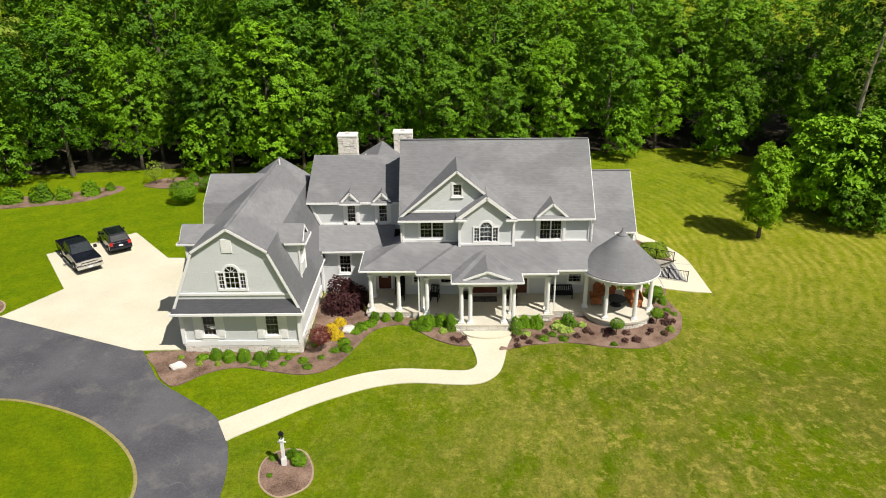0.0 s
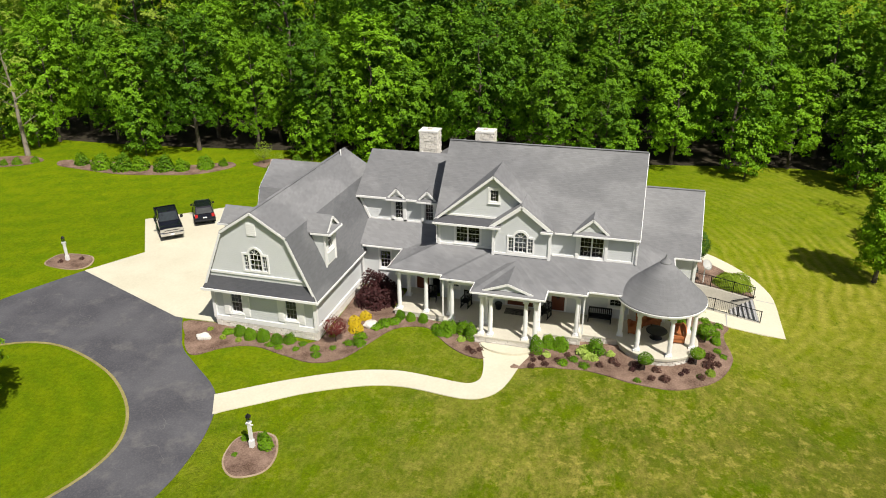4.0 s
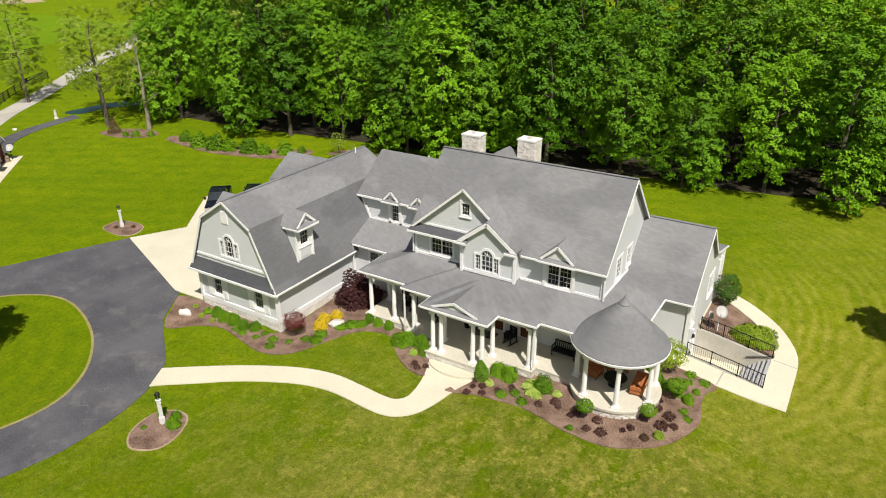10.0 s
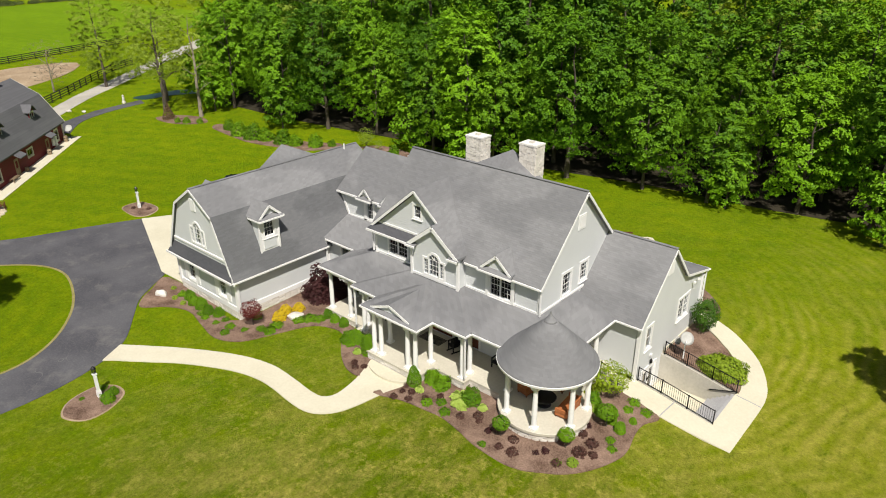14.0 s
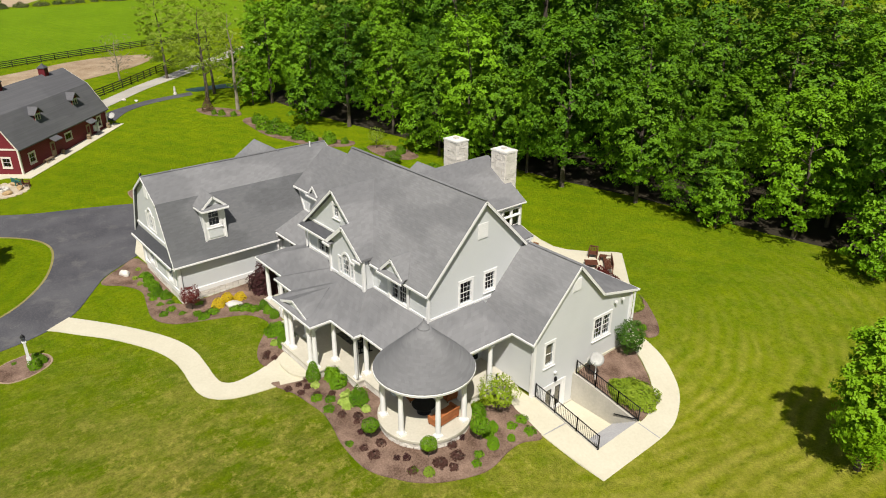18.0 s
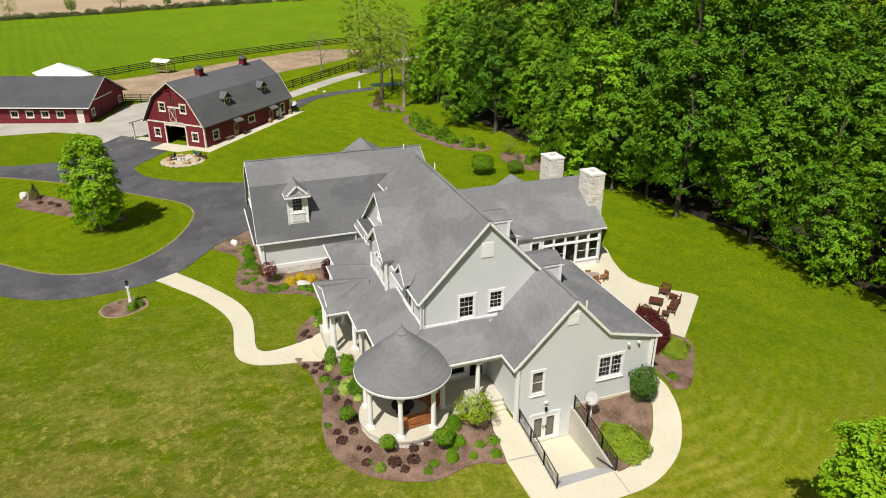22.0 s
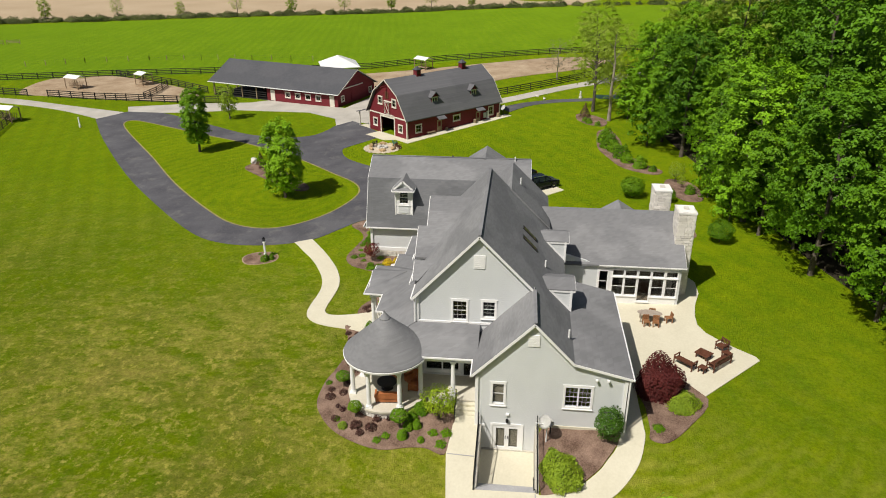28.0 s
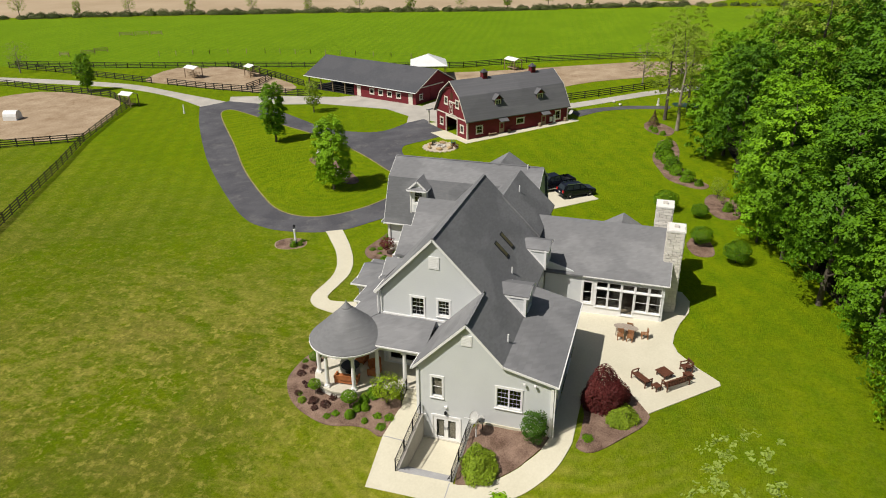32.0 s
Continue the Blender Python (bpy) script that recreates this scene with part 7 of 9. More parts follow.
def suv(x, y, turn):
    t = thing("suv", "black compact estate car with roof rails, parked", "car", pose(x, y, gz(x, y) + 0.062, 0, 0, turn))
    part("body", soft(profile([(-2.25, 0.4), (2.2, 0.36), (2.28, 0.6), (2.15, 0.85), (1.1, 1.04), (-2.2, 1.06), (-2.3, 0.75)], 1.84, 0.94, 1.0), 0.05), PAINT, t)
    part("cab", soft(cab_mesh([(-2.15, 1.0), (1.15, 1.0), (0.4, 1.6), (-1.75, 1.66)], 1.76, 0.8, 1.66), 0.06), PAINT, t)
    panes(t, ([(0.1, 1.1), (0.9, 1.1), (0.38, 1.5), (0.1, 1.53)], [(-0.85, 1.1), (0.0, 1.1), (0.0, 1.54), (-0.85, 1.56)], [(-1.8, 1.12), (-0.95, 1.1), (-0.95, 1.56), (-1.6, 1.56)]), 1.76, 0.8, 1.66)
    part("windscreen", prism(bmesh.new(), [(1.1, -0.78, 1.07), (1.1, 0.78, 1.07), (0.45, 0.66, 1.56), (0.45, -0.66, 1.56)], (0.03, 0, 0.03)), CARGLASS, t)
    part("rear_window", prism(bmesh.new(), [(-2.14, -0.7, 1.12), (-2.14, 0.7, 1.12), (-1.84, 0.62, 1.56), (-1.84, -0.62, 1.56)], (-0.03, 0, 0.02)), CARGLASS, t)
    for s in (-1, 1):
        part("tail_light", soft(box(bmesh.new(), -2.3, s * 0.74 - 0.13, 0.78, -2.2, s * 0.74 + 0.13, 1.1), 0.02), REDLAMP, t)
        part("headlight", soft(box(bmesh.new(), 2.05, s * 0.68 - 0.18, 0.66, 2.24, s * 0.68 + 0.18, 0.82), 0.02), CHROME, t)
        part("roof_rail", beam(bmesh.new(), (-1.6, s * 0.62, 1.72), (0.3, s * 0.62, 1.68), 0.04, 0.04), CHROME, t)
        part("mirror", soft(box(bmesh.new(), 0.65, s * 1.0 - 0.1, 1.05, 0.78, s * 1.0 + 0.1, 1.2), 0.02), PAINT, t)
    part("number_plate", box(bmesh.new(), -2.33, -0.16, 0.72, -2.31, 0.16, 0.84), WHITE, t)
    part("rear_bumper", soft(box(bmesh.new(), -2.36, -0.88, 0.42, -2.2, 0.88, 0.66), 0.04), PAINT, t)
    wheels(t, 1.35, -1.35, 1.86, 0.34)


pickup(-30.75, 52.85, -48)
suv(-29.2, 56.1, 127)


# ---- barn, stable and farmyard ----


def red_barn():
    """Gambrel barn in its own axes: x across the front, y along the ridge, front at y = 0."""
    turn = math.degrees(math.atan2(0.737, 0.676))
    b = thing("barn", "dark red gambrel barn with cream trim and grey roof", "barn", pose(-52.75, 32.95, gz(-52.75, 32.95) - 0.05, 0, 0, turn))
    HW, L, ze, zk, zr = 4.8, 19.6, 3.1, 6.5, 8.5
    kx = 2.9
    wins = [(-3.2, 1.0, 0.85, 0.95, dict(nx=2, ny=2, casing=0.15)), (3.2, 1.0, 0.85, 0.95, dict(nx=2, ny=2, casing=0.15)), (-1.75, 4.6, 0.85, 0.95, dict(nx=2, ny=2, casing=0.15)), (1.75, 4.6, 0.85, 0.95, dict(nx=2, ny=2, casing=0.15))]
    prof = [(-HW - 0.35, ze - 0.1), (-kx, zk), (0, zr), (kx, zk), (HW + 0.35, ze - 0.1)]
    wall(b, (0, 0, 0), X, S, [(-HW, 0), (HW, 0), (HW, ze), (kx - 0.05, zk - 0.14), (0, zr - 0.16), (-kx + 0.05, zk - 0.14), (-HW, ze)], wins, [rect(0, 0.02, 3.3, 2.6)], material=RED, trim=BARN_TRIM)
    wall(b, (0, L, 0), X, N_, [(-HW, 0), (HW, 0), (HW, ze), (kx - 0.05, zk - 0.14), (0, zr - 0.16), (-kx + 0.05, zk - 0.14), (-HW, ze)], material=RED)
    ew = [(2.2, 0.95, 1.0, 1.0, dict(nx=2, ny=2, casing=0.15)), (10.0, 1.5, 1.3, 0.7, dict(nx=2, ny=1, split=False, casing=0.14)), (17.6, 1.2, 0.9, 1.2, dict(nx=2, ny=2, casing=0.15))]
    wall(b, (HW, 0, 0), Y, E_, [(0.18, 0), (L - 0.18, 0), (L - 0.18, ze), (0.18, ze)], ew, material=RED, trim=BARN_TRIM)
    wall(b, (-HW, 0, 0), Y, W_, [(0.18, 0), (L - 0.18, 0), (L - 0.18, ze), (0.18, ze)], [(y, 1.0, 0.9, 0.95, dict(nx=2, ny=2, casing=0.15)) for y in (4, 9, 14)], material=RED, trim=BARN_TRIM)
    for i in range(4):
        (xa, za), (xb, zb) = prof[i], prof[i + 1]
        part("roof", slab(bmesh.new(), [(xa, -0.45, za), (xb, -0.45, zb), (xb, L + 0.35, zb), (xa, L + 0.35, za)], 0.14), BARN_SHINGLE, b)
        for y in (-0.47, L + 0.37):
            part("rake_board", beam(bmesh.new(), (xa, y, za - 0.06), (xb, y, zb - 0.06), 0.06, 0.12), BARN_TRIM, b)
    for x in (-HW, HW):
        for y in (0, L):
            part("corner_board", box(bmesh.new(), x - 0.1, y - 0.1, 0, x + 0.1, y + 0.1, ze), BARN_TRIM, b)
    part("trim_board", box(bmesh.new(), -HW, -0.05, ze - 0.2, HW, -0.004, ze), BARN_TRIM, b)
    part("door_frame", panel((0, -0.055, 0), X, S, rect(0, 0, 3.7, 2.85), [rect(0, 0, 3.3, 2.62)], 0.05), BARN_TRIM, b)
    # hay door with a crossed brace, and its track
    hd = part("hay_door", box(bmesh.new(), -0.55, -0.09, 3.3, 0.55, -0.02, 5.0), RED, b, "red hay door with a cream cross")
    for p, q in (((-0.5, 3.35), (0.5, 4.95)), ((0.5, 3.35), (-0.5, 4.95)), ((-0.55, 3.3), (-0.55, 5.0)), ((0.55, 3.3), (0.55, 5.0)), ((-0.55, 3.34), (0.55, 3.34)), ((-0.55, 4.96), (0.55, 4.96))):
        part("brace", beam(bmesh.new(), (p[0], -0.11, p[1]), (q[0], -0.11, q[1]), 0.04, 0.13, (0, 1, 0)), BARN_TRIM, hd)
    part("door_track", box(bmesh.new(), -0.7, -0.14, 5.08, 1.5, -0.02, 5.26), BARN_TRIM, b)
    part("door_track", box(bmesh.new(), -0.3, -0.12, 3.1, 1.6, -0.02, 3.2), BARN_TRIM, b)
    part("hay_beam", box(bmesh.new(), -0.1, -1.1, 7.3, 0.1, 0.1, 7.5), RED, b)
    part("loft_door", box(bmesh.new(), -0.4, -0.06, 5.6, 0.4, -0.01, 6.6), TEAK, b)
    part("barn_floor", box(bmesh.new(), -HW + 0.2, 0.2, -0.3, HW - 0.2, L - 0.2, 0.03), DARK, b)
    # cupolas
    for y in (6.0, 15.5):
        c = part("cupola", box(bmesh.new(), -0.42, y - 0.42, zr - 0.3, 0.42, y + 0.42, zr + 0.7), RED, b, "red louvred cupola with a dark cap")
        for s in (-1, 1):
            part("louvre", box(bmesh.new(), s * 0.42 - 0.02, y - 0.3, zr + 0.15, s * 0.42 + 0.02, y + 0.3, zr + 0.6), TEAK, c)
        bm = bmesh.new()
        lathe(bm, 0, y, [(0.72, zr + 0.7), (0.72, zr + 0.75), (0.3, zr + 1.05), (0.02, zr + 1.3)], 4)
        bmesh.ops.rotate(bm, cent=(0, y, 0), matrix=Matrix.Rotation(radians(45), 3, "Z"), verts=bm.verts)
        part("cupola_roof", bm, DARK_SHINGLE, c)
    # two window dormers on the house side
    for y in (6.2, 14.4):
        xf, zc = HW - 0.85, 5.2
        d = part("dormer", panel((xf, 0, 0), Y, E_, [(y - 0.62, 4.1), (y + 0.62, 4.1), (y + 0.62, 5.65), (y, 6.25), (y - 0.62, 5.65)], [rect(y, 4.55, 0.8, 0.9)], 0.1), RED, b, "small dormer with a cream window")
        for k in (-1, 1):
            part("cheek", prism(bmesh.new(), [(xf - 0.1, y + k * 0.6, 4.3), (xf - 0.1, y + k * 0.6, 5.65), (xf - 1.2, y + k * 0.6, 5.65)], (0, -k * 0.06, 0)), BARN_SHINGLE, d)
            part("dormer_roof", slab(bmesh.new(), [(xf + 0.3, y, 6.4), (xf - 1.9, y, 6.4), (xf - 1.2, y + k * 0.9, 5.6), (xf + 0.3, y + k * 0.9, 5.6)], 0.08), BARN_SHINGLE, d)
        part("dormer_window", panel((xf + 0.03, 0, 0), Y, E_, rect(y, 4.4, 1.1, 1.2), [rect(y - 0.22, 4.58, 0.36, 0.84), rect(y + 0.22, 4.58, 0.36, 0.84)], 0.05), BARN_TRIM, d)
        part("pane", box(bmesh.new(), xf - 0.06, y - 0.4, 4.55, xf - 0.05, y + 0.4, 5.45), GLASS, d)
    # lean-to on posts along the far side
    part("lean_to_roof", slab(bmesh.new(), [(-HW - 0.1, -0.45, ze + 0.2), (-HW - 0.1, L + 0.2, ze + 0.2), (-HW - 3.0, L + 0.2, 2.4), (-HW - 3.0, -0.45, 2.4)], 0.14), BARN_SHINGLE, b)
    for y in np.linspace(0, L, 6):
        part("post", box(bmesh.new(), -HW - 2.85, y - 0.08, 0, -HW - 2.69, y + 0.08, 2.35), BARN_TRIM, b)
    part("lean_to_slab", box(bmesh.new(), -HW - 2.9, 0, -0.3, -HW, L, 0.05), CONCRETE, b)
    # side doors with little hoods, meter box and pots
    for y in (6.4, 14.7):
        d = part("side_door", panel((HW + 0.04, 0, 0), Y, E_, rect(y, 0.05, 0.95, 2.1), [rect(y, 1.1, 0.55, 0.8)], 0.05), RAWWOOD, b, "tan side door with a window")
        part("hood", slab(bmesh.new(), [(HW, y - 0.8, 3.0), (HW, y + 0.8, 3.0), (HW + 1.0, y + 0.8, 2.45), (HW + 1.0, y - 0.8, 2.45)], 0.1), BARN_SHINGLE, b)
    part("meter_box", box(bmesh.new(), HW, 15.9, 0.9, HW + 0.2, 16.4, 1.7), METALROOF, b)
    part("meter_box", box(bmesh.new(), HW, 16.6, 0.7, HW + 0.25, 17.0, 1.9), METALROOF, b)
    return b


barn = red_barn()
# concrete apron and strip at the barn
turn = Matrix.Translation((-52.75, 32.95, gz(-52.75, 32.95))) @ Matrix.Rotation(math.atan2(0.737, 0.676), 4, "Z")
for pts, nm in (([(-2.3, -2.6), (2.3, -2.6), (3.6, -1.2), (6.4, -1.2), (6.4, 0), (-2.3, 0)], "apron"), ([(4.8, 0), (6.4, 0), (6.4, 21), (4.8, 21)], "barn_walk")):
    single(nm, sheet([tuple((turn @ Vector((x, y, 0)))[:2]) for x, y in pts], lift=0.06, grid=2), CONCRETE, "cream concrete strip beside the red barn", "pavement", "structure")


def stable():
    """Long low stable; x along its front (east end at 0), y back from the front."""
    u = Vector((-0.34, -0.94))
    turn = math.degrees(math.atan2(u.y, u.x))
    g = gz(-70, 20)
    b = thing("stable", "long low dark red stable with a charcoal roof", "stable", pose(-69.9, 20.6, g - 0.1, 0, 0, turn))
    # local: x west along the front, y to the front's left; the front faces local +y
    D, L, ze, zr = 12.5, 29.5, 2.6, 5.9
    FRONT = Vector((0, 1, 0))
    wins = [(x, 1.0, 0.95, 0.75, dict(nx=2, ny=1, split=False, casing=0.15)) for x in (4.2, 6.5, 8.8, 11.1)]
    wall(b, (0, 0, 0), X, FRONT, [(0, 0), (16, 0), (16, ze), (0, ze)], wins, material=RED, trim=BARN_TRIM)
    wall(b, (0, 0, 0), Y, W_, [(-0.18, 0), (-0.18, ze), (-D / 2, zr - 0.15), (-D, ze), (-D, 0)], [(-1.6, 1.0, 0.8, 0.8, dict(nx=2, ny=2, casing=0.14)), (-11, 1.0, 0.8, 0.8, dict(nx=2, ny=2, casing=0.14))], material=RED, trim=BARN_TRIM)
    wall(b, (16, 0, 0), Y, E_, [(-0.18, 0), (-0.18, ze), (-D / 2, zr - 0.15), (-D, ze), (-D, 0)], material=RED)
    wall(b, (0, -D, 0), X, S, [(0.18, 0), (L, 0), (L, ze), (0.18, ze)], material=RED)
    for y0, y1, za, zb in ((0.6, -D / 2, ze - 0.1, zr), (-D - 0.6, -D / 2, ze - 0.1, zr)):
        part("roof", slab(bmesh.new(), [(-0.5, y0, za), (L + 0.5, y0, za), (L + 0.5, y1, zb), (-0.5, y1, zb)], 0.15), DARK_SHINGLE, b)
        part("rake_board", beam(bmesh.new(), (-0.52, y0, za - 0.06), (-0.52, y1, zb - 0.06), 0.05, 0.12), BARN_TRIM, b)
    part("gutter", box(bmesh.new(), -0.5, 0.58, ze - 0.2, L + 0.5, 0.68, ze - 0.06), METALROOF, b)
    for x in (1.2, 14.6):
        part("door", box(bmesh.new(), x - 0.5, 0.004, 0.05, x + 0.5, 0.06, 2.1), BARN_TRIM, b, "cream stable door")
    sd = part("sliding_door", box(bmesh.new(), -0.08, -8.2, 0.1, -0.01, -4.4, 3.0), RED, b, "tall red sliding door")
    part("door_track", box(bmesh.new(), -0.14, -8.4, 3.0, -0.01, -1.6, 3.16), BARN_TRIM, b)
    for x in (18.5, 22, 25.5, 29):
        part("post", box(bmesh.new(), x - 0.09, -0.09, 0, x + 0.09, 0.09, ze - 0.1), RAWWOOD, b)
        part("post", box(bmesh.new(), x - 0.09, -D / 2 - 0.09, 0, x + 0.09, -D / 2 + 0.09, zr - 0.3), RAWWOOD, b)
    for z in (0.5, 0.9, 1.3):
        part("rail", box(bmesh.new(), 16.2, -0.05, z, 29.4, 0.05, z + 0.14), BLACK, b)
    part("stable_floor", box(bmesh.new(), 0.2, -D + 0.2, -0.3, L, -0.2, 0.03), DARK, b)
    return b


stable()


def hip_shelter(x, y, w, d, h, turn, name, lb, mat, hip=True):
    s = thing(name, lb, "shelter", pose(x, y, gz(x, y) - 0.02, 0, 0, turn))
    for i in (-1, 1):
        for j in (-1, 1):
            part("post", box(bmesh.new(), i * w * 0.45 - 0.07, j * d * 0.45 - 0.07, 0, i * w * 0.45 + 0.07, j * d * 0.45 + 0.07, h), RAWWOOD, s)
    bm = bmesh.new()
    if hip:
        for k in (-1, 1):
            slab(bm, [(-w / 2, k * d / 2, h), (w / 2, k * d / 2, h), (w * 0.12, 0, h + w * 0.2), (-w * 0.12, 0, h + w * 0.2)], 0.08)
            slab(bm, [(k * w / 2, -d / 2, h), (k * w / 2, d / 2, h), (k * w * 0.12, 0, h + w * 0.2)], 0.08)
    else:
        for k in (-1, 1):
            slab(bm, [(-w / 2, k * d / 2, h), (w / 2, k * d / 2, h), (w / 2, 0, h + 0.5), (-w / 2, 0, h + 0.5)], 0.07)
    part("roof", bm, mat, s)
    return s


hip_shelter(-95.5, 14.5, 9, 8, 3.2, 20, "white_pavilion", "white hip-roofed pavilion behind the stable", METALROOF)


def hay_feeder(x, y, turn, w=4.0, wide=2.4):
    s = hip_shelter(x, y, w, wide, 2.3, turn, "hay_feeder", "roofed timber hay feeder with a pale metal roof", METALROOF, False)
    bm = box(bmesh.new(), -w * 0.4, -0.5, 0.4, w * 0.4, 0.5, 0.55)
    part("trough", bm, RAWWOOD, s)
    for k in range(7):
        for j in (-1, 1):
            part("slat", beam(bmesh.new(), (-w * 0.4 + k * w * 0.133, j * 0.12, 0.5), (-w * 0.4 + k * w * 0.133, j * 0.6, 1.5), 0.06, 0.06), RAWWOOD, s)
    return tagged(s, category="feeder", group="hay feeders")


hay_feeder(-84, -38.5, 70)
hay_feeder(-88.5, -26, 60, 3.0, 2.6)
hay_feeder(-107, 31, 50)
hay_feeder(-57.6, -34.2, 80, 3.2, 2.2)


def board_fence(pts, lb, step=2.6, h=1.35, rails=4):
    """Black board fence: posts, and four boards between each two."""
    f = thing("fence", lb, "fence", group="black board fences")
    for a, b in zip(pts, pts[1:]):
        a, b = Vector(a), Vector(b)
        n = max(1, round((b - a).length / step))
        dirn = (b - a).normalized()
        side = Vector((-dirn.y, dirn.x)) * 0.06
        for k in range(n):
            p, q = a + (b - a) * k / n, a + (b - a) * (k + 1) / n
            zp, zq = gz(*p), gz(*q)
            part("post", box(bmesh.new(), p.x - 0.07, p.y - 0.07, zp - 0.2, p.x + 0.07, p.y + 0.07, zp + h + 0.06), BLACK, f)
            for r in range(rails):
                z = 0.22 + r * (h - 0.28) / (rails - 1)
                part("rail", beam(bmesh.new(), (p.x + side.x, p.y + side.y, zp + z), (q.x + side.x, q.y + side.y, zq + z), 0.035, 0.15), BLACK, f)
        part("post", box(bmesh.new(), b.x - 0.07, b.y - 0.07, gz(*b) - 0.2, b.x + 0.07, b.y + 0.07, gz(*b) + h + 0.06), BLACK, f)
    return f


PAD = "black four-board paddock fence on square posts"
board_fence([(-57.3, -33.8), (-46, -29.3), (-35.5, -24.7), (-22.7, -17.6), (-5.3, -8.6), (6, -2.8)], PAD)
board_fence([(-35.5, -24.7), (-29, -35.4), (-22, -47)], PAD)
board_fence([(-57.3, -33.8), (-63, -43.5), (-64, -56.7), (-66, -74), (-66, -95)], PAD)
board_fence([(-83, -92), (-81.5, -76), (-76.3, -44)], PAD, 3)
board_fence([(-76, -39.5), (-74.2, -28.5), (-73.8, -21.9), (-72.6, -11.1), (-72.8, -3)], PAD)
board_fence([(-85, -92), (-90, -62), (-97, -38), (-101.6, -16), (-104, 3), (-107.6, 19), (-117.5, 35), (-125, 57), (-129.5, 76), (-134, 93)], "long black board fence along the pasture", 3)
board_fence([(-97, -37), (-88.5, -20), (-81, -8.7)], PAD, 3)
board_fence([(-75.3, -19.1), (-80.2, -19), (-87, -20.1)], PAD, 3)
board_fence([(-76.5, 46), (-82.2, 53), (-89.4, 61), (-96, 67.6), (-102, 74), (-106, 80)], "black board fence along the gravel lane")
board_fence([(-83, 34), (-80, 30), (-82, 25)], PAD)


# small things in the fields
hut = thing("animal_hut", "small white arched shelter hut in the paddock", "shelter", pose(-43.2, -49.6, gz(-43, -49.6), 0, 0, 20))
arch = [(1.1 * math.cos(a), 0, 1.75 * math.sin(a) ** 0.7) for a in np.linspace(0, math.pi, 11)]
part("shell", prism(bmesh.new(), arch, (0, 2.4, 0)), METALROOF, hut)
# the shell is solid: a thin near-black panel paints the opening's shade
part("opening", prism(bmesh.new(), [(x * 0.6, -0.02, z * 0.75) for x, y, z in arch], (0, 0.015, 0)), DARK, hut, "dark panel painted as the shaded hut opening")


def wire_fence(pts, lb, step=5.0):
    """Thin wooden posts with two wires."""
    f = thing("wire_fence", lb, "fence", group="pasture wire fences")
    for a, b in zip(pts, pts[1:]):
        a, b = Vector(a), Vector(b)
        n = max(1, round((b - a).length / step))
        for k in range(n + 1):
            q = a.lerp(b, k / n)
            part("post", box(bmesh.new(), q.x - 0.06, q.y - 0.06, gz(*q) - 0.1, q.x + 0.06, q.y + 0.06, gz(*q) + 1.3), RAWWOOD, f)
        for z in (0.7, 1.15):
            part("wire", beam(bmesh.new(), (*a, gz(*a) + z), (*b, gz(*b) + z), 0.015, 0.015), IRON, f)
    return f


wire_fence([(-106.6, -65.8), (-112.9, -54.4), (-117.5, -40), (-119.1, -27.1), (-119.5, -14), (-118.7, -3.7), (-117, 8)], "thin wire fence on grey posts in the pasture")


def hurdle(x, y, turn, w, lb):
    t = thing("field_rail", lb, "jump rail", pose(x, y, gz(x, y), 0, 0, turn), "weathered field rails")
    for s in (-1, 1):
        part("post", box(bmesh.new(), s * w / 2 - 0.07, -0.07, -0.1, s * w / 2 + 0.07, 0.07, 1.3), RAWWOOD, t)
    for z in (0.5, 0.85, 1.2):
        part("rail", box(bmesh.new(), -w / 2, -0.04, z - 0.06, w / 2, 0.04, z + 0.06), RAWWOOD, t)


for x, y, tn, w in ((-136.1, -101.6, 120, 4), (-138.4, -97.5, 120, 4), (-140.6, -93.5, 110, 3.4), (-99.8, -91.1, 100, 2.6), (-103.5, -86.5, 130, 3.4), (-107.9, -86.2, 130, 3.4)):
    hurdle(x, y, tn, w, "weathered grey timber rails standing in the pasture")


# clutter along the barn wall
def barn_spot(x, y, z=0.06):
    q = turn @ Vector((x, y, 0))
    return pose(q.x, q.y, gz(q.x, q.y) + z, 0, 0, math.degrees(math.atan2(0.737, 0.676)))


for x, y, r, h in ((5.2, 7.6, 0.24, 0.45), (5.3, 13.6, 0.28, 0.6), (5.25, 18.9, 0.3, 0.7)):
    pot = thing("barrel", "weathered wooden barrel against the red barn wall", "barrel", barn_spot(x, y), "barn barrels")
    for q in range(12):
        a, w = 0.5236 * q, 0.25
        loops = [[(f * r * math.cos(a + v), f * r * math.sin(a + v), z) for v in (-w, w)] for f, z in ((0.82, 0), (1.0, h * 0.5), (0.85, h))]
        bm = bmesh.new()
        vs = [[bm.verts.new(p) for p in row] + [bm.verts.new((p[0] * 0.85, p[1] * 0.85, p[2])) for p in row[::-1]] for row in loops]
        for i in range(2):
            for j in range(4):
                bm.faces.new((vs[i][j], vs[i][(j + 1) % 4], vs[i + 1][(j + 1) % 4], vs[i + 1][j]))
        bm.faces.new(vs[2])
        bm.faces.new(vs[0][::-1])
        part("stave", bm, RAWWOOD, pot)
    part("barrel_head", lathe(bmesh.new(), 0, 0, [(r * 0.7, h * 0.9), (r * 0.7, h * 0.94), (0.01, h * 0.94)], 12), RAWWOOD, pot)
    part("hoop", lathe(bmesh.new(), 0, 0, [(r * 0.99, h * 0.62), (r * 0.99, h * 0.7)], 12), IRON, pot)
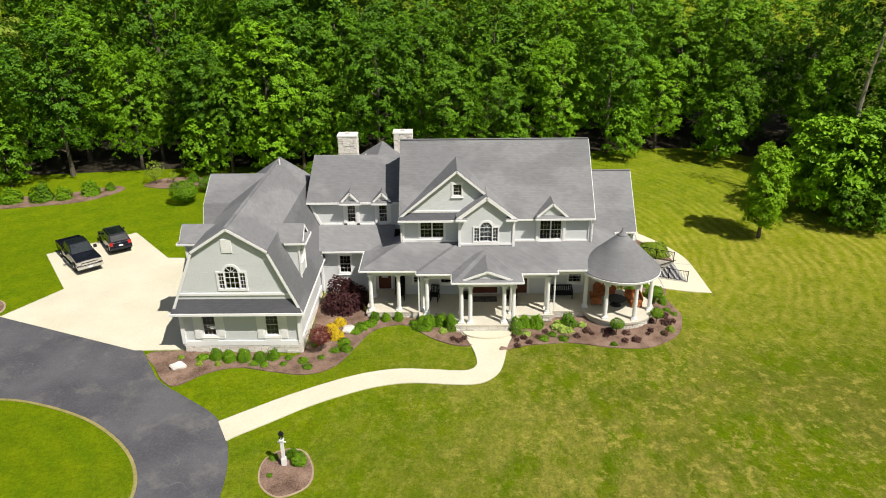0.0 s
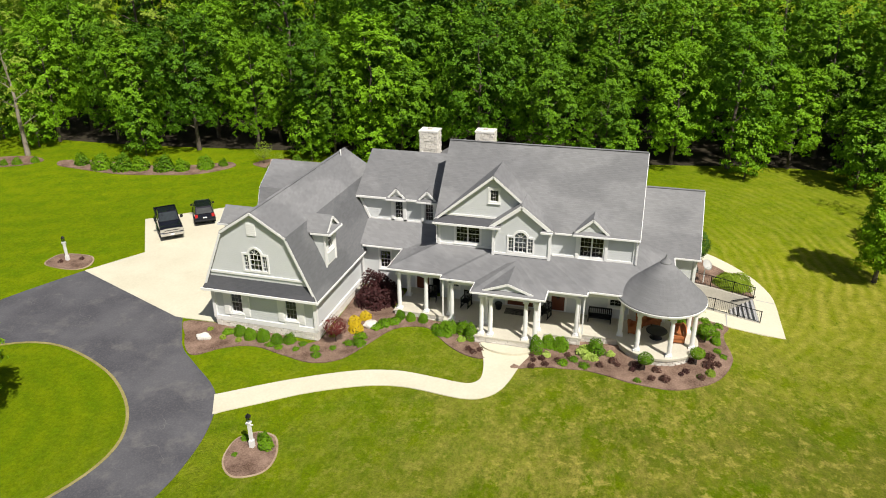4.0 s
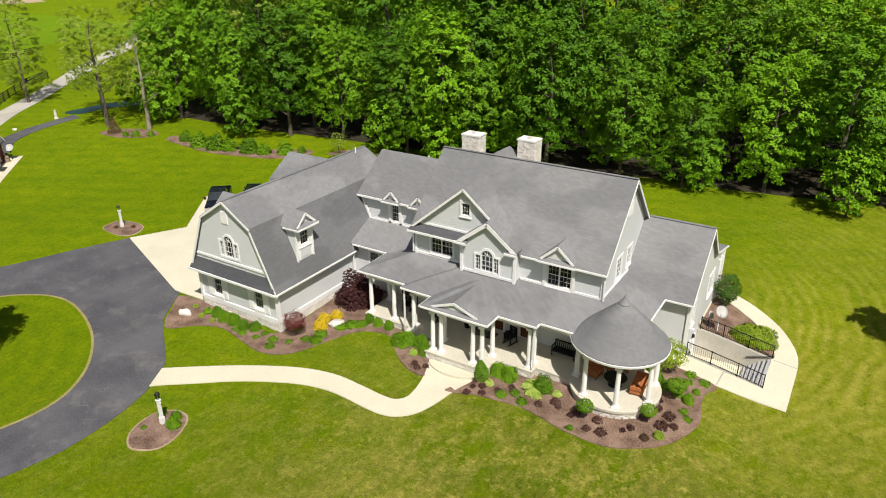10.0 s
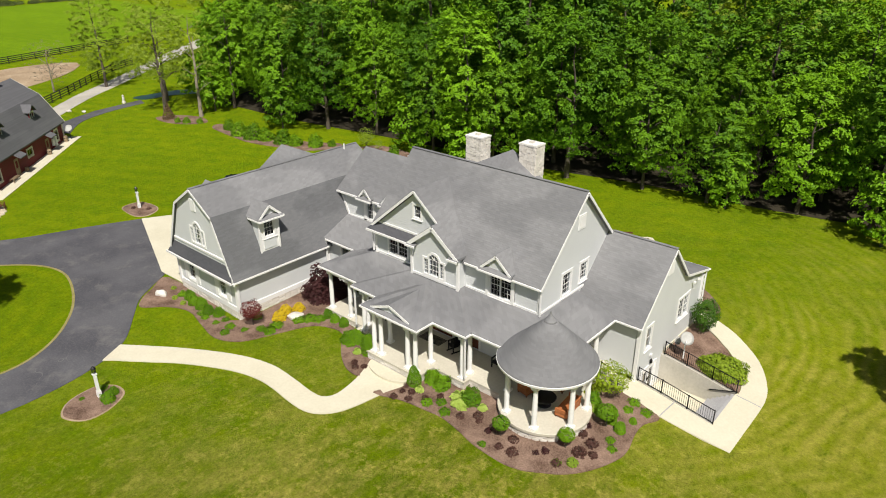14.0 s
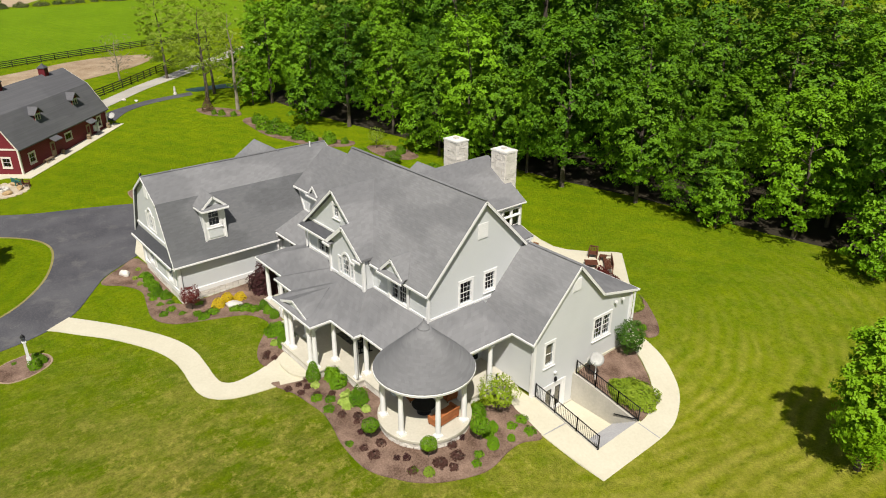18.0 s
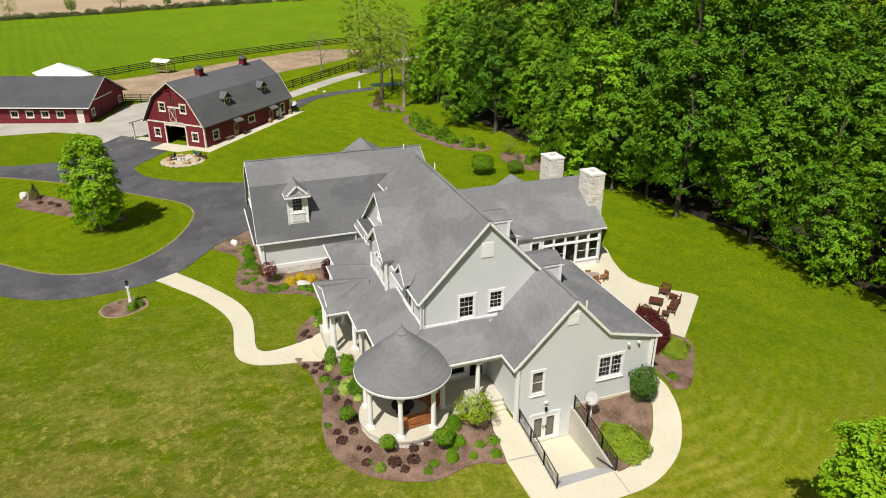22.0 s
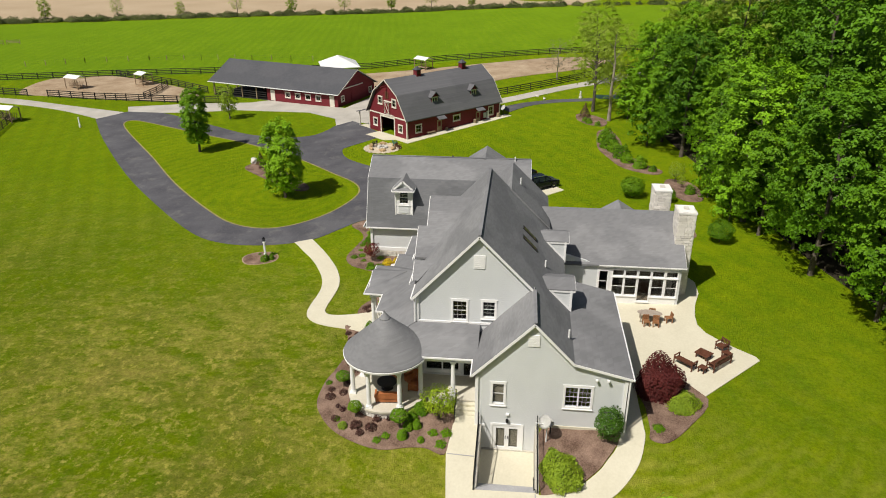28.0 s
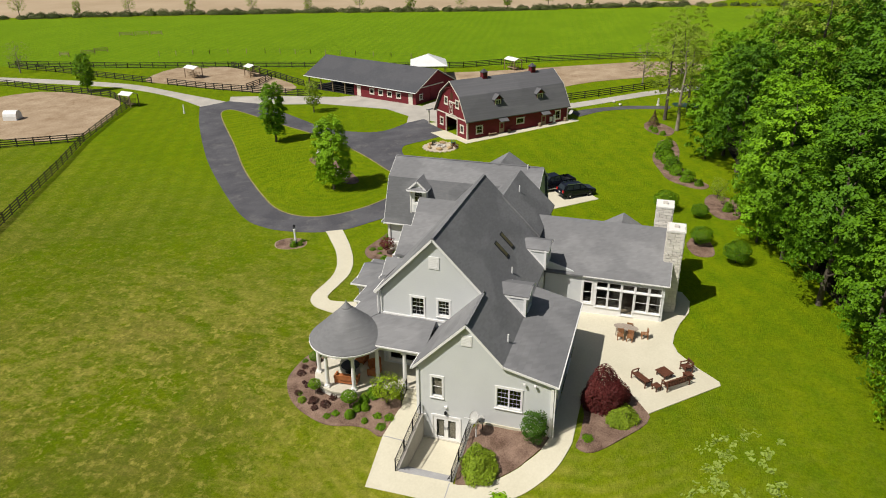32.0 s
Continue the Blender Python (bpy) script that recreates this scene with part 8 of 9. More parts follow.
slat_seat("barn_bench", "low weathered bench against the barn wall", "bench", barn_spot(5.25, 4.4) @ pose(0, 0, 0, 0, 0, 90), 1.5, RAWWOOD, "", False, False, 0.4, 0.42)
bdish = thing("barn_dish", "small grey satellite dish at the barn corner", "satellite dish", barn_spot(5.5, 19.9))
part("mast", lathe(bmesh.new(), 0, 0, [(0.04, -0.1), (0.04, 1.3)], 8), IRON, bdish)
bm = lathe(bmesh.new(), 0, 0, [(0.04, 0.0), (0.3, 0.06), (0.45, 0.14), (0.46, 0.15), (0.3, 0.08), (0.02, 0.02)], 20)
bmesh.ops.rotate(bm, cent=(0, 0, 0), matrix=Euler((radians(50), 0, radians(-5))).to_matrix(), verts=bm.verts)
bmesh.ops.translate(bm, vec=(0, 0, 1.35), verts=bm.verts)
part("reflector", bm, DISHGREY, bdish)


# ---- trees and planting ----
def leaf_mesh(name, material, centres, normals, sizes, rnd):
    """Leaf sprays: one bent, pointed quad for each centre."""
    n = len(centres)
    nor = normals / np.linalg.norm(normals, axis=1, keepdims=True)
    ref = rnd.normal(size=(n, 3))
    s = np.cross(nor, ref)
    s /= np.linalg.norm(s, axis=1, keepdims=True)
    t = np.cross(nor, s)
    k = sizes[:, None]
    tips = np.stack([centres - s * k * 0.55, centres - t * k * 0.36 + nor * k * 0.1, centres + s * k * 0.55 - nor * k * 0.1, centres + t * k * 0.36 + nor * k * 0.1], 1)
    me = bpy.data.meshes.new(name)
    me.from_pydata(tips.reshape(-1, 3).tolist(), [], np.arange(4 * n).reshape(n, 4).tolist())
    me.materials.append(material)
    return me


def crown(seed, h, r, low, clumps, per, size, flat=0.42, taper=0.75, top=0.9, shell=0.42):
    """Centres, normals and sizes of the leaves: flattened clumps set in tiers round the trunk, with gaps between them."""
    rnd = np.random.default_rng(seed)
    c, n, z = [], [], []
    lobes = rnd.uniform(0, 6.28, 4)
    for i in range(clumps):
        f = (i + rnd.uniform(0, 1)) / clumps
        zz = low + (h - low) * f
        reach = r * (math.sqrt(max(0.02, 1 - ((f - 0.38) / (0.66 + 0.1 * top)) ** 2)) if f > 0.38 else 0.72 + 0.28 * f / 0.38)
        a = i * 2.39996 + rnd.uniform(-0.5, 0.5)
        reach *= 1 + 0.22 * math.sin(2 * a + lobes[0] + 3 * f) + 0.14 * math.sin(3 * a + lobes[1] - 5 * f)
        d = reach * (shell + (1 - shell) * math.sqrt(rnd.uniform(0, 1)))
        cr = r * rnd.uniform(0.22, 0.4) * (1 - 0.3 * f)
        cx, cy = d * math.cos(a), d * math.sin(a)
        # small tufts of leaves over the clump, with dark gaps between them
        k = max(5, per // 11)
        q = rnd.normal(size=(k, 3))
        q /= np.linalg.norm(q, axis=1, keepdims=True)
        q[:, 2] = np.where(q[:, 2] < -0.3, -q[:, 2], q[:, 2])
        seat = q * rnd.uniform(0.55, 1.05, (k, 1)) * [cr, cr, cr * flat]
        which = rnd.integers(0, k, per)
        p = q[which] + rnd.normal(size=(per, 3)) * 0.25
        p /= np.linalg.norm(p, axis=1, keepdims=True)
        pos = seat[which] + rnd.normal(size=(per, 3)) * size * 0.62 * [1, 1, 0.6]
        pos[:, 2] -= 0.16 * (pos[:, 0] ** 2 + pos[:, 1] ** 2) / max(cr, 0.1)
        c.append(pos + [cx, cy, zz])
        # leaves face out of their clump and out of the crown
        mid = np.array([0, 0, low + 0.42 * (h - low)])
        out = pos + [cx, cy, zz] - mid
        out /= np.linalg.norm(out, axis=1, keepdims=True)
        n.append(p * 0.6 + out * 0.95 + [0, 0, 0.2] + rnd.normal(size=(per, 3)) * 0.28)
        z.append(size * rnd.uniform(0.65, 1.3, per))
    return np.concatenate(c), np.concatenate(n), np.concatenate(z), rnd


def trunk_mesh(seed, h, r0, low, reach, limbs, bare=False):
    rnd = random.Random(seed)
    bm = bmesh.new()
    pts = [Vector((0, 0, -0.3))]
    segs = 6
    for k in range(1, segs + 1):
        pts.append(Vector((rnd.uniform(-0.025, 0.025) * h * k / segs, rnd.uniform(-0.025, 0.025) * h * k / segs, h * 0.92 * k / segs)))
    rad = lambda f: r0 * (1.25 if f == 0 else 1) * (1 - f) ** 0.8 + 0.015
    for k in range(segs):
        limb(bm, pts[k], pts[k + 1], rad(k / segs), rad((k + 1) / segs), 8)
    for i in range(limbs):
        f = low / h + (0.9 - low / h) * (i + rnd.random()) / limbs
        k = min(int(f * segs), segs - 1)
        a = pts[k].lerp(pts[k + 1], f * segs - k) if f * segs - k <= 1 else pts[k + 1]
        ang = i * 2.4 + rnd.uniform(-0.4, 0.4)
        ln = reach * (1 - f * 0.65) * rnd.uniform(0.65, 1)
        mid = a + Vector((math.cos(ang) * ln * 0.5, math.sin(ang) * ln * 0.5, ln * 0.35))
        end = mid + Vector((math.cos(ang + 0.3) * ln * 0.5, math.sin(ang + 0.3) * ln * 0.5, ln * (0.3 if bare else 0.12)))
        limb(bm, a, mid, rad(f) * 0.55, rad(f) * 0.3, 5)
        limb(bm, mid, end, rad(f) * 0.3, 0.015, 5)
        if bare:
            for q in range(4):
                s = mid.lerp(end, q / 4)
                e = s + Vector((rnd.uniform(-1, 1), rnd.uniform(-1, 1), rnd.uniform(0.2, 1))) * ln * 0.3
                limb(bm, s, e, 0.03, 0.008, 4)
    return bm


class Kinds:
    made = {}


def tree(kind, x, y, size=1.0, turn=0.0, squash=1.0):
    """A tree of the given kind: trunk and crown; later ones share the meshes of the first."""
    m = Matrix.LocRotScale((x, y, gz(x, y) - 0.03), Euler((0, 0, turn)), (size, size, size * squash))
    if kind in Kinds.made:
        return copy_thing(Kinds.made[kind], m)
    seed, h, r, low, clumps, per, leaf, material, label, bark, flat, topf, bare = TREES[kind]
    t = thing("tree", label, "tree", m, "woodland trees" if kind.startswith("wood") else "")
    part("trunk", trunk_mesh(seed, h, h * (0.013 if kind.startswith("wood") else 0.016) + 0.02, low * 0.9, r, 9 if h > 6 else 6, bare), bark, t)
    if clumps:
        part("crown", leaf_mesh("crown", material, *crown(seed, h, r, low, clumps, per, leaf, flat, top=topf)), material, t)
    Kinds.made[kind] = t
    return t


WOOD = "tall leafy green maple at the wood edge"
TREES = {
    "wood_edge_a": (31, 20, 5.4, 3.4, 92, 150, 0.34, LEAF, WOOD, BARK, 0.7, 0.85, False),
    "wood_edge_b": (32, 22, 5.6, 4.0, 96, 150, 0.35, LEAF, WOOD, BARK, 0.68, 0.8, False),
    "wood_edge_c": (33, 16, 4.8, 2.6, 82, 150, 0.33, LEAF, WOOD, BARK, 0.7, 0.85, False),
    "wood_edge_d": (34, 19, 4.6, 3.4, 82, 140, 0.33, LEAF_DEEP, "slender deep-green tree at the wood edge", BARK, 0.65, 0.85, False),
    "wood_a": (11, 20, 5.4, 3.4, 105, 95, 0.36, LEAF, WOOD, BARK, 0.66, 0.85, False),
    "wood_b": (12, 23, 5.8, 4.0, 115, 95, 0.37, LEAF, WOOD, BARK, 0.64, 0.8, False),
    "wood_c": (13, 17, 5.0, 2.6, 95, 90, 0.36, LEAF, WOOD, BARK, 0.66, 0.85, False),
    "wood_d": (14, 24, 6.0, 5.5, 115, 90, 0.38, LEAF_DEEP, "tall dense deep-green broadleaf tree in the woods", BARK, 0.72, 0.75, False),
    "wood_e": (15, 18, 4.4, 2.6, 90, 85, 0.35, LEAF_DEEP, "slender deep-green tree in the woods", BARK, 0.55, 0.85, False),
    "wood_f": (16, 20, 5.0, 3.0, 80, 80, 0.34, LEAF_LIME, "thin yellow-green spring tree in the woods", BARK, 0.45, 0.8, False),
    "wood_g": (17, 9, 3.0, 1.2, 60, 44, 0.42, LEAF, "young leafy maple at the wood edge", BARK, 0.66, 0.85, False),
    "yard_maple": (21, 9.2, 2.3, 1.1, 150, 105, 0.22, LEAF_YARD, "young upright green maple on the lawn", BARK, 0.95, 0.95, False),
    "yard_slim": (22, 8.8, 1.75, 1.4, 125, 100, 0.21, LEAF_YARD, "slim young green maple on the lawn", BARK, 0.95, 0.95, False),
    "yard_lime": (23, 5.6, 1.5, 1.3, 60, 46, 0.2, LEAF_LIME, "small pale spring tree on the lawn", BARK, 0.9, 0.9, False),
    "tall_thin": (24, 15.5, 4.6, 4.8, 95, 95, 0.19, LEAF_LIME, "tall pale spring tree with a dark trunk", BARK, 0.45, 0.7, False),
    "bare_tree": (25, 15, 3.2, 4.0, 26, 24, 0.3, LEAF_LIME, "tall nearly bare tree with pale limbs", PALEBARK, 0.4, 0.7, True),
    "grey_tree": (26, 8, 3.2, 1.8, 60, 90, 0.075, LEAF_TWIG, "grey leafless tree with fine twigs", PALEBARK, 0.4, 0.7, True),
    "poplar": (27, 22.5, 1.7, 10.0, 70, 90, 0.075, LEAF_SILVER, "tall pale poplar with silvery young leaves", PALEBARK, 1.0, 0.6, True),
}
rt = random.Random(7)


def edge_y(x):
    for (xa, ya), (xb, yb_) in zip(EDGE, EDGE[1:]):
        if xa <= x <= xb:
            return ya + (yb_ - ya) * (x - xa) / (xb - xa)
    return EDGE[0][1] if x < EDGE[0][0] else EDGE[-1][1]


row, depth = 0, 0.0
while depth < 58:
    step = 6.6 if row == 0 else 7.6 + depth * 0.05
    x = -86 + rt.uniform(0, step)
    while x < (58 if depth < 20 else 85):
        kind = rt.choice(("wood_edge_a", "wood_edge_b", "wood_edge_c", "wood_edge_d", "wood_edge_a", "wood_edge_d", "wood_edge_c") if row < 2 else ("wood_a", "wood_b", "wood_d", "wood_b", "wood_e", "wood_f", "wood_a", "wood_b", "wood_a", "wood_b"))
        y = edge_y(x) + 1.6 + depth + rt.uniform(-1.4, 1.6)
        if x > -66 or (depth > 24 and x > -74):
            tree(kind, x, y, rt.uniform(0.76, 1.16) * (0.88 if row == 0 else 1.04) * (0.8 if x < -62 else 1), rt.uniform(0, 6.28), rt.uniform(0.9, 1.1))
        x += step * rt.uniform(0.75, 1.3)
    depth += 5.4 + row * 0.6
    row += 1
# the wood turns south beyond the east lawn
for k in range(20):
    tree(rt.choice(("wood_a", "wood_b", "wood_d", "wood_f")), 62 + rt.uniform(0, 22), 22 + k * 2.0 + rt.uniform(-1, 1), rt.uniform(0.8, 1.0), rt.uniform(0, 6.28))
for x, y, s in ((33, 82.5, 0.9), (22, 83, 0.8), (8.5, 82.6, 0.7), (-20, 75.8, 0.75), (-27, 75.2, 0.8), (42, 75, 1.0), (43.5, 70, 0.85), (46, 67.5, 0.9), (48.5, 64.5, 0.8), (-47, 71.3, 0.8), (-62, 70.5, 0.8)):
    tree("wood_g", x, y, s, rt.uniform(0, 6.28))
tree("wood_edge_c", -16.5, 77.8, 0.85, 0.9)
tree("wood_edge_a", -24.5, 76.5, 0.8, 2.1)
tree("yard_maple", -24.9, 25.5, 1.0, 0.3)
tree("yard_slim", -42.6, 6.8, 1.03, 1.0)
tree("yard_lime", -61.3, 3.8, 1.0, 0.0)
tree("yard_slim", 29.8, 61.1, 0.98, 2.2)
for x, y, q in ((38.3, 61.8, 0.55), (37.6, 66.5, 1.2), (39.4, 64.8, 1.25), (42.0, 65.0, 1.3), (40.5, 60.9, 0.5), (42.5, 62.5, 0.7), (41.0, 66.0, 0.75), (44.5, 66.5, 0.9), (46.5, 72.0, 1.2), (43.0, 73.5, 1.1), (50.0, 70.0, 1.4), (49.0, 76.0, 1.7), (45.5, 79.0, 1.6)):
    tree("wood_g", x, y, q, rt.uniform(0, 6.28))
tree("tall_thin", -67, 65.4, 1.0, 0.5)
tree("bare_tree", -60.8, 67.4, 1.0, 0.0)
tree("tall_thin", -73, 69, 0.85, 2.5)
# thinner wood between the pond and the lane
for kind, x, y, q in (("wood_edge_a", -66.5, 75, 0.85), ("wood_edge_c", -70.5, 78.5, 1.0), ("wood_g", -69.5, 72.5, 0.9), ("wood_f", -75, 81, 0.85), ("wood_a", -70, 85, 0.95), ("wood_b", -78.5, 86.5, 0.85), ("wood_d", -73, 92, 0.9), ("wood_f", -82, 94, 0.9), ("wood_a", -89, 99, 0.9), ("wood_b", -80, 101, 0.95), ("wood_a", -94, 106, 0.95), ("wood_f", -102, 113, 0.9), ("wood_d", -88, 109, 1.0), ("wood_a", -110, 121, 0.9), ("wood_b", -98, 122, 1.0)):
    tree(kind, x, y, q, rt.uniform(0, 6.28))
tree("grey_tree", -93.7, 60.4, 1.0, 0.0)
tree("wood_f", -90.2, 67.5, 0.66, 1.2)
tree("yard_slim", -66, -52, 0.85, 0.4)
tree("grey_tree", -78.6, -83.8, 0.9, 1.0)


# ---- shrubs and perennials ----
def tuft(seed, r, h, count, leaf, stand=0.0, upright=0.4, loose=1.0):
    """Leaves over a rounded mound, with gaps and an uneven outline."""
    rnd = np.random.default_rng(seed)
    p = rnd.normal(size=(count, 3))
    p /= np.linalg.norm(p, axis=1, keepdims=True)
    p[:, 2] = np.abs(p[:, 2]) if not stand else p[:, 2]
    lump = 1 + loose * 0.16 * np.sin(p[:, 0] * 5 + seed) * np.cos(p[:, 1] * 4 - seed) + loose * 0.1 * np.sin(p[:, 2] * 7 + p[:, 0] * 3)
    rad = rnd.uniform(0.55 if loose > 0.5 else 0.8, 1.0, count) ** 0.5 * lump
    zc = stand + h / 2 if stand else 0
    c = p * rad[:, None] * [r, r, (h / 2 if stand else h)] + [0, 0, zc]
    n = p + [0, 0, upright] + rnd.normal(size=(count, 3)) * 0.35
    return c, n, leaf * rnd.uniform(0.6, 1.3, count), rnd


SHRUBS = {
    "boxwood": (31, 0.45, 0.7, 2200, 0.07, LEAF_BUSH, "round clipped green boxwood in the mulch bed", "shrub", 0),
    "upright_yew": (32, 0.42, 1.25, 1600, 0.08, LEAF_BUSH, "upright clipped green yew by the porch", "shrub", 0),
    "hydrangea": (33, 0.62, 0.85, 1000, 0.13, LEAF_BUSH, "loose bright green shrub in the mulch bed", "shrub", 0),
    "low_green": (34, 0.55, 0.35, 520, 0.12, LEAF_BUSH, "low spreading green perennial", "perennial", 0),
    "grass_mound": (35, 0.38, 0.22, 360, 0.09, LEAF_BUSH, "small green mounded perennial", "perennial", 0),
    "hosta": (36, 0.3, 0.35, 160, 0.24, LEAF_HOSTA, "pale variegated hosta clump", "hosta", 0),
    "gold_spirea": (37, 0.4, 0.5, 500, 0.11, LEAF_YELLOW, "yellow flowering shrub in the mulch bed", "shrub", 0),
    "lime_mound": (38, 0.32, 0.35, 300, 0.11, LEAF_LIME, "small lime-green mounded shrub", "shrub", 0),
    "barberry": (39, 0.27, 0.3, 170, 0.09, LEAF_BROWN, "small red-brown leafless shrub", "shrub", 0),
    # dark tufts added in place of the ball shrubs' shadows on the mulch
    "dark_barberry": (40, 0.42, 0.45, 300, 0.1, LEAF_DARKRED, "dark plum tuft standing for the shadow of a ball shrub", "shrub", 0),
    "standard_ball": (41, 0.52, 0.75, 1100, 0.09, LEAF_BUSH, "green ball shrub on a short stem", "shrub", 0.55),
    "plum_bush": (42, 1.5, 2.5, 2600, 0.2, LEAF_DARKRED, "large dark burgundy shrub by the garage", "shrub", 0),
    "red_maple": (43, 0.9, 1.5, 1500, 0.11, LEAF_RED, "small thin burgundy maple in the bed", "small tree", 0.7),
    "burgundy_maple": (44, 1.65, 2.7, 9000, 0.14, LEAF_RED, "broad rounded burgundy maple by the patio", "small tree", 0),
    "juniper": (45, 1.0, 0.85, 2600, 0.12, LEAF_JUNIPER, "broad spreading yellow-green juniper", "shrub", 0),
    "viburnum": (46, 0.9, 2.2, 2600, 0.12, LEAF_DARK, "large dark green viburnum at the wall", "shrub", 0.4),
    "lime_tree": (47, 1.15, 1.6, 1500, 0.12, LEAF_SPRING, "open lime-green small tree by the gazebo", "small tree", 0.6),
    "round_bush": (48, 1.3, 2.0, 3400, 0.13, LEAF_BUSH, "large round green bush on the lawn edge", "shrub", 0.25),
    "cone_spruce": (49, 0.9, 2.4, 1300, 0.15, LEAF_RUST, "small conical red-brown conifer in a mulch bed", "conifer", 0),
    "hedge_bush": (51, 5.5, 4.2, 1500, 0.6, LEAF_HEDGE, "dense olive-green bush of the far hedge", "hedge", 0),
    "twiggy": (50, 1.1, 2.2, 420, 0.16, LEAF_LIME, "thin twiggy pale shrub at the wood edge", "shrub", 0.5),
}


def shrub(kind, x, y, size=1.0, z=None):
    turn = (x * 7.3 + y * 3.1) % 6.28
    m = Matrix.LocRotScale((x, y, gz(x, y) + 0.03 if z is None else z), Euler((0, 0, turn)), (size, size, size * (0.92 + 0.16 * ((x * 1.7 + y) % 1))))
    if kind in Kinds.made:
        return copy_thing(Kinds.made[kind], m)
    seed, r, h, count, leaf, material, lb, cat, stand = SHRUBS[kind]
    t = thing(kind, lb, cat, m, kind.replace("_", " ") + " planting")
    clipped = kind in ("boxwood", "upright_yew", "standard_ball", "burgundy_maple", "round_bush", "gold_spirea", "lime_mound")
    c, n, s, rnd = tuft(seed, r, h, count, leaf, stand, 0.4, (0.65 if r > 0.9 else 0.35) if clipped else 1.0)
    if kind == "cone_spruce":
        f = np.clip(c[:, 2] / h, 0, 1)
        c[:, :2] *= (1.15 - f)[:, None]
    part("foliage", leaf_mesh("foliage", material, c, n, s, rnd), material, t)
    bm = bmesh.new()
    rr = random.Random(seed)
    limb(bm, (0, 0, -0.1), (0, 0, max(stand + h * 0.3, h * 0.5)), 0.03 + r * 0.025, 0.015, 6)
    for k in range(5):
        a = k * 1.2566 + rr.random()
        z0 = stand * 0.8 + h * 0.1
        limb(bm, (0, 0, z0), (r * 0.7 * math.cos(a), r * 0.7 * math.sin(a), z0 + h * rr.uniform(0.3, 0.5)), 0.02 + r * 0.012, 0.006, 5)
    part("stem", bm, BARK, t)
    Kinds.made[kind] = t
    return t


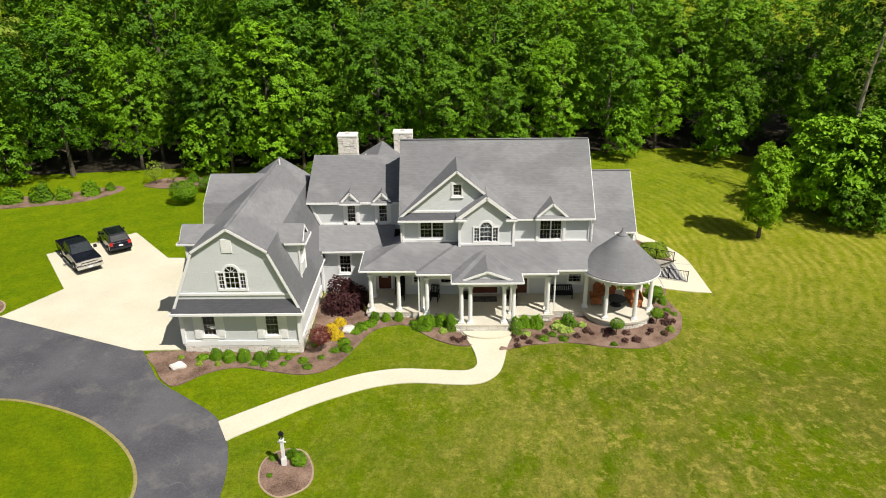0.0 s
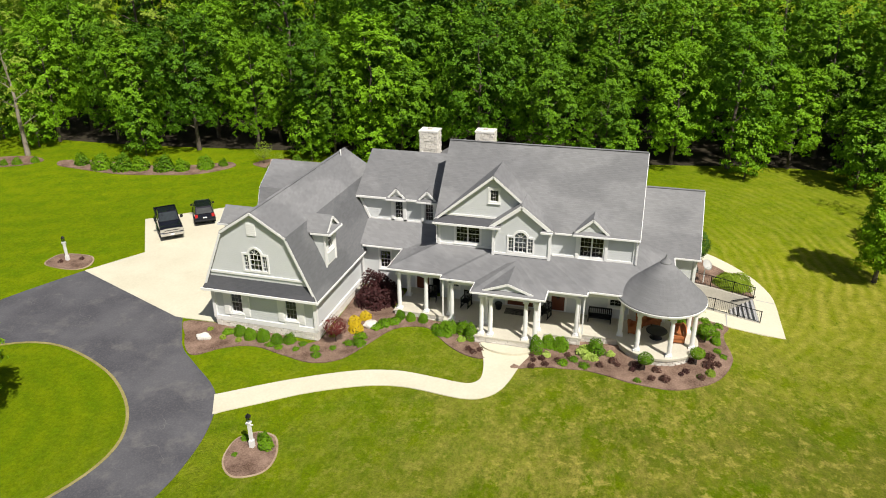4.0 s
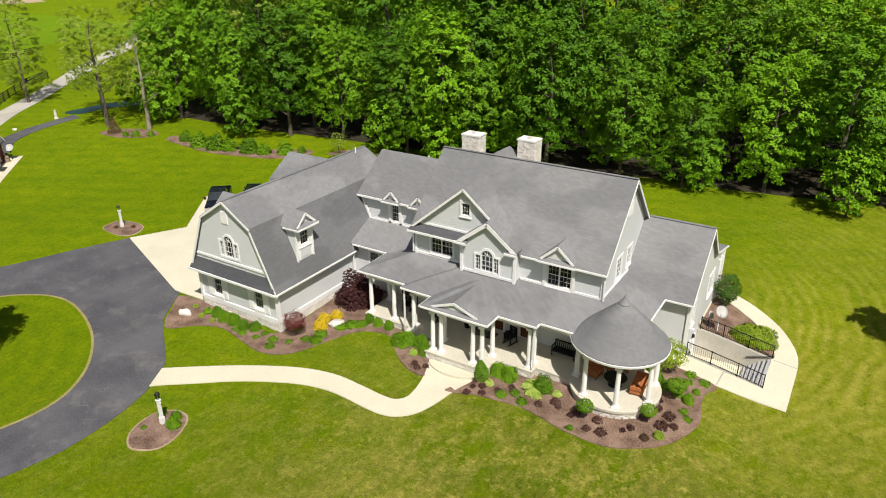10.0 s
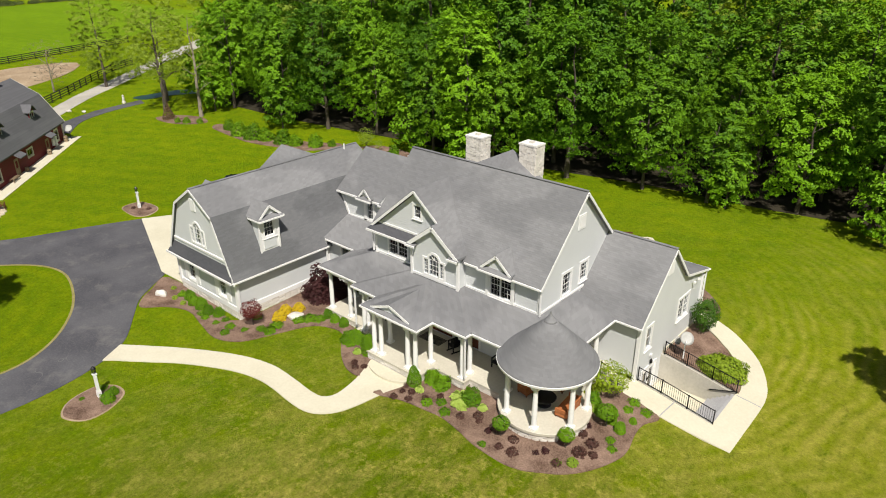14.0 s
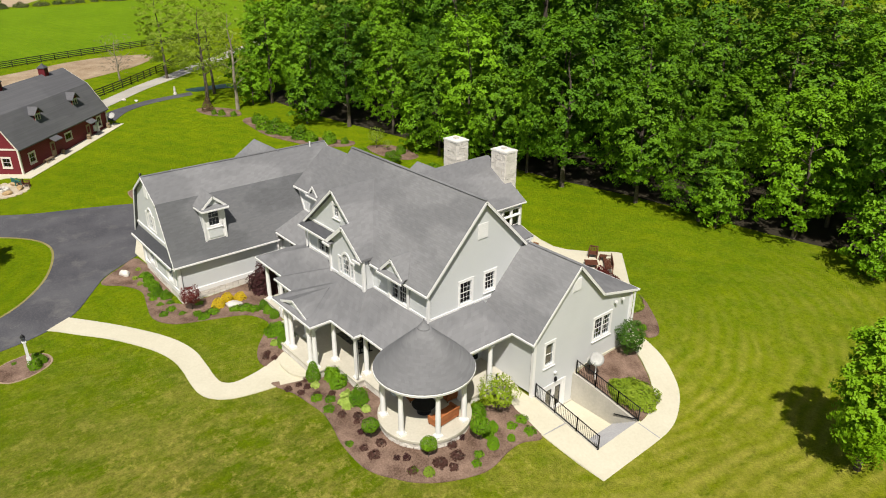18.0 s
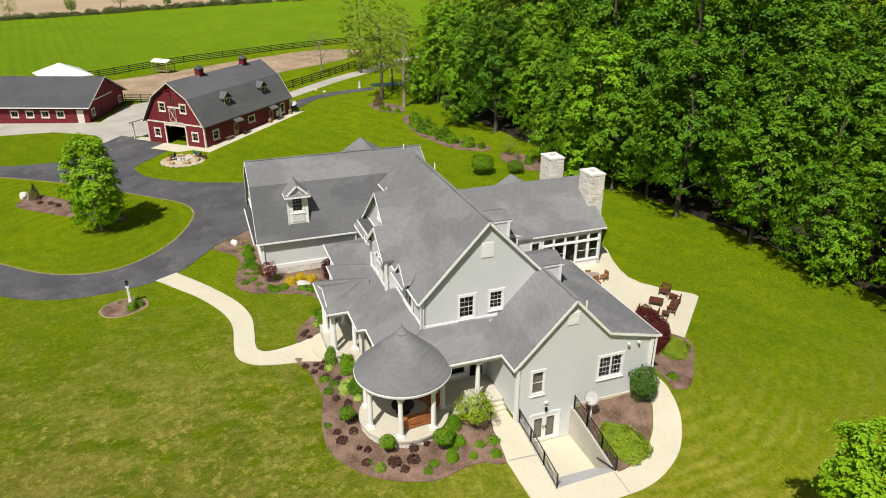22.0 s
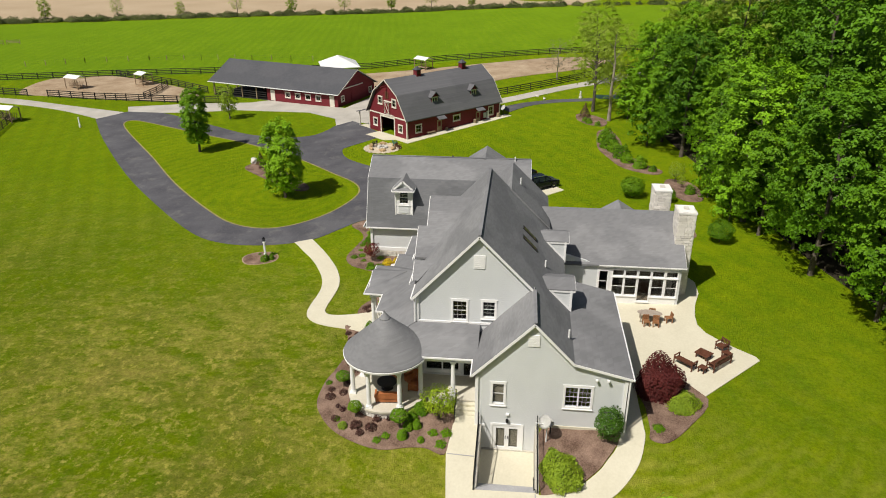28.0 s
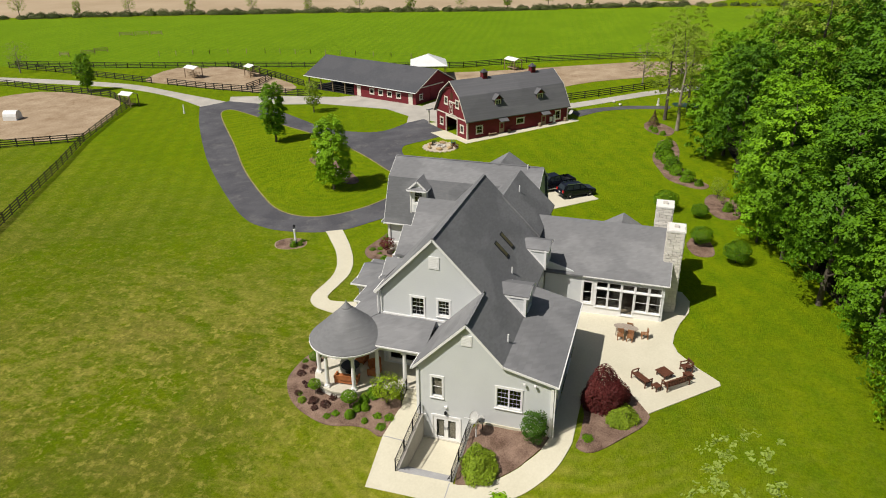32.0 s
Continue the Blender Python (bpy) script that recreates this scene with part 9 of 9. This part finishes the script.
for kind, spots in {
    "boxwood": ((-15.1, 38.65, 0.95), (-14.2, 38.45, 1.05), (-13.25, 38.5, 1.1), (-12.2, 38.4, 1.0), (-5.2, 43.75, 0.85), (-4.4, 43.7, 0.85), (-3.5, 43.75, 0.85), (15.7, 46.95, 0.8), (16.4, 46.7, 0.85), (15.5, 47.5, 0.75), (16.6, 47.9, 0.55), (-1.75, 43.15, 0.95)),
    "hydrangea": ((-1.3, 43.05, 0.9), (-0.45, 43.2, 1.0), (5.5, 43.1, 1.0), (6.35, 43.0, 1.05), (8.6, 43.0, 1.15), (-11.4, 38.75, 0.8), (-7.9, 29.0, 0.8), (-8.3, 29.5, 0.6), (14.1, 47.6, 0.95), (14.9, 47.1, 0.7)),
    "upright_yew": ((0.3, 42.5, 1.05), (4.8, 42.15, 1.05)),
    "low_green": ((-16.0, 38.6, 0.8), (-10.4, 38.7, 0.7), (-6.0, 42.7, 1.2), (-5.4, 43.1, 1.1), (-6.4, 42.0, 1.0), (-7.0, 40.6, 1.1), (-6.8, 39.8, 1.1), (-7.5, 39.6, 0.8), (-2.3, 43.1, 1.1), (-1.9, 42.5, 1.1), (-1.4, 42.4, 0.8), (-8.9, 40.3, 0.8), (-9.3, 29.3, 0.7), (-9.2, 28.0, 0.4), (16.4, 45.6, 0.7), (14.5, 62.9, 0.9)),
    "grass_mound": ((-12.5, 38.0, 0.9), (-11.8, 37.9, 0.9), (-10.6, 38.0, 0.8), (-9.4, 38.4, 1.1), (-9.0, 37.7, 1.1), (-8.3, 38.8, 0.8), (6.65, 41.3, 1.2), (7.3, 41.85, 1.1), (8.0, 41.3, 1.1), (11.35, 40.6, 0.8), (15.9, 48.6, 1.0), (15.85, 49.45, 1.15), (16.75, 49.2, 1.15), (15.15, 42.1, 0.8), (16.75, 45.1, 0.9)),
    "hosta": ((-0.3, 42.1, 0.9), (5.55, 41.85, 1.0), (7.75, 42.75, 1.3), (8.15, 42.35, 1.4), (7.95, 43.2, 1.1), (9.6, 42.9, 1.0), (8.6, 42.2, 1.0)),
    "gold_spirea": ((-7.6, 43.0, 1.15), (-7.65, 41.3, 1.15), (-8.1, 42.2, 1.05)),
    "lime_mound": ((15.8, 42.65, 1.0), (14.3, 47.0, 1.0), (-17.4, 38.6, 0.7), (-16.0, 37.9, 0.7), (-14.8, 37.9, 0.7)),
    "barberry": ((0.8, 40.9, 1.0), (1.2, 41.3, 0.9), (0.4, 41.2, 0.9), (5.3, 41.4, 1.0), (6.3, 41.5, 0.9), (5.6, 40.8, 1.0), (4.6, 41.7, 0.8), (4.8, 41.1, 0.8), (9.8, 42.2, 1.2), (10.1, 41.9, 0.8), (13.0, 41.1, 1.4), (15.2, 42.0, 1.1), (15.7, 43.5, 1.6), (15.85, 44.55, 1.5), (15.1, 44.8, 1.2), (14.55, 43.6, 1.3), (12.5, 41.9, 1.2), (12.2, 41.0, 1.0), (16.3, 43.9, 1.1), (4.75, 40.4, 1.0), (6.9, 42.2, 0.9), (9.0, 41.6, 1.0), (-35.2, 44.4, 0.9), (-33.9, 45.3, 0.9), (-35.6, 18.6, 1.3), (-34.8, 19.8, 1.3), (-33.9, 20.6, 1.2)),
    # no plants of their own: these mark shadows at the feet of the balls
    "dark_barberry": ((11.3, 42.1, 0.8), (11.0, 41.6, 0.7), (14.3, 42.3, 0.75), (14.0, 41.9, 0.6), (15.0, 45.6, 0.7)),
    "standard_ball": ((11.75, 41.75, 0.95), (14.95, 43.3, 0.95), (15.7, 46.4, 1.2)),
    "plum_bush": ((-7.8, 45.4, 0.98), (-7.1, 45.9, 0.8)),
    "red_maple": ((-8.4, 39.6, 0.88),),
    "burgundy_maple": ((10.5, 63.55, 1.0),),
    "juniper": ((18.75, 56.75, 1.25), (11.9, 64.95, 0.85), (12.4, 64.6, 0.6), (17.9, 56.4, 0.85)),
    "viburnum": ((15.85, 59.6, 1.0),),
    "lime_tree": ((14.55, 48.85, 1.02),),
    "round_bush": ((-26.6, 66.6, 1.1), (-18, 70.3, 0.8), (-25.4, 70.3, 0.7), (-14.5, 73.5, 0.9)),
    "cone_spruce": ((-63.2, 63.8, 1.0), (-37.4, 17.9, 0.75)),
    "twiggy": ((-31.8, 72.4, 1.0), (-30, 72.8, 0.5)),
}.items():
    for x, y, s in spots:
        shrub(kind, x, y, s)
for x, y, s in ((-51.9, 66.2, 1.5), (-48.6, 65.6, 2.0), (-46.1, 66.0, 2.3), (-44.2, 66.5, 1.9), (-41.5, 67.2, 2.1), (-39.5, 67.6, 1.6), (-37.3, 69.0, 1.8), (-59.2, 64.2, 1.0), (-60.5, 63.6, 0.8), (-57.8, 65.4, 0.9), (-35.9, 70.4, 1.0), (-28, 73.4, 1.2)):
    shrub("hydrangea", x, y, s)
# hedge row at the far side of the pasture
hr_ = random.Random(5)
hedge_line = rounded([(-120, -250), (-162, -183), (-184, -142), (-203, -92), (-219, -48), (-230, -5), (-241, 30), (-248, 70), (-255, 140)], False, 20)
for k, (x, y) in enumerate(hedge_line):
    shrub("hedge_bush", x + hr_.uniform(-1.5, 1.5), y + hr_.uniform(-1.5, 1.5), hr_.uniform(0.38, 0.78))
    if k % 9 == 4:
        tree("yard_lime" if k % 2 else "tall_thin", x - 2, y, hr_.uniform(1.0, 1.5) * (1 if k % 2 else 0.42), k)
tree("poplar", 40.7, 67.4, 1.0, 0.0)
